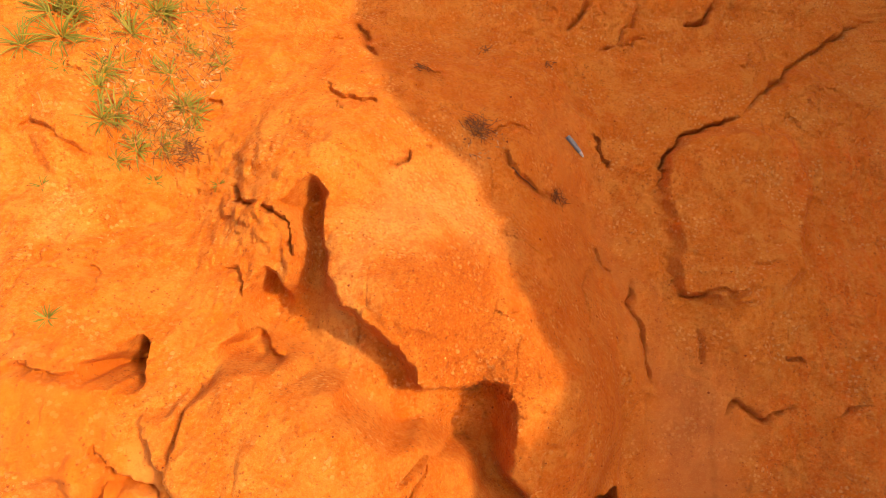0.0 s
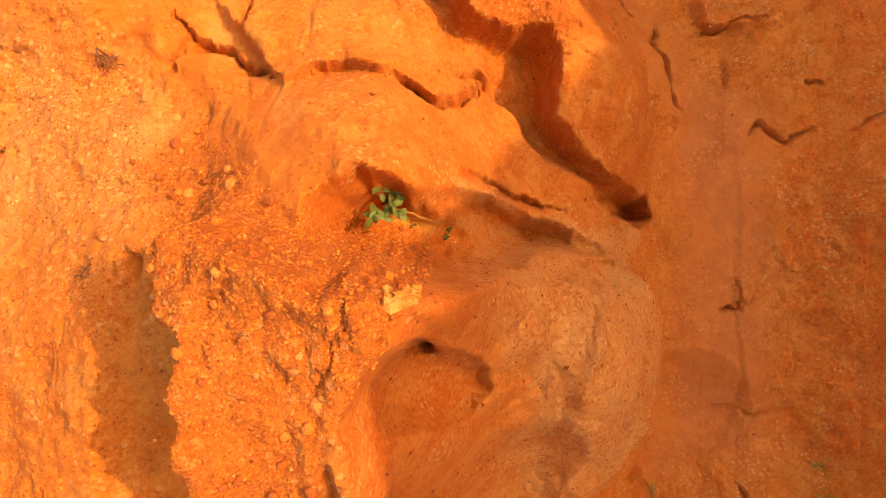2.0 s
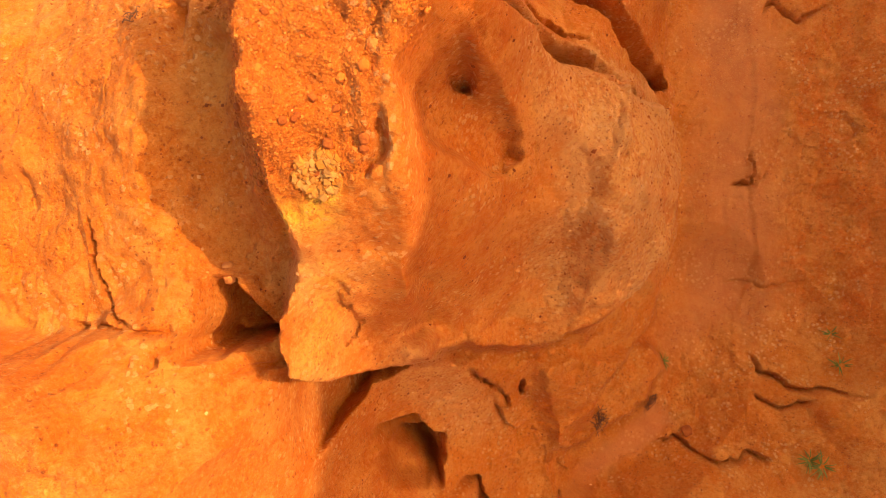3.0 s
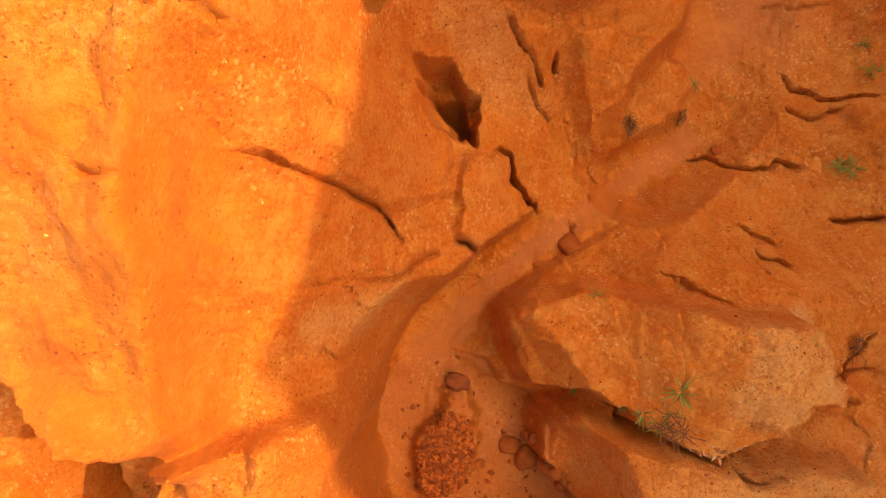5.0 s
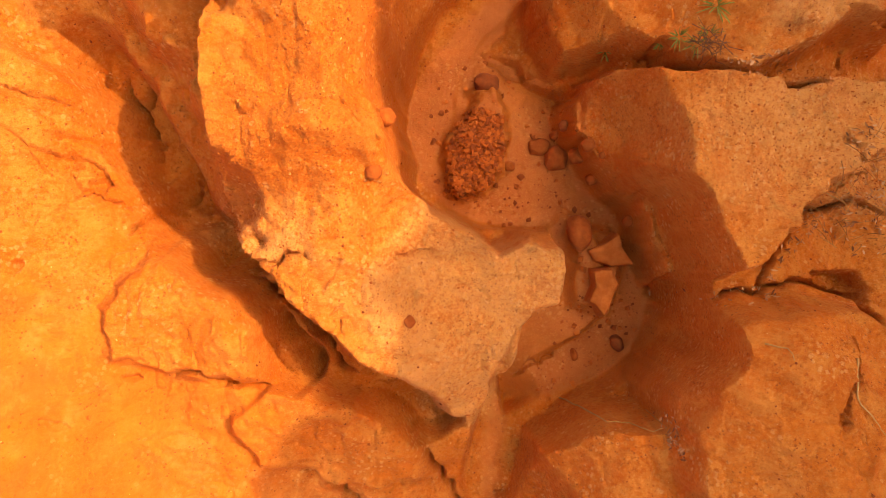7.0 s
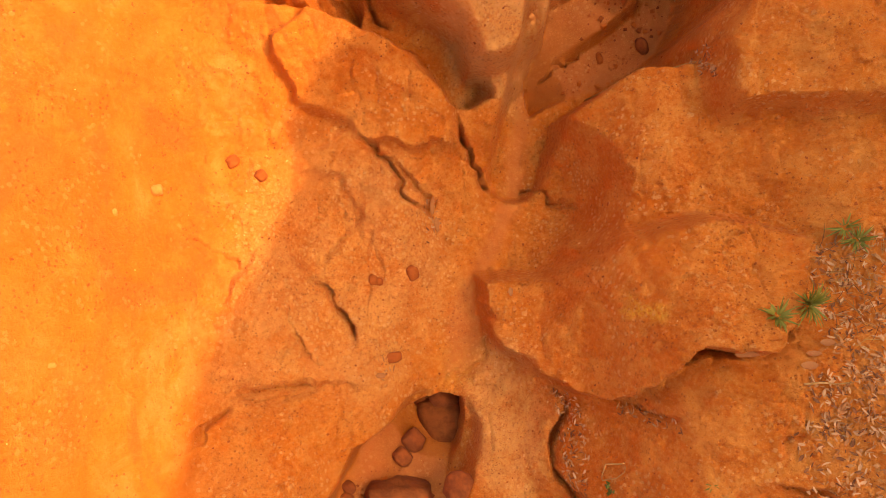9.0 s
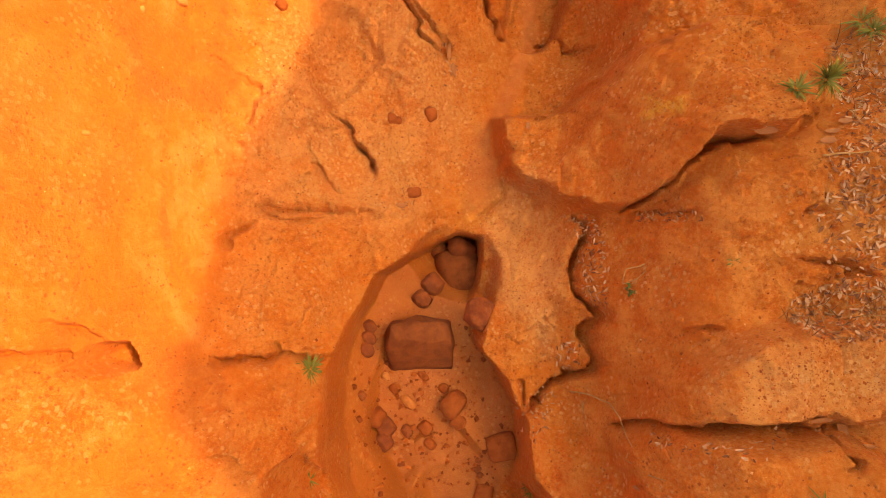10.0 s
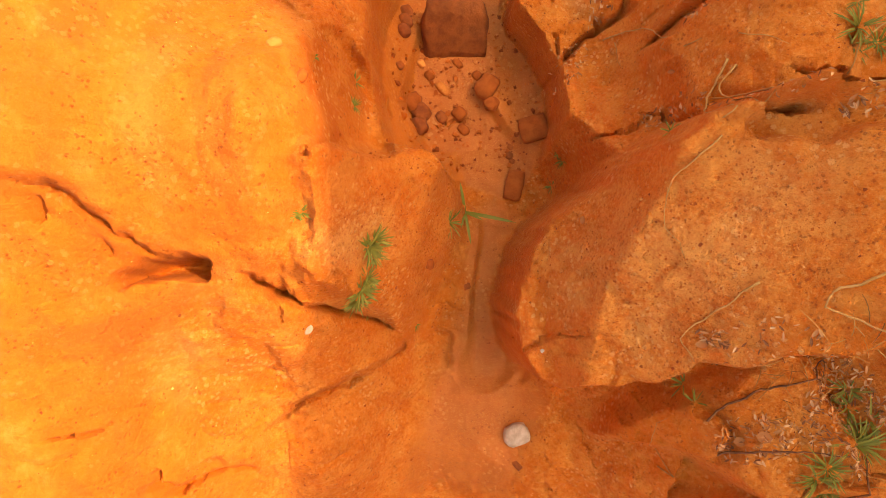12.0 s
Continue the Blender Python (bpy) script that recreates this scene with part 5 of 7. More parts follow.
# crumbling plates: each breaks off with its own small tilt
plates = calm * step(-0.15, 0.45, rough(land.x, land.y, 0.8, 3, 151)) * (1 - 0.8 * land.zones["smooth"])
for size, tilt, jump, seed in ((0.17, 0.09, 0.010, 161), (0.07, 0.10, 0.004, 171)):
    px, py = land.x + land.wobble[0] * 1.3, land.y + land.wobble[1] * 1.3
    u, v = px / size, py / size
    iu, iv = np.floor(u).astype(int), np.floor(v).astype(int)
    best, chip = np.full(land.x.shape, 9.0, np.float32), np.zeros(land.x.shape, np.float32)
    table = np.random.RandomState(seed).rand(5, 128, 128).astype(np.float32)
    for di in (-1, 0, 1):
        for dj in (-1, 0, 1):
            a, b = (iu + di) & 127, (iv + dj) & 127
            du, dv = u - (iu + di) - table[0, a, b], v - (iv + dj) - table[1, a, b]
            d = du * du + dv * dv
            near = d < best
            h = tilt * size * ((table[2, a, b] * 2 - 1) * du + (table[3, a, b] * 2 - 1) * dv) + jump * (table[4, a, b] * 2 - 1)
            best[near], chip[near] = d[near], h[near]
    land.z += (plates * chip).astype(np.float32)
for size, lift, seed in ((1.1, 0.013, 81), (0.45, 0.007, 91)):
    layers = rough(land.x, land.y, size, 5, seed, 0.58) * 3.2
    ledge = layers - np.floor(layers)
    land.z += (calm * patchy * lift * (step(0.0, 0.10, ledge) - ledge)).astype(np.float32)
land.z += (land.zones["gravel"] * rough(land.x, land.y, 0.06, 3, 101, 0.6) * 0.008).astype(np.float32)
rnd = random.Random(77)
for k in range(70):
    x, y, a = rnd.uniform(-4.0, 2.7), rnd.uniform(-13.8, 2.2), rnd.uniform(0, 6.28)
    line = [(x, y)]
    for j in range(rnd.randint(3, 8)):
        a += rnd.uniform(-0.7, 0.7)
        line.append((line[-1][0] + 0.07 * math.cos(a), line[-1][1] + 0.07 * math.sin(a)))
    land.cut(line, rnd.uniform(0.004, 0.012), rnd.uniform(0.02, 0.07), 0.008, 1.4)
for k in range(1500):
    x, y, r = rnd.uniform(-4.0, 2.7), rnd.uniform(-13.8, 2.2), rnd.uniform(0.008, 0.02)
    w = land.window([(x, y)], 2.5 * r)
    d = np.hypot((land.x[w] - x) * rnd.uniform(0.6, 1.4), land.y[w] - y)
    land.z[w] -= 0.8 * r * calm[w] * np.exp(-(d / r) ** 2)



def build_ground():
    ny, nx = land.z.shape
    mesh = bpy.data.meshes.new("ground")
    co = np.stack([land.x, land.y, land.z], -1).reshape(-1, 3).astype(np.float32)
    idx = np.arange(ny * nx).reshape(ny, nx)
    quads = np.stack([idx[:-1, :-1], idx[:-1, 1:], idx[1:, 1:], idx[1:, :-1]], -1).reshape(-1, 4)
    mesh.vertices.add(len(co))
    mesh.vertices.foreach_set("co", co.ravel())
    mesh.loops.add(quads.size)
    mesh.loops.foreach_set("vertex_index", quads.ravel().astype(np.int32))
    mesh.polygons.add(len(quads))
    mesh.polygons.foreach_set("loop_start", np.arange(0, quads.size, 4, dtype=np.int32))
    mesh.polygons.foreach_set("use_smooth", np.ones(len(quads), bool))
    for name, layer in land.zones.items():
        mesh.attributes.new(name, "FLOAT", "POINT").data.foreach_set("value", layer.ravel().astype(np.float32))
    mesh.update()
    mesh.set_sharp_from_angle(angle=math.radians(38))
    mesh.materials.append(earth)
    return tagged(new("ground", mesh), "bare orange clay ground cut by erosion gullies", "ground", kind="structure")


build_ground()


# ---- things: helpers ----
def part(name, bm, mat, parent=None, label="", smooth=True):
    mesh = bpy.data.meshes.new(name)
    bm.to_mesh(mesh)
    bm.free()
    mesh.materials.append(mat)
    if smooth:
        mesh.polygons.foreach_set("use_smooth", [True] * len(mesh.polygons))
    ob = new(name, mesh)
    ob.parent = parent
    return tagged(ob, label)


def loose(name, verts, faces, mat, label, category, smooth=False):
    """Many small pieces that nobody could count, in one mesh."""
    mesh = bpy.data.meshes.new(name)
    mesh.from_pydata(verts, [], faces)
    mesh.materials.append(mat)
    if smooth:
        mesh.polygons.foreach_set("use_smooth", [True] * len(mesh.polygons))
    return tagged(new(name, mesh), label, category, kind="stuff")


def lie(x, y, sink=0.0, turn=0.0, lean=1.0):
    """A pose on the ground at x, y, leaning with its slope."""
    up = Vector((0, 0, 1)).lerp(land.normal(x, y), lean).normalized()
    tilt = Vector((0, 0, 1)).rotation_difference(up).to_matrix().to_4x4()
    return Matrix.Translation((x, y, land.height(x, y) - sink)) @ tilt @ pose(0, 0, 0, 0, 0, turn)


def rock(sx, sy, sz, seed, square=0.3, wild=0.18, level=3):
    """A lump sx by sy by sz metres, standing on z = 0; square: 0 a pebble, 1 a block."""
    bm = bmesh.new()
    bmesh.ops.create_icosphere(bm, subdivisions=level, radius=1.0)
    shift = Vector((seed * 7.31, seed * 3.17, seed * 1.93))
    for v in bm.verts:
        d = v.co.normalized()
        cube = d / max(abs(c) for c in d)
        p = d.lerp(cube * 0.86, square)
        n = noise.fractal(d * 1.3 + shift, 1.0, 2.0, 4)
        facet = noise.cell(d * 1.6 + shift) * 0.5
        p *= 1 + wild * (n + 0.35 * facet)
        v.co = (p.x * sx / 2, p.y * sy / 2, (p.z + 0.62) * sz / 1.75)
    return bm


def stone(name, x, y, sx, sy, sz, turn, mat, label, square=0.3, seed=None, sink=0.02, category="stone", group="", wild=0.18, lean=0.6):
    seed = seed if seed is not None else x * 3.1 + y * 1.7
    ob = part(name, rock(sx, sy, sz, seed, square, wild), mat)
    ob.matrix_world = lie(x, y, sink, turn, lean)
    return tagged(ob, label, category, group)


def blade(bm, root, heading, length, width, rise, droop, bits=6):
    """A grass blade: a folded strip that climbs and bends over."""
    h = Vector((math.cos(heading), math.sin(heading), 0))
    side = Vector((-h.y, h.x, 0))
    rows = []
    p, climb = Vector(root), rise
    for i in range(bits + 1):
        s = i / bits
        w = width * (0.55 + 0.9 * s) * (1 - s) ** 0.6 if s < 1 else 0.0006
        rows.append([bm.verts.new(p - side * w / 2), bm.verts.new(p + Vector((0, 0, -w * 0.18))), bm.verts.new(p + side * w / 2)])
        p = p + (h * math.cos(climb) + Vector((0, 0, math.sin(climb)))) * length / bits
        climb -= droop / bits
    for a, b in zip(rows, rows[1:]):
        bm.faces.new((a[0], a[1], b[1], b[0]))
        bm.faces.new((a[1], a[2], b[2], b[1]))


def tuft(name, x, y, blades, length, width, label, seed, mat=None, rise=(0.2, 1.2), group="grass tufts on the clay"):
    rnd = random.Random(seed)
    bm = bmesh.new()
    for k in range(blades):
        a = rnd.uniform(0, 2 * math.pi)
        r = rnd.uniform(0, 0.10) * length
        blade(bm, (r * math.cos(a), r * math.sin(a), -0.01), a + rnd.uniform(-0.6, 0.6), length * rnd.uniform(0.5, 1.0), width * rnd.uniform(0.7, 1.2), rnd.uniform(*rise), rnd.uniform(0.5, 1.6))
    ob = part(name, bm, mat or green_blade)
    ob.matrix_world = lie(x, y, 0.0, 0, 0.4)
    return tagged(ob, label, "grass", group)


def tube(points, radius, sides=6, thin=0.35):
    """A bent, tapering rod along points."""
    bm = bmesh.new()
    rings = []
    for i, p in enumerate(points):
        a, b = Vector(points[max(i - 1, 0)]), Vector(points[min(i + 1, len(points) - 1)])
        t = (b - a).normalized()
        u = t.cross(Vector((0, 0, 1))).normalized() if abs(t.z) < 0.95 else Vector((1, 0, 0))
        w = t.cross(u)
        r = radius * (1 - (1 - thin) * i / max(len(points) - 1, 1))
        rings.append([bm.verts.new(Vector(p) + (u * math.cos(2 * math.pi * k / sides) + w * math.sin(2 * math.pi * k / sides)) * r) for k in range(sides)])
    for a, b in zip(rings, rings[1:]):
        for k in range(sides):
            bm.faces.new((a[k], a[(k + 1) % sides], b[(k + 1) % sides], b[k]))
    bm.faces.new(rings[0][::-1])
    bm.faces.new(rings[-1])
    return bm


def root(name, line, radius, label, mat=None, lift=0.008, category="root", seed=1):
    """A thin root that lies over the ground along a line of places."""
    rnd = random.Random(seed)
    pts = []
    for p, q in zip(line, line[1:]):
        n = max(2, int(math.dist(p, q) / 0.025))
        for i in range(n):
            s = i / n
            x, y = p[0] + (q[0] - p[0]) * s + rnd.uniform(-0.004, 0.004), p[1] + (q[1] - p[1]) * s + rnd.uniform(-0.004, 0.004)
            pts.append([x, y, land.height(x, y) + lift])
    for _ in range(3):   # roots bridge small pits
        pts = [pts[0]] + [[*b[:2], max(b[2], (a[2] + c[2]) / 2)] for a, b, c in zip(pts, pts[1:], pts[2:])] + [pts[-1]]
    ob = part(name, tube(pts, radius), mat or root_bark)
    return tagged(ob, label, category)


def scatter(area, count, rnd):
    """Random places inside an outline."""
    xs, ys = [p[0] for p in area], [p[1] for p in area]
    out = []
    while len(out) < count:
        x, y = rnd.uniform(min(xs), max(xs)), rnd.uniform(min(ys), max(ys))
        odd = False
        for p, q in zip(area, area[1:] + area[:1]):
            if (p[1] > y) != (q[1] > y) and x < (q[0] - p[0]) * (y - p[1]) / (q[1] - p[1]) + p[0]:
                odd = not odd
        if odd:
            out.append((x, y))
    return out


def pieces(places, sizes, rnd, square=0.4, sink=0.25, flat=0.7):
    """Angular crumbs, each a bent eight-cornered lump."""
    verts, faces = [], []
    quad = ((0, 1, 3, 2), (4, 6, 7, 5), (0, 4, 5, 1), (2, 3, 7, 6), (0, 2, 6, 4), (1, 5, 7, 3))
    for x, y in places:
        s = rnd.uniform(*sizes) * (0.6 + 0.9 * rnd.random() ** 3)
        m = lie(x, y, s * sink, rnd.uniform(0, 360), 0.8)
        base = len(verts)
        for i in range(8):
            c = Vector(((i >> 2 & 1) - 0.5, (i >> 1 & 1) - 0.5, (i & 1) * flat))
            c += Vector((rnd.uniform(-0.3, 0.3), rnd.uniform(-0.3, 0.3), rnd.uniform(-0.2, 0.2)))
            if i & 1:
                c.x, c.y = c.x * 0.7, c.y * 0.7
            verts.append(tuple(m @ (c * s)))
        faces += [tuple(base + k for k in q) for q in quad]
    return verts, faces


def litter(places, lengths, rnd, wide=(0.09, 0.22), lift=0.012):
    """Curled dry leaves and chips of stalk."""
    verts, faces = [], []
    for x, y in places:
        n = rnd.uniform(*lengths)
        w, curl = n * rnd.uniform(*wide), rnd.uniform(0.05, 0.35)
        m = lie(x, y, -rnd.uniform(0.002, lift), rnd.uniform(0, 360), 0.8) @ pose(0, 0, 0, rnd.uniform(-35, 35), rnd.uniform(-22, 22), 0)
        base = len(verts)
        for i in range(5):
            s = i / 4 - 0.5
            half = w / 2 * (1 - (2 * s) ** 2) ** 0.7 + 0.0008
            z = curl * n * (s * s * 2)
            verts += [tuple(m @ Vector((s * n, -half, z + half * 0.5))), tuple(m @ Vector((s * n, 0, z))), tuple(m @ Vector((s * n, half, z + half * 0.5)))]
        for i in range(4):
            a = base + 3 * i
            faces += [(a, a + 1, a + 4, a + 3), (a + 1, a + 2, a + 5, a + 4)]
    return verts, faces


# ---- the plunge pool: fallen blocks and stones ----
def px_stone(x, y, sx, sy, sz, turn, mat, label, square=0.3, **more):
    return stone("stone", x, y, sx, sy, sz, turn, mat, label, square, **more)


def sloped_boulder(x, y, sx, sy, sz, turn, seed, label):
    """A squared block whose south side slopes down from a flat top."""
    bm = rock(sx, sy, sz, seed, 0.72, 0.14, 4)
    for v in bm.verts:
        fall = min(max(-v.co.y / sy + 0.12, 0.0), 0.6)
        v.co.z = min(v.co.z, sz * 0.92) * (1 - 1.4 * fall)
    ob = part("boulder", bm, boulder_clay)
    ob.matrix_world = lie(x, y, 0.05, turn, 0.0)
    return tagged(ob, label, "boulder")


sloped_boulder(-1.087, -10.189, 0.49, 0.42, 0.34, 2, 4.0, "squared dark red clay boulder lying in the plunge pool")
stone("boulder", -0.816, -9.726, 0.33, 0.38, 0.26, 20, boulder_clay, "dark red clay lump wedged at the pool's head", 0.5, 9.0, 0.05, "boulder", wild=0.15, lean=0.2)
POOL_STONES = [
    [(-0.95, -9.56, 0.139, 0.132, 3), (-0.81, -9.54, 0.216, 0.139, 3), (-1.43, -10.07, 0.098, 0.083, 3), (-1.43, -10.14, 0.113, 0.090, 3), (-1.44, -10.21, 0.104, 0.090, 3), (-1.02, -9.82, 0.156, 0.156, 3), (-1.08, -9.90, 0.132, 0.117, 3), (-1.46, -10.48, 0.065, 0.058, 3), (-1.18, -10.76, 0.095, 0.080, 3), (-1.06, -10.74, 0.102, 0.095, 2), (-1.03, -10.85, 0.094, 0.072, 2), (-1.32, -10.73, 0.144, 0.130, 3), (-1.35, -10.83, 0.129, 0.122, 3), (-1.40, -10.66, 0.121, 0.143, 2), (-1.26, -10.48, 0.082, 0.067, 2), (-1.17, -10.57, 0.126, 0.067, 1), (-0.94, -10.48, 0.075, 0.067, 2), (-0.71, -10.96, 0.051, 0.044, 3), (-0.72, -11.02, 0.058, 0.058, 3), (-0.70, -11.06, 0.047, 0.044, 3), (-0.87, -10.58, 0.149, 0.193, 2), (-0.84, -10.68, 0.110, 0.095, 2), (-0.68, -9.98, 0.199, 0.199, 3), (-1.07, -10.40, 0.090, 0.053, 2), (-1.32, -10.40, 0.075, 0.052, 1)],
]
TONES = {1: (cream_clod, "pale crumbling clay lump in the plunge pool"), 2: (red_clod, "red-brown clay stone in the plunge pool"), 3: (dark_clod, "dark wet clay stone in the plunge pool")}
for x, y, sx, sy, tone in POOL_STONES[0]:
    px_stone(x, y, sx, sy, min(sx, sy) * 0.75, 40 * x, *TONES[tone], 0.35, group="stones in the plunge pool")
stone("clay_slab", -0.556, -10.852, 0.22, 0.20, 0.10, 15, red_clod, "flat red clay slab at the pool's lower edge", 0.8, 5.0, 0.02, "slab", wild=0.08)
stone("clay_slab", -0.683, -11.225, 0.14, 0.24, 0.09, -12, red_clod, "long flat clay slab in the outlet channel", 0.7, 6.0, 0.02, "slab", wild=0.08)

# ---- the bend: clods, pinnacles and a heap of crumbled clay ----
BEND_STONES = [
    [(0.14, -5.84, 0.163, 0.178, 2), (0.03, -5.77, 0.156, 0.117, 2), (0.15, -5.69, 0.076, 0.068, 2), (0.18, -5.66, 0.079, 0.072, 3), (0.26, -5.84, 0.092, 0.106, 2), (0.29, -5.81, 0.091, 0.077, 2), (0.37, -5.99, 0.083, 0.076, 2), (-0.18, -5.89, 0.092, 0.069, 2), (-0.32, -5.35, 0.178, 0.131, 3), (0.28, -6.36, 0.164, 0.246, 2), (0.57, -7.11, 0.090, 0.128, 3), (-0.63, -5.52, 0.046, 0.046, 3), (-0.70, -5.54, 0.034, 0.037, 3), (-0.33, -5.18, 0.047, 0.039, 3), (-0.69, -5.72, 0.037, 0.067, 3), (0.28, -6.19, 0.039, 0.054, 3), (0.61, -6.27, 0.089, 0.076, 2), (0.28, -7.19, 0.053, 0.090, 2)],
]
for x, y, sx, sy, tone in BEND_STONES[0]:
    mat = {2: red_clod, 3: dark_clod}[tone]
    px_stone(x, y, sx, sy, min(sx, sy) * 0.8, 50 * x, mat, "rounded red clay clod on the silt of the bend", 0.2, group="clods on the stream bed")


def pinnacle(outline, h, seed, tilt=0.0):
    """An upright wedge of clay left by the water: steep sides under a small flat crest with sharp corners."""
    cx, cy = sum(p[0] for p in outline) / len(outline), sum(p[1] for p in outline) / len(outline)
    edge = []
    for p, q in zip(outline, outline[1:] + outline[:1]):
        n = max(2, int(math.dist(p, q) / 0.018))
        edge += [Vector((p[0] + (q[0] - p[0]) * i / n - cx, p[1] + (q[1] - p[1]) * i / n - cy, 0)) for i in range(n)]
    bm = bmesh.new()
    rings = []
    for z, k in ((-0.12, 1.18), (0.25 * h, 1.10), (0.55 * h, 1.04), (0.8 * h, 1.0), (0.96 * h, 0.98), (h, 0.90), (1.02 * h, 0.6), (1.03 * h, 0.3)):
        ring = []
        for v in edge:
            n = noise.fractal(Vector((v.x, v.y, z)) * 9 + Vector((seed, 0, 0)), 1.0, 2.0, 3)
            ring.append(bm.verts.new((v.x * (k + 0.07 * n), v.y * (k + 0.07 * n), z + 0.012 * n + tilt * v.y * (z > 0))))
        rings.append(ring)
    for a, b in zip(rings, rings[1:]):
        for i in range(len(a)):
            j = (i + 1) % len(a)
            bm.faces.new((a[i], a[j], b[j], b[i]))
    top = bm.verts.new((0, 0, 1.035 * h))
    for i in range(len(edge)):
        bm.faces.new((rings[-1][i], rings[-1][(i + 1) % len(edge)], top))
    ob = part("clay_pinnacle", bm, pinnacle_clay)
    ob.matrix_world = Matrix.Translation((cx, cy, land.height(cx, cy)))
    return tagged(ob, "upright wedge of orange clay on the stream bed", "pinnacle", "clay pinnacles at the bend")


pinnacle([(0.32, -6.47), (0.43, -6.42), (0.51, -6.36), (0.54, -6.46), (0.60, -6.56), (0.46, -6.57), (0.36, -6.54)][::-1], 0.20, 2.0)
pinnacle([(0.33, -6.60), (0.44, -6.59), (0.48, -6.68), (0.43, -6.83), (0.39, -6.88), (0.34, -6.81), (0.30, -6.79), (0.34, -6.70)][::-1], 0.16, 3.0)

rnd = random.Random(5)
v, f = pieces(scatter([(-0.61, -6.09), (-0.58, -5.78), (-0.46, -5.52), (-0.37, -5.51), (-0.23, -5.58), (-0.22, -5.80), (-0.32, -6.04), (-0.47, -6.12)], 2600, rnd), (0.008, 0.028), rnd, flat=0.9, sink=0.1)
loose("crumbled_clay", v, f, crumb_mix, "heap of crumbled dark red clay on the stream bed", "crumbled clay")

v, f = pieces(scatter([(-1.52, -10.50), (-1.47, -10.19), (-1.33, -10.00), (-0.75, -10.08), (-0.59, -10.43), (-0.52, -10.64), (-0.60, -11.13), (-0.95, -11.15), (-1.37, -11.06)], 420, rnd) + scatter([(-0.84, -5.44), (-0.34, -5.07), (0.00, -5.33), (0.27, -5.63), (0.38, -6.11), (0.69, -6.43), (0.73, -7.05), (0.36, -7.39), (-0.09, -7.48), (0.19, -6.91), (0.20, -6.38), (-0.33, -6.30), (-0.71, -6.04)], 320, rnd), (0.008, 0.03), rnd)
loose("crumbled_clay", v, f, crumb_mix, "small dark clay crumbs strewn over the silt", "crumbled clay")

# ---- loose stones lying about ----
LOOSE_STONES = [
    [(-1.84, -0.17, 0.061, 0.056, 1), (-1.39, -0.72, 0.085, 0.065, 1), (-1.10, -1.18, 0.053, 0.044, 1), (-0.88, -1.16, 0.054, 0.046, 1), (-1.72, -0.23, 0.035, 0.061, 1), (-1.52, -0.47, 0.035, 0.030, 1), (-1.33, -0.81, 0.049, 0.039, 1), (-1.26, -0.82, 0.044, 0.039, 1), (-1.17, -1.42, 0.033, 0.029, 1), (-1.22, -0.95, 0.062, 0.052, 2)],
    [(-0.75, -1.95, 0.034, 0.031, 1), (-0.63, -1.83, 0.025, 0.022, 1), (-0.41, -1.79, 0.035, 0.029, 1), (-1.07, -2.44, 0.057, 0.053, 1), (-1.06, -2.48, 0.052, 0.044, 1), (-1.28, -2.47, 0.033, 0.029, 2), (-0.45, -1.95, 0.022, 0.019, 1), (-0.67, -1.79, 0.021, 0.021, 1), (-0.53, -1.77, 0.024, 0.021, 1)],
    [(-0.80, -6.82, 0.067, 0.062, 2), (-0.91, -5.83, 0.097, 0.109, 2), (-0.30, -7.13, 0.046, 0.039, 1), (-0.93, -6.75, 0.032, 0.027, 1), (-0.26, -6.57, 0.029, 0.024, 1)],
    [(0.45, -4.42, 0.154, 0.169, 2), (0.23, -4.54, 0.090, 0.060, 2), (-0.94, -6.09, 0.079, 0.079, 2), (1.59, -3.70, 0.087, 0.079, 2), (0.37, -5.88, 0.049, 0.043, 2)],
    [(-2.34, -8.23, 0.073, 0.061, 1), (-1.89, -8.11, 0.074, 0.074, 2), (-2.52, -9.04, 0.048, 0.027, 1), (-2.44, -8.36, 0.029, 0.040, 1), (-1.26, -8.73, 0.079, 0.064, 2), (-1.02, -8.69, 0.099, 0.085, 2), (-1.13, -9.21, 0.074, 0.114, 2), (1.22, -8.70, 0.039, 0.033, 4), (-2.05, -8.03, 0.086, 0.079, 2)],
    [(-1.85, -12.07, 0.059, 0.041, 4), (-0.62, -12.22, 0.046, 0.028, 4), (-0.03, -11.91, 0.020, 0.020, 4), (-1.26, -11.75, 0.064, 0.064, 2), (-1.01, -11.91, 0.048, 0.048, 3), (-0.67, -13.10, 0.083, 0.053, 3), (-1.79, -10.92, 0.078, 0.052, 2), (0.28, -12.22, 0.035, 0.029, 1)],
    [(-1.90, -10.79, 0.080, 0.057, 1), (-1.23, -8.74, 0.065, 0.065, 2)],
    [(-0.43, -1.81, 0.042, 0.039, 1), (-0.78, -1.08, 0.031, 0.027, 1), (-0.49, -1.73, 0.030, 0.018, 1), (-0.62, -1.73, 0.033, 0.030, 1), (-0.52, -1.72, 0.021, 0.018, 1)],
]
KINDS = {1: (cream_clod, "cream-coloured stone lying on orange clay"), 2: (red_clod, "rounded red clay clod on the slope"), 3: (dark_clod, "dark red pebble on the silt"), 4: (pale_stone, "whitish quartz chip on the clay")}
for group in LOOSE_STONES:
    for x, y, sx, sy, tone in group:
        px_stone(x, y, sx, sy, min(sx, sy) * 0.7, 70 * x, *KINDS[tone], 0.3, group="loose stones on the clay")
stone("pale_rock", -0.671, -12.891, 0.19, 0.16, 0.10, 20, pale_stone, "pale grey faceted quartz rock lying in the channel", 0.45, 8.0, 0.02, "rock", wild=0.14)

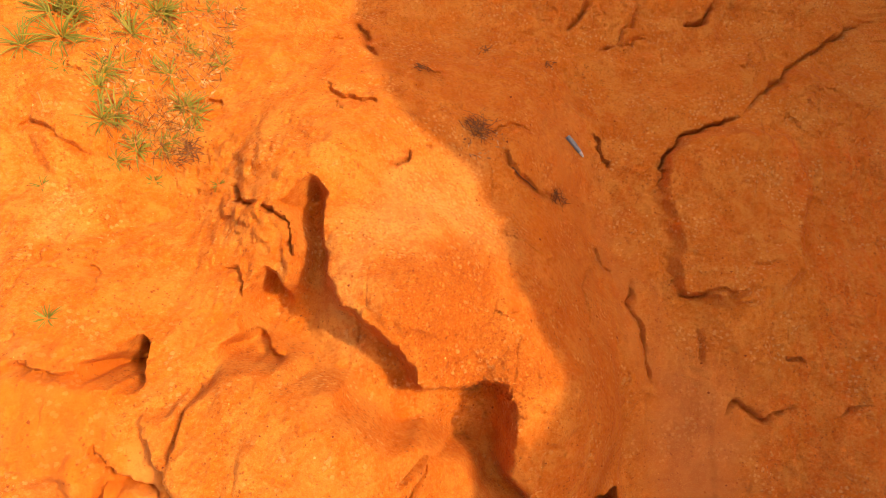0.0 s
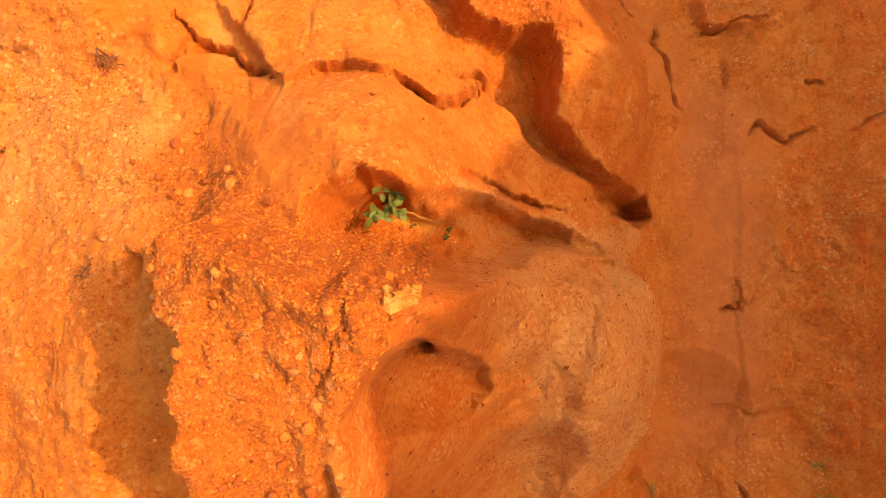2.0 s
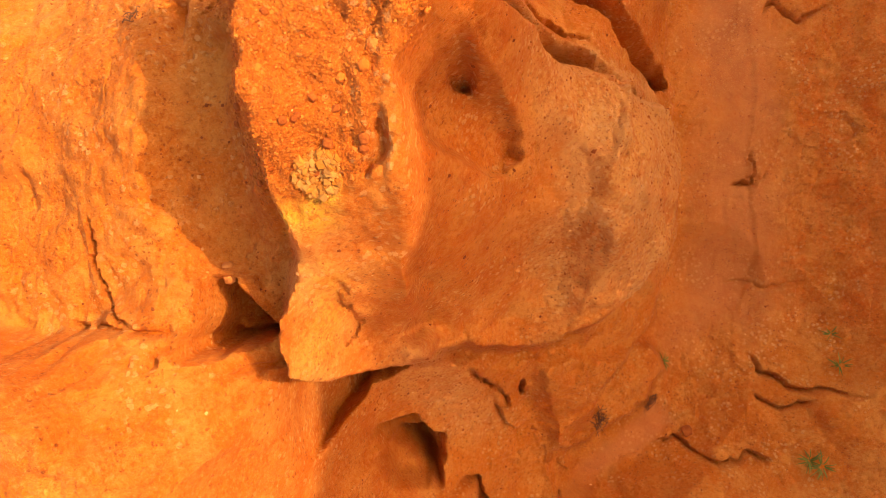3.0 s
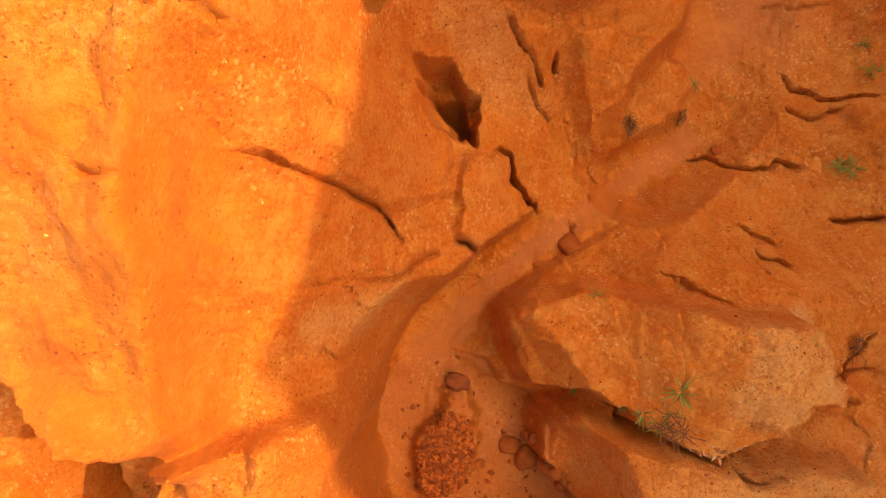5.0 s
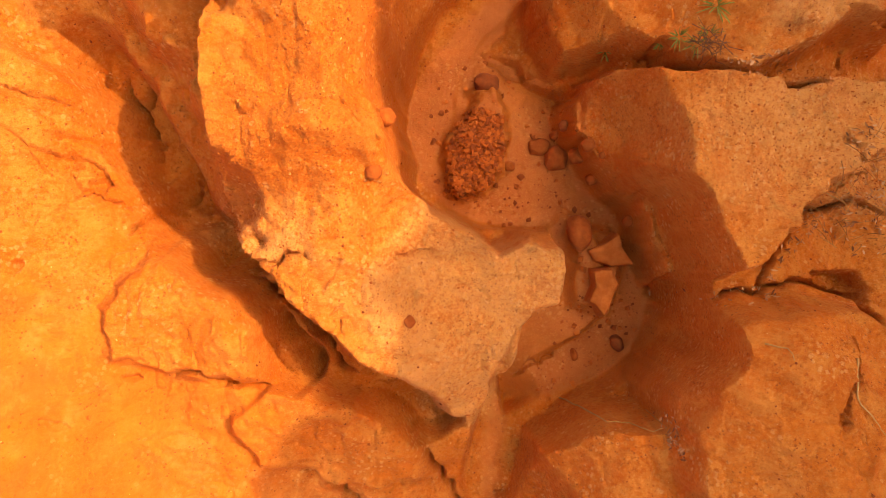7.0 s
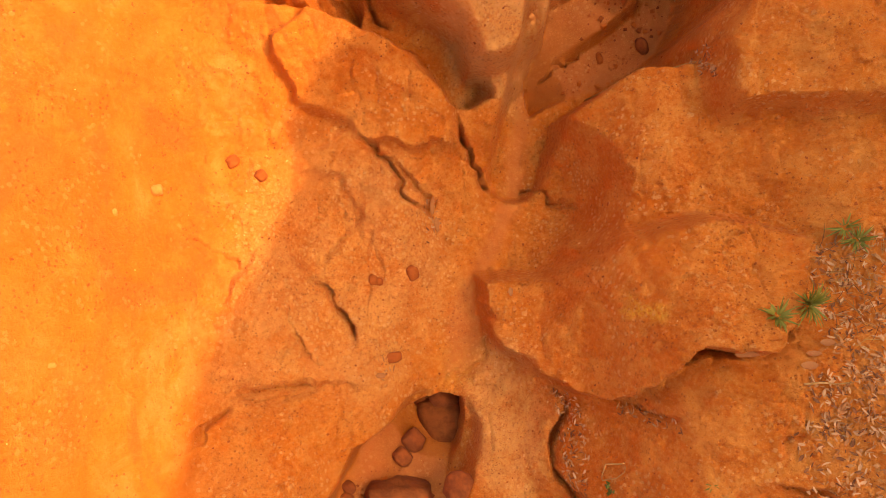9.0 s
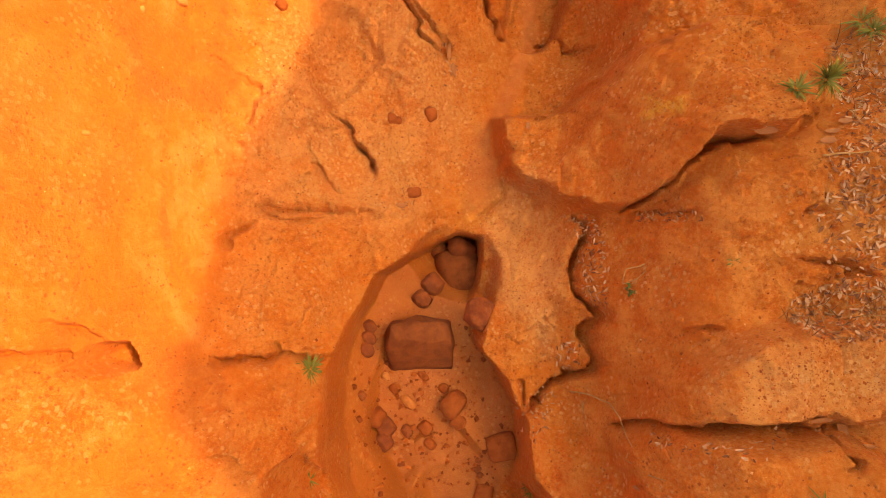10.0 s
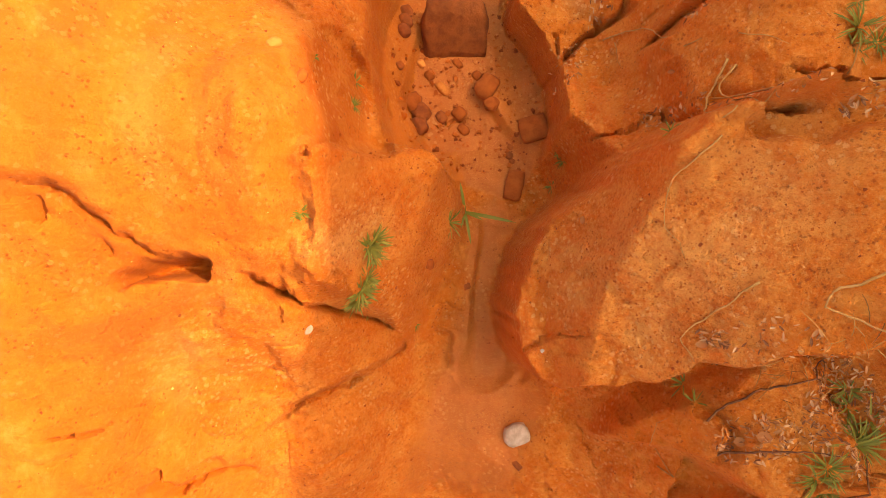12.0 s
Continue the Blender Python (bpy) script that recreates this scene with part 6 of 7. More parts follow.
# crumbs of gravel, thick on the ridge and thin elsewhere
rnd = random.Random(8)
RIDGE = [(-1.39, -1.03), (-1.12, -0.85), (-0.61, -1.26), (-0.35, -1.26), (-0.22, -1.30), (-0.13, -1.48), (-0.28, -1.71), (-0.37, -1.83), (-0.44, -1.95), (-0.47, -2.16), (-0.56, -2.17), (-0.66, -2.15), (-0.91, -2.22), (-0.95, -2.01), (-1.02, -1.81), (-1.01, -1.57), (-1.23, -1.36)]
v, f = pieces(scatter(RIDGE, 13000, rnd), (0.0035, 0.010), rnd, sink=0.4, flat=0.6)
loose("gravel", v, f, gravel_mix, "red and cream gravel crumbs strewn over the ridge", "gravel")
for x, y in scatter(RIDGE, 60, rnd):
    s = rnd.uniform(0.018, 0.038)
    tagged(stone("pebble", x, y, s, s * rnd.uniform(0.7, 1), s * 0.7, rnd.uniform(0, 360), rnd.choice((orange_clod, red_clod, red_clod)), "cream and orange pebble on the gravelly ridge", 0.4, rnd.uniform(0, 50), 0.004), category="pebble", group="pebbles on the ridge")
spots = []
for area, count in (([(-0.09, 0.53), (0.43, 0.56), (0.55, 0.18), (0.81, -0.14), (0.55, -0.33), (0.23, -0.18), (0.01, 0.02)], 3600), ([(-2.08, -0.17), (-1.68, -0.30), (-1.40, -0.81), (-1.27, -1.30), (-1.35, -1.76), (-1.72, -1.81)], 1500),
                    ([(-1.54, -5.66), (-1.14, -5.56), (-0.99, -5.84), (-1.09, -6.35), (-1.30, -6.55), (-1.95, -6.37)], 1600), ([(-1.99, -1.50), (-1.37, -1.55), (-1.40, -2.19), (-1.67, -2.46), (-2.06, -2.51)], 900), ([(-1.16, -5.08), (-0.87, -4.98), (-0.97, -5.88), (-1.14, -6.35), (-1.33, -6.24)], 900),
                    ([(-1.56, -11.20), (-1.11, -11.07), (-1.05, -11.53), (-1.24, -11.76), (-1.48, -11.66)], 500), ([(0.76, -5.48), (1.85, -5.39), (1.93, -6.11), (1.38, -6.33), (0.89, -6.17)], 1300), ([(0.42, -9.95), (1.08, -9.94), (1.02, -10.28), (0.29, -10.29)], 700),
                    ([(-0.49, -11.62), (0.12, -11.26), (0.31, -11.59), (0.06, -11.95), (-0.28, -12.22)], 900), ([(0.31, -8.50), (1.06, -8.18), (0.98, -8.82), (0.50, -8.99), (0.27, -8.93)], 700), ([(-0.44, -2.70), (0.09, -3.10), (0.03, -3.49), (-0.33, -3.56), (-0.67, -3.13)], 500), ([(-1.32, -4.88), (-0.89, -5.11), (-0.90, -5.90), (-1.29, -5.77)], 900), ([(-0.03, -1.29), (1.49, -1.44), (1.43, -2.36), (0.48, -2.72), (0.10, -1.98)], 700)):
    spots += scatter(area, count, rnd)
spots += scatter([(-4, 2.2), (2.6, 2.2), (2.2, -13.6), (-4, -13.6)], 3600, rnd)
v, f = pieces(spots, (0.004, 0.011), rnd, sink=0.4, flat=0.6)
loose("gravel", v, f, gravel_mix, "thin scatter of orange grit on the clay banks", "gravel")
# pale grit, thick on the sandy crust and thin elsewhere
grit = [p for p in scatter([(-3.2, 1.8), (2.4, 1.8), (1.9, -13.2), (-3.2, -13.2)], 26000, rnd)
        if rnd.random() < (0.12 + 0.75 * land.amount("pale", *p)) * (1 - 0.8 * land.amount("mud", *p)) * (1 - 0.6 * land.amount("smooth", *p))]
v, f = pieces(grit, (0.004, 0.010), rnd, sink=0.3, flat=0.5)
loose("grit", v, f, pale_grit, "pale sandy grit stuck to the clay crust", "grit")
# dark crumbs and chips fallen on the banks
chips = [p for p in scatter([(-3.2, 1.8), (2.4, 1.8), (1.9, -13.2), (-3.2, -13.2)], 7000, rnd) if rnd.random() < 1 - 0.7 * land.amount("smooth", *p)]
v, f = pieces(chips, (0.004, 0.012), rnd, sink=0.2, flat=0.5)
loose("crumbs", v, f, crumb_mix, "dark red clay crumbs strewn over the banks", "crumbs")
# yellow crumbly outcrops on the ridge
for area, count in (([(-0.68, -2.18), (-0.66, -2.12), (-0.59, -2.09), (-0.54, -2.12), (-0.54, -2.19), (-0.60, -2.22), (-0.66, -2.20)], 800), ([(-0.27, -1.49), (-0.25, -1.54), (-0.17, -1.52), (-0.17, -1.55), (-0.24, -1.56)], 420)):
    v, f = pieces(scatter(area, count, rnd), (0.008, 0.020), rnd, sink=0.1, flat=0.9)
    loose("yellow_crumbs", v, f, yellow_crumb, "pale yellow crumbly outcrop on the ridge", "crumbs")

# ---- leaf litter ----
rnd = random.Random(12)
spots = []
for area, count in (([(1.04, -8.55), (1.18, -8.44), (1.33, -8.45), (1.25, -9.10), (1.01, -9.13), (0.97, -8.87)], 420), ([(0.66, -9.81), (0.89, -9.71), (1.18, -9.73), (1.17, -9.95), (0.82, -9.98), (0.62, -9.94)], 420), ([(0.84, -9.10), (1.21, -9.04), (1.16, -9.36), (0.84, -9.37)], 320), ([(0.78, -9.37), (1.22, -9.3), (1.22, -9.75), (0.85, -9.72)], 240),
                    ([(-0.16, -9.36), (-0.04, -9.36), (0.00, -9.63), (-0.04, -9.93), (-0.14, -9.88), (-0.13, -9.60)], 170), ([(-0.49, -10.50), (-0.32, -10.35), (-0.28, -10.46), (-0.36, -10.64), (-0.49, -10.77)], 60), ([(-0.27, -10.13), (-0.12, -10.06), (-0.16, -10.24), (-0.30, -10.35)], 40),
                    ([(0.23, -11.00), (0.32, -10.98), (0.45, -11.06), (0.78, -11.00), (0.42, -11.20), (0.27, -11.19), (0.30, -11.06)], 230), ([(0.15, -12.61), (0.36, -12.47), (0.53, -12.50), (0.49, -12.66), (0.28, -12.75)], 170), ([(0.62, -12.11), (0.45, -11.79), (0.95, -12.39), (0.76, -12.74), (0.53, -12.55)], 520),
                    ([(0.03, -12.30), (-0.02, -12.07), (0.12, -11.92), (0.45, -12.06), (0.21, -12.23), (0.09, -12.37)], 90), ([(-0.05, -12.02), (0.05, -12.02), (0.04, -12.10), (-0.02, -12.09)], 40), ([(0.87, -5.46), (1.41, -5.41), (1.37, -5.48), (0.91, -5.53)], 70), ([(1.21, -6.21), (1.55, -5.77), (2.02, -5.79), (1.91, -6.56), (1.60, -6.47)], 170),
                    ([(1.14, -6.66), (1.38, -6.32), (1.52, -6.22), (1.58, -6.29), (1.38, -6.46), (1.16, -6.67)], 60), ([(0.76, -6.73), (1.16, -6.66), (1.23, -6.73), (0.82, -6.80)], 50), ([(0.60, -7.46), (0.64, -7.37), (0.66, -7.60), (0.61, -7.55)], 60), ([(-0.96, -8.21), (-0.85, -8.21), (-0.83, -8.49), (-0.92, -8.50)], 26), ([(-1.22, -9.15), (-1.10, -9.19), (-1.12, -9.34), (-1.20, -9.34)], 14),
                    ([(0.13, -9.36), (0.34, -9.37), (0.35, -9.43), (0.12, -9.42)], 40), ([(-0.11, -10.98), (0.04, -10.86), (0.18, -11.08), (0.09, -11.11), (0.01, -11.05)], 110), ([(0.03, -10.47), (0.62, -10.36), (0.85, -10.39), (0.60, -10.39), (0.07, -10.52)], 60), ([(0.90, -5.48), (1.47, -5.56), (1.46, -5.62), (0.92, -5.58)], 60), ([(1.52, -6.27), (2.12, -5.99), (2.09, -6.36), (1.54, -6.38)], 110), ([(0.22, 1.48), (0.54, 1.46), (0.61, 1.19), (0.33, 1.13)], 50), ([(-1.98, 2.01), (-1.32, 2.31), (-1.24, 1.70), (-1.33, 1.07), (-1.61, 1.11), (-1.77, 1.45)], 700)):
    spots += scatter(area, count, rnd)
v, f = litter(spots, (0.014, 0.042), rnd, wide=(0.16, 0.38))
loose("leaf_litter", v, f, dry_leaf, "brown dry leaves and chips lying on the clay", "leaf litter", True)


def dead_leaf(x, y, n, wide, turn, seed):
    r = random.Random(seed)
    bm = bmesh.new()
    rows = []
    for i in range(7):
        s = i / 6 - 0.5
        half = wide / 2 * (1 - (2 * s) ** 2) ** 0.6 + 0.0008
        z = 0.5 * n * s * s + 0.006
        rows.append([bm.verts.new((s * n, k * half, z + abs(k) * half * r.uniform(0.3, 0.6))) for k in (-1, 0, 1)])
    for a, b in zip(rows, rows[1:]):
        bm.faces.new((a[0], a[1], b[1], b[0]))
        bm.faces.new((a[1], a[2], b[2], b[1]))
    ob = part("dead_leaf", bm, dry_leaf)
    ob.matrix_world = lie(x, y, 0, turn, 0.8)
    return tagged(ob, "dry curled brown leaf lying on the clay", "leaf", "single dead leaves")


for k, (x, y, n, wide, tone) in enumerate([(0.87, -9.07, 0.078, 0.039, 1), (0.91, -9.02, 0.072, 0.028, 1), (1.15, -9.17, 0.095, 0.026, 1), (0.98, -8.97, 0.067, 0.034, 1), (-0.90, -8.25, 0.037, 0.126, 1), (-0.87, -8.38, 0.044, 0.110, 1), (-1.20, -9.30, 0.074, 0.033, 1), (-0.40, -8.80, 0.027, 0.060, 1), (0.58, -9.00, 0.116, 0.046, 1)] + [(0.81, -10.37, 0.042, 0.094, 1), (0.86, -10.42, 0.078, 0.021, 1), (0.02, -10.75, 0.052, 0.021, 1), (0.68, -10.30, 0.104, 0.031, 1)] + [(-0.00, -12.37, 0.046, 0.066, 1), (0.40, -12.58, 0.073, 0.056, 1), (0.32, -12.63, 0.062, 0.045, 1), (-0.44, -11.52, 0.032, 0.042, 1), (-0.02, -12.09, 0.060, 0.030, 1)]):
    dead_leaf(x, y, max(n, wide), min(n, wide), 0 if n > wide else 90, k)

# ---- plants ----
def big_grass():
    """The broad-bladed grass in the channel, each blade a part."""
    x, y = (-1.022, -11.413)
    ob = new("broad_leaved_grass")
    ob.matrix_world = Matrix.Translation((x, y, land.height(x, y)))
    for heading, n, wide, rise in ((100, 0.22, 0.03, 0.75), (-12, 0.36, 0.036, 0.55), (-80, 0.24, 0.028, 0.6), (-25, 0.15, 0.025, 0.9), (205, 0.16, 0.026, 0.8), (235, 0.30, 0.028, 0.4), (255, 0.14, 0.022, 1.0), (150, 0.11, 0.02, 1.0)):
        bm = bmesh.new()
        blade(bm, (0, 0, -0.01), radians(heading), n, wide, rise, 0.9, 8)
        part("blade", bm, green_blade, ob)
    part("stem", tube([(0, 0, -0.02), (0.004, 0, 0.04), (0, 0.006, 0.08)], 0.006), green_blade, ob)
    return tagged(ob, "green grass with broad blades spread over the channel", "grass")


big_grass()


def seedling(x, y, size, leaves, seed, label):
    """A leafy seedling: thin stems from one foot, each with small oval leaves."""
    r = random.Random(seed)
    ob = new("seedling")
    ob.matrix_world = Matrix.Translation((x, y, land.height(x, y)))
    for k in range(max(2, leaves // 5)):
        a = r.uniform(0, 2 * math.pi)
        tip = Vector((math.cos(a) * size * r.uniform(0.2, 0.5), math.sin(a) * size * r.uniform(0.2, 0.5), size * r.uniform(0.5, 0.9)))
        part("stem", tube([(0, 0, -0.02), tuple(tip * 0.5 + Vector((0, 0, 0.03))), tuple(tip)], 0.004), green_blade, ob)
        for j in range(9):
            b = r.uniform(0, 2 * math.pi)
            foot = tip * r.uniform(0.55, 1.0)
            n, wide, lift = size * r.uniform(0.10, 0.20), size * r.uniform(0.06, 0.11), r.uniform(-0.2, 0.5)
            bm = bmesh.new()
            h, side = Vector((math.cos(b), math.sin(b), lift)), Vector((-math.sin(b), math.cos(b), r.uniform(-0.3, 0.3)))
            rows = []
            for i in range(6):
                s = i / 5
                half = wide / 2 * math.sin(math.pi * min(s * 0.92 + 0.06, 1)) ** 0.7
                c = foot + h * n * s + Vector((0, 0, -0.35 * n * s * s))
                rows.append([bm.verts.new(c - side * half + Vector((0, 0, half * 0.35))), bm.verts.new(c), bm.verts.new(c + side * half + Vector((0, 0, half * 0.35)))])
            for p, q in zip(rows, rows[1:]):
                bm.faces.new((p[0], p[1], q[1], q[0]))
                bm.faces.new((p[1], p[2], q[2], q[1]))
            part("leaf", bm, green_leaf, ob)
    return tagged(ob, label, "seedling")


seedling(-0.330, -1.208, 0.24, 45, 3, "green leafy seedling growing in the hollow behind the ridge")
seedling(-0.064, -1.329, 0.10, 12, 4, "tiny green seedling at the hollow's edge")
seedling(-0.220, -1.292, 0.05, 6, 5, "tiny sprout on the clay of the hollow")
root("runner", [(-0.29, -1.23), (-0.19, -1.26), (-0.09, -1.29)], 0.006, "thin pale runner between two seedlings", lift=0.03, category="runner")
seedling(0.042, -9.784, 0.09, 20, 6, "small dark green seedling on the clay slope")

GREEN_TUFTS = [
    [(-2.04, 1.75, 0.481, 0.000, 16), (-2.15, 1.93, 0.525, 0.000, 18), (-2.02, 1.91, 0.463, 0.000, 14), (-2.18, 1.66, 0.345, 0.000, 10), (-1.67, 1.29, 0.282, 0.000, 14), (-1.71, 1.24, 0.248, 0.000, 12), (-1.34, 1.35, 0.270, 0.000, 12), (-1.39, 1.39, 0.270, 0.000, 10), (-1.56, 1.09, 0.221, 0.000, 12), (-1.65, 1.02, 0.185, 0.000, 8), (-1.62, 0.22, 0.153, 0.000, 10), (-1.51, 1.60, 0.275, 0.000, 8), (-1.49, 0.92, 0.160, 0.000, 6), (-1.95, 0.86, 0.128, 0.000, 6), (-1.64, 2.02, 0.362, 0.000, 10), (-1.73, 1.83, 0.373, 0.000, 10), (-1.77, 1.57, 0.259, 0.000, 8), (-1.27, 1.72, 0.217, 0.000, 6), (-1.80, 1.45, 0.220, 0.000, 8), (-1.13, 0.91, 0.118, 0.000, 6), (-1.69, 2.04, 0.393, 0.000, 10)],
    [(2.34, -3.83, 0.179, 0.000, 9), (0.37, -5.26, 0.118, 0.000, 8), (0.66, -5.32, 0.157, 0.000, 9), (0.83, -5.18, 0.216, 0.000, 7), (0.81, -5.32, 0.154, 0.000, 7), (0.60, -5.31, 0.108, 0.000, 8), (0.74, -5.37, 0.156, 0.000, 8), (0.47, -4.70, 0.113, 0.000, 5)],
    [(2.57, -2.96, 0.163, 0.000, 8), (2.58, -3.17, 0.164, 0.000, 8), (2.41, -3.86, 0.202, 0.000, 10), (1.43, -3.19, 0.157, 0.000, 8)],
    [(0.85, -8.78, 0.213, 0.000, 34), (0.70, -8.83, 0.162, 0.000, 20), (1.22, -8.48, 0.172, 0.000, 14), (1.18, -8.42, 0.173, 0.000, 10), (-1.64, -10.20, 0.145, 0.000, 14)],
    [(-1.64, -10.18, 0.169, 0.000, 16), (-1.64, -10.91, 0.111, 0.000, 9), (-1.76, -10.78, 0.061, 0.000, 6), (-0.44, -11.24, 0.113, 0.000, 8), (-0.43, -11.05, 0.074, 0.000, 5), (0.60, -10.73, 0.214, 0.000, 12), (0.68, -10.80, 0.212, 0.000, 11), (0.59, -10.80, 0.166, 0.000, 8), (0.43, -9.63, 0.085, 0.000, 6), (0.87, -10.79, 0.149, 0.000, 6)],
    [(-1.54, -11.66, 0.215, 0.000, 22), (-1.52, -11.62, 0.188, 0.000, 16), (-1.59, -11.88, 0.205, 0.000, 26), (-1.62, -11.94, 0.185, 0.000, 20), (-1.56, -11.82, 0.169, 0.000, 16), (-1.52, -11.71, 0.145, 0.000, 12), (-1.79, -11.51, 0.114, 0.000, 12), (-1.82, -11.53, 0.090, 0.000, 9), (-1.34, -12.15, 0.093, 0.000, 7), (0.14, -12.40, 0.178, 0.000, 5), (0.15, -12.47, 0.148, 0.000, 5), (0.79, -12.35, 0.247, 0.000, 9), (0.78, -12.59, 0.308, 0.000, 12), (0.82, -12.60, 0.277, 0.000, 12), (0.65, -12.70, 0.246, 0.000, 12), (0.61, -12.76, 0.220, 0.000, 10), (0.67, -12.85, 0.231, 0.000, 10), (0.86, -12.48, 0.218, 0.000, 9), (0.80, -12.43, 0.220, 0.000, 8), (0.61, -10.61, 0.149, 0.000, 9), (-0.11, -11.12, 0.101, 0.000, 8), (-1.60, -12.05, 0.077, 0.000, 5), (-1.13, -11.50, 0.221, 0.000, 6), (-1.64, -10.76, 0.103, 0.000, 8), (-0.40, -11.09, 0.128, 0.000, 7)],
]
for k, group in enumerate(GREEN_TUFTS):
    for j, (x, y, n, _, count) in enumerate(group):
        tuft("grass_tuft", x, y, int(count * 2.5), n * 0.62, 0.009 if n < 0.16 else 0.012, "small green grass tuft growing in the clay" if n < 0.16 else "tall yellow-green grass tuft growing in the clay", 10 * k + j, rise=(0.3, 1.3))

rnd = random.Random(33)
for k, (x, y) in enumerate(scatter([(-2.30, 2.08), (-1.34, 2.45), (-1.23, 1.76), (-1.27, 1.32), (-1.36, 1.00), (-1.66, 0.97), (-1.83, 1.43), (-2.12, 1.54)], 46, rnd)):
    tuft("grass_tuft", x, y, rnd.randint(10, 22), rnd.uniform(0.06, 0.13), 0.009, "small green-brown grass tuft growing on the upper bank", 300 + k, rise=(0.2, 1.2))

# dry grass among the tufts of the upper bank
rnd = random.Random(21)
bm = bmesh.new()
for area, count in (([(-2.12, 2.17), (-1.34, 2.49), (-1.24, 1.91), (-1.33, 1.04), (-1.44, 1.03), (-1.64, 1.30), (-1.83, 1.54)], 1100), ([(-1.75, 1.35), (-1.36, 1.43), (-1.31, 1.04), (-1.64, 1.00)], 420), ([(1.07, -8.43), (1.33, -8.45), (1.23, -8.99), (1.00, -8.99)], 90), ([(0.21, -11.94), (0.83, -11.92), (0.90, -12.77), (0.67, -12.87)], 150), ([(0.66, -9.81), (1.12, -9.74), (1.11, -9.94), (0.58, -9.95)], 110), ([(1.32, -5.83), (2.02, -5.73), (1.91, -6.50), (1.54, -6.50)], 90)):
    for x, y in scatter(area, count, rnd):
        blade(bm, (x, y, land.height(x, y)), rnd.uniform(0, 6.28), rnd.uniform(0.05, 0.16), rnd.uniform(0.003, 0.007), rnd.uniform(0.1, 0.9), rnd.uniform(0.4, 1.4), 4)
tagged(part("dry_grass", bm, dry_stalk), "dry straw-coloured grass matted on the upper banks", "dry grass", kind="stuff")


def dead_clump(x, y, size, count, seed, label):
    """A tangle of dead rootlets, each a part."""
    r = random.Random(seed)
    ob = new("dead_root_clump")
    ob.matrix_world = lie(x, y, 0.0, 0, 0.9)
    for k in range(count):
        a, b = r.uniform(0, 6.28), r.uniform(0, 6.28)
        c = Vector((math.cos(a), math.sin(a), 0)) * size * 0.4 * r.random()
        pts = []
        for i in range(5):
            s = (i / 4 - 0.5) * size * r.uniform(0.5, 0.9)
            pts.append(c + Vector((math.cos(b) * s + r.uniform(-1, 1) * size * 0.07, math.sin(b) * s + r.uniform(-1, 1) * size * 0.07, 0.012 + r.random() * size * 0.22)))
        part("rootlet", tube(pts, 0.003, 4), dark_twig, ob)
    return tagged(ob, label, "roots", "dead root clumps")


CLUMPS = ((0.395, 1.363), 0.24, 34), ((0.987, 0.931), 0.15, 18), ((-1.598, -0.561), 0.11, 20), ((-1.333, 1.102), 0.16, 26), ((-0.012, 1.838), 0.12, 14), ((1.279, -3.454), 0.16, 22), ((0.859, -3.544), 0.2, 26), ((0.794, -5.378), 0.2, 26), ((0.484, 2.143), 0.1, 12), ((0.986, 2.021), 0.1, 10), ((-1.442, -1.474), 0.08, 10), ((2.096, -5.000), 0.16, 20)
for k, ((x, y), size, count) in enumerate(CLUMPS):
    dead_clump(x, y, size, count, k, "tangle of dark dead rootlets lying on the clay")

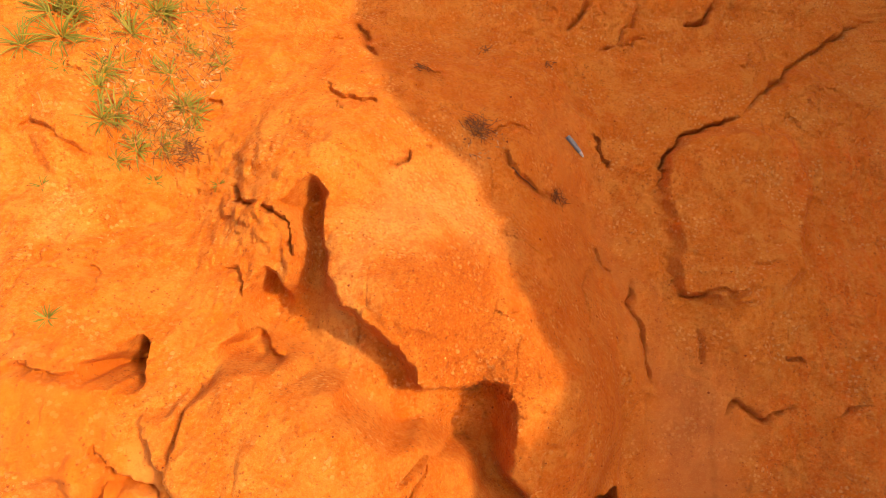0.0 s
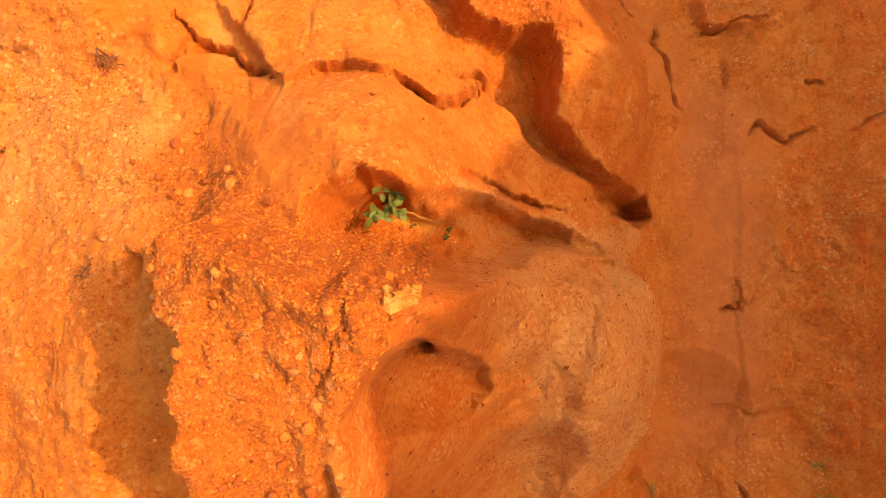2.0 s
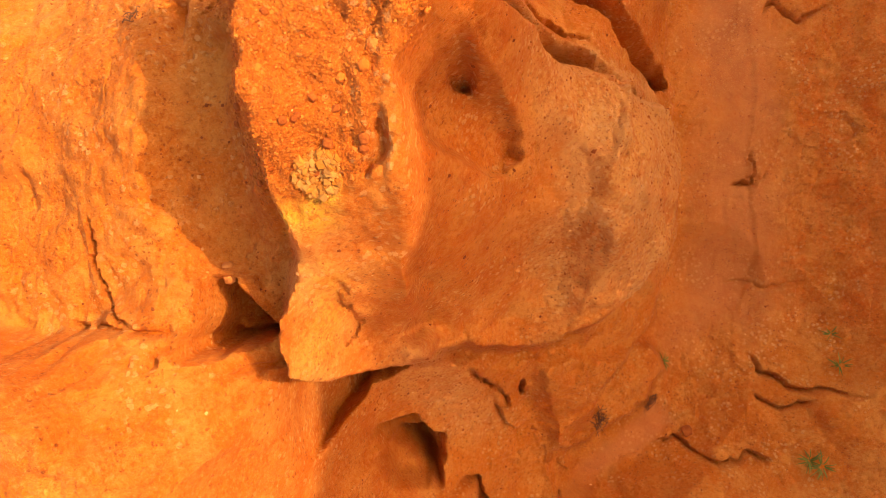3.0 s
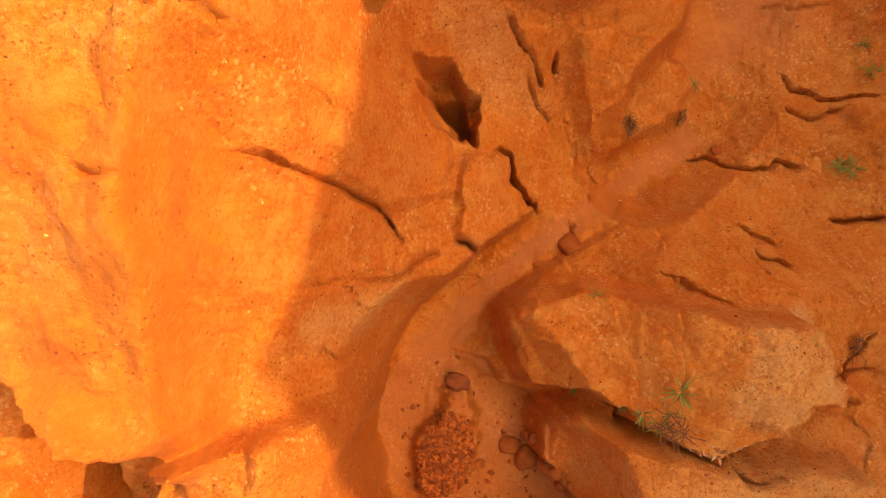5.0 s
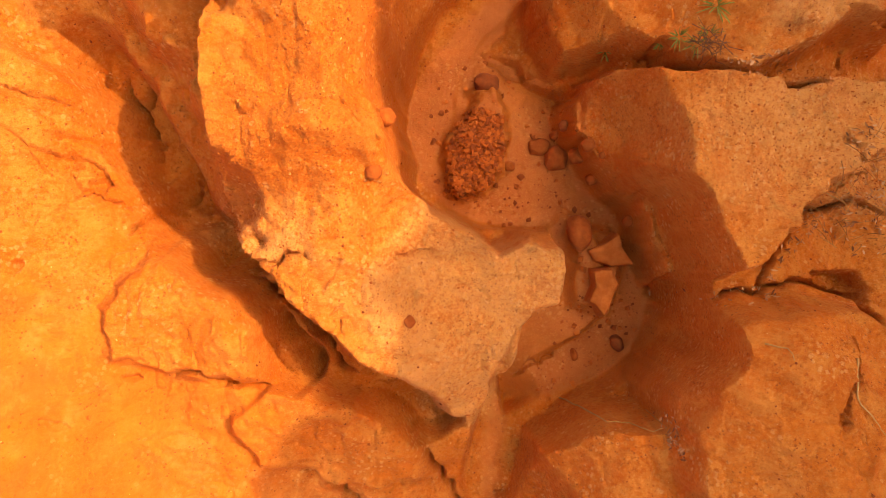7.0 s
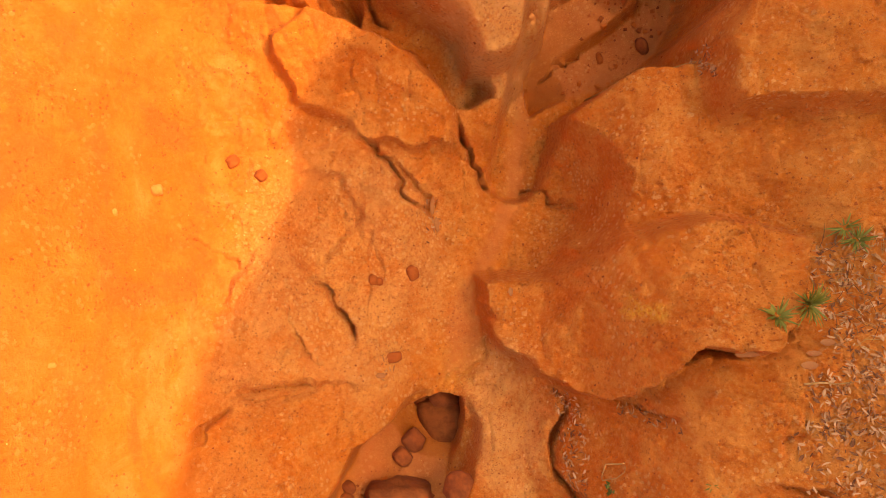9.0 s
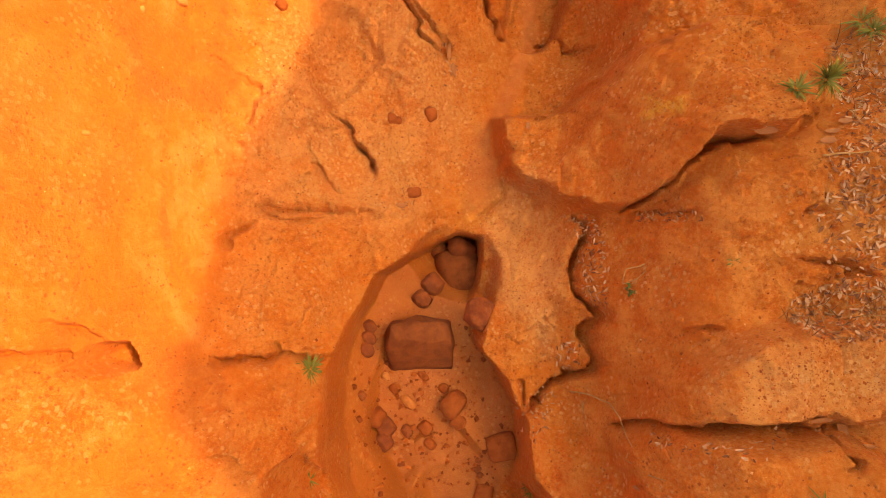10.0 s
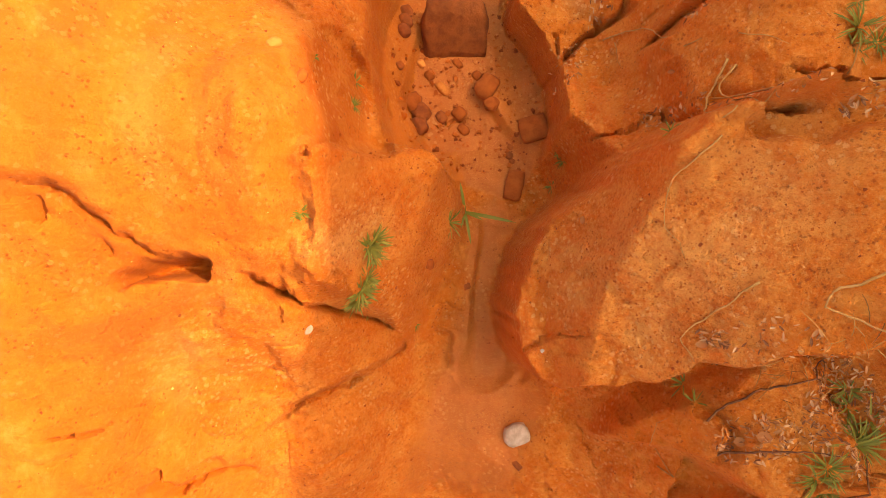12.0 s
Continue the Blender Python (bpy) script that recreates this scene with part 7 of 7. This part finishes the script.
# ---- roots and twigs ----
ROOTS = (
    ([(0.17, -10.83), (0.12, -10.90), (0.11, -10.96), (0.09, -11.03), (0.07, -11.11), (0.00, -11.12)], 0.006), ([(0.11, -10.96), (0.11, -11.05), (0.05, -11.13)], 0.005),
    ([(0.93, -11.00), (0.89, -10.97), (0.78, -10.96), (0.64, -10.96), (0.58, -11.02), (0.48, -11.08)], 0.007), ([(-0.20, -10.40), (-0.13, -10.39), (-0.04, -10.41), (-0.01, -10.46), (-0.00, -10.56), (-0.04, -10.62), (0.02, -10.66)], 0.005),
    ([(0.04, -10.65), (0.12, -10.64)], 0.004), ([(0.15, -10.79), (0.12, -10.87), (0.08, -10.95), (0.08, -11.00), (-0.08, -11.18)], 0.007), ([(0.08, -10.95), (0.09, -11.00)], 0.005), ([(-0.06, -11.22), (-0.14, -11.31), (-0.20, -11.37), (-0.22, -11.45), (-0.21, -11.58), (-0.15, -11.64), (-0.12, -11.74)], 0.004),
    ([(0.12, -11.81), (0.07, -11.85), (0.03, -11.91), (0.00, -11.94)], 0.006), ([(0.03, -11.91), (-0.05, -12.00), (-0.10, -12.07), (-0.03, -12.20)], 0.005), ([(0.45, -11.75), (0.37, -11.80), (0.30, -11.83), (0.28, -11.89), (0.65, -12.09), (0.62, -12.14)], 0.006),
    ([(0.89, -10.62), (0.68, -10.73), (0.60, -10.79), (0.57, -10.88), (0.54, -10.95)], 0.007), ([(0.13, -9.65), (0.05, -9.68), (0.03, -9.74), (0.03, -9.76), (0.09, -9.73), (0.15, -9.64)], 0.005), ([(1.38, -7.00), (1.35, -7.10), (1.34, -7.18), (1.40, -7.26), (1.46, -7.37)], 0.006),
    ([(0.18, -7.49), (0.36, -7.47), (0.54, -7.48), (0.62, -7.46), (0.59, -7.42)], 0.006), ([(0.96, -6.93), (1.04, -6.95), (1.08, -7.03)], 0.005), ([(0.82, -9.14), (0.92, -9.13), (1.05, -9.13)], 0.006), ([(-0.15, -10.44), (-0.14, -10.58), (-0.11, -10.64)], 0.003),
    ([(0.19, -10.68), (0.29, -10.74), (0.34, -10.81)], 0.003), ([(0.07, -12.92), (0.13, -12.95), (0.04, -12.78)], 0.004), ([(-0.03, -12.75), (-0.01, -12.61), (0.05, -12.54)], 0.003), ([(-2.01, 1.37), (-1.96, 1.28), (-1.96, 1.22)], 0.004), ([(1.49, -6.12), (1.63, -6.17), (1.71, -6.21), (1.78, -6.19)], 0.005),
)
for k, (line, r) in enumerate(ROOTS):
    root("root", line, r, "thin pale bare root trailing over the clay", seed=k)
for k, line in enumerate(([(0.17, -12.54), (0.35, -12.36), (0.60, -12.28), (0.74, -12.14), (0.82, -12.02)], [(0.22, -12.71), (0.37, -12.65), (0.53, -12.64), (0.72, -12.64)], [(0.75, -12.86), (0.81, -12.71), (0.85, -12.58)], [(-0.99, -9.63), (-0.92, -9.63), (-0.83, -9.66)], [(0.63, 1.11), (0.73, 1.04), (0.84, 0.96)])):
    root("twig", line, 0.007, "thin dark fallen twig lying on the ground", dark_twig if k != 3 else root_bark, 0.012, "twig", 40 + k)


def plastic_tube():
    x, y = (1.151, 1.335)
    ob = new("plastic_tube")
    ob.matrix_world = lie(x, y, -0.012, -42, 0.9)
    pts = [(-0.10, 0, 0.0), (-0.07, 0, 0.004), (-0.02, 0, 0.006), (0.03, 0, 0.005), (0.05, 0, 0.004)]
    part("tube_body", tube(pts, 0.02, 10, 0.75), blue_plastic, ob)
    part("cap", tube([(0.05, 0, 0.004), (0.08, 0, 0.003), (0.10, 0, 0.0)], 0.015, 10, 0.5), pale_plastic, ob, "pale plastic cap")
    return tagged(ob, "grey-blue plastic tube with a pale tip on the clay", "tube")


plastic_tube()
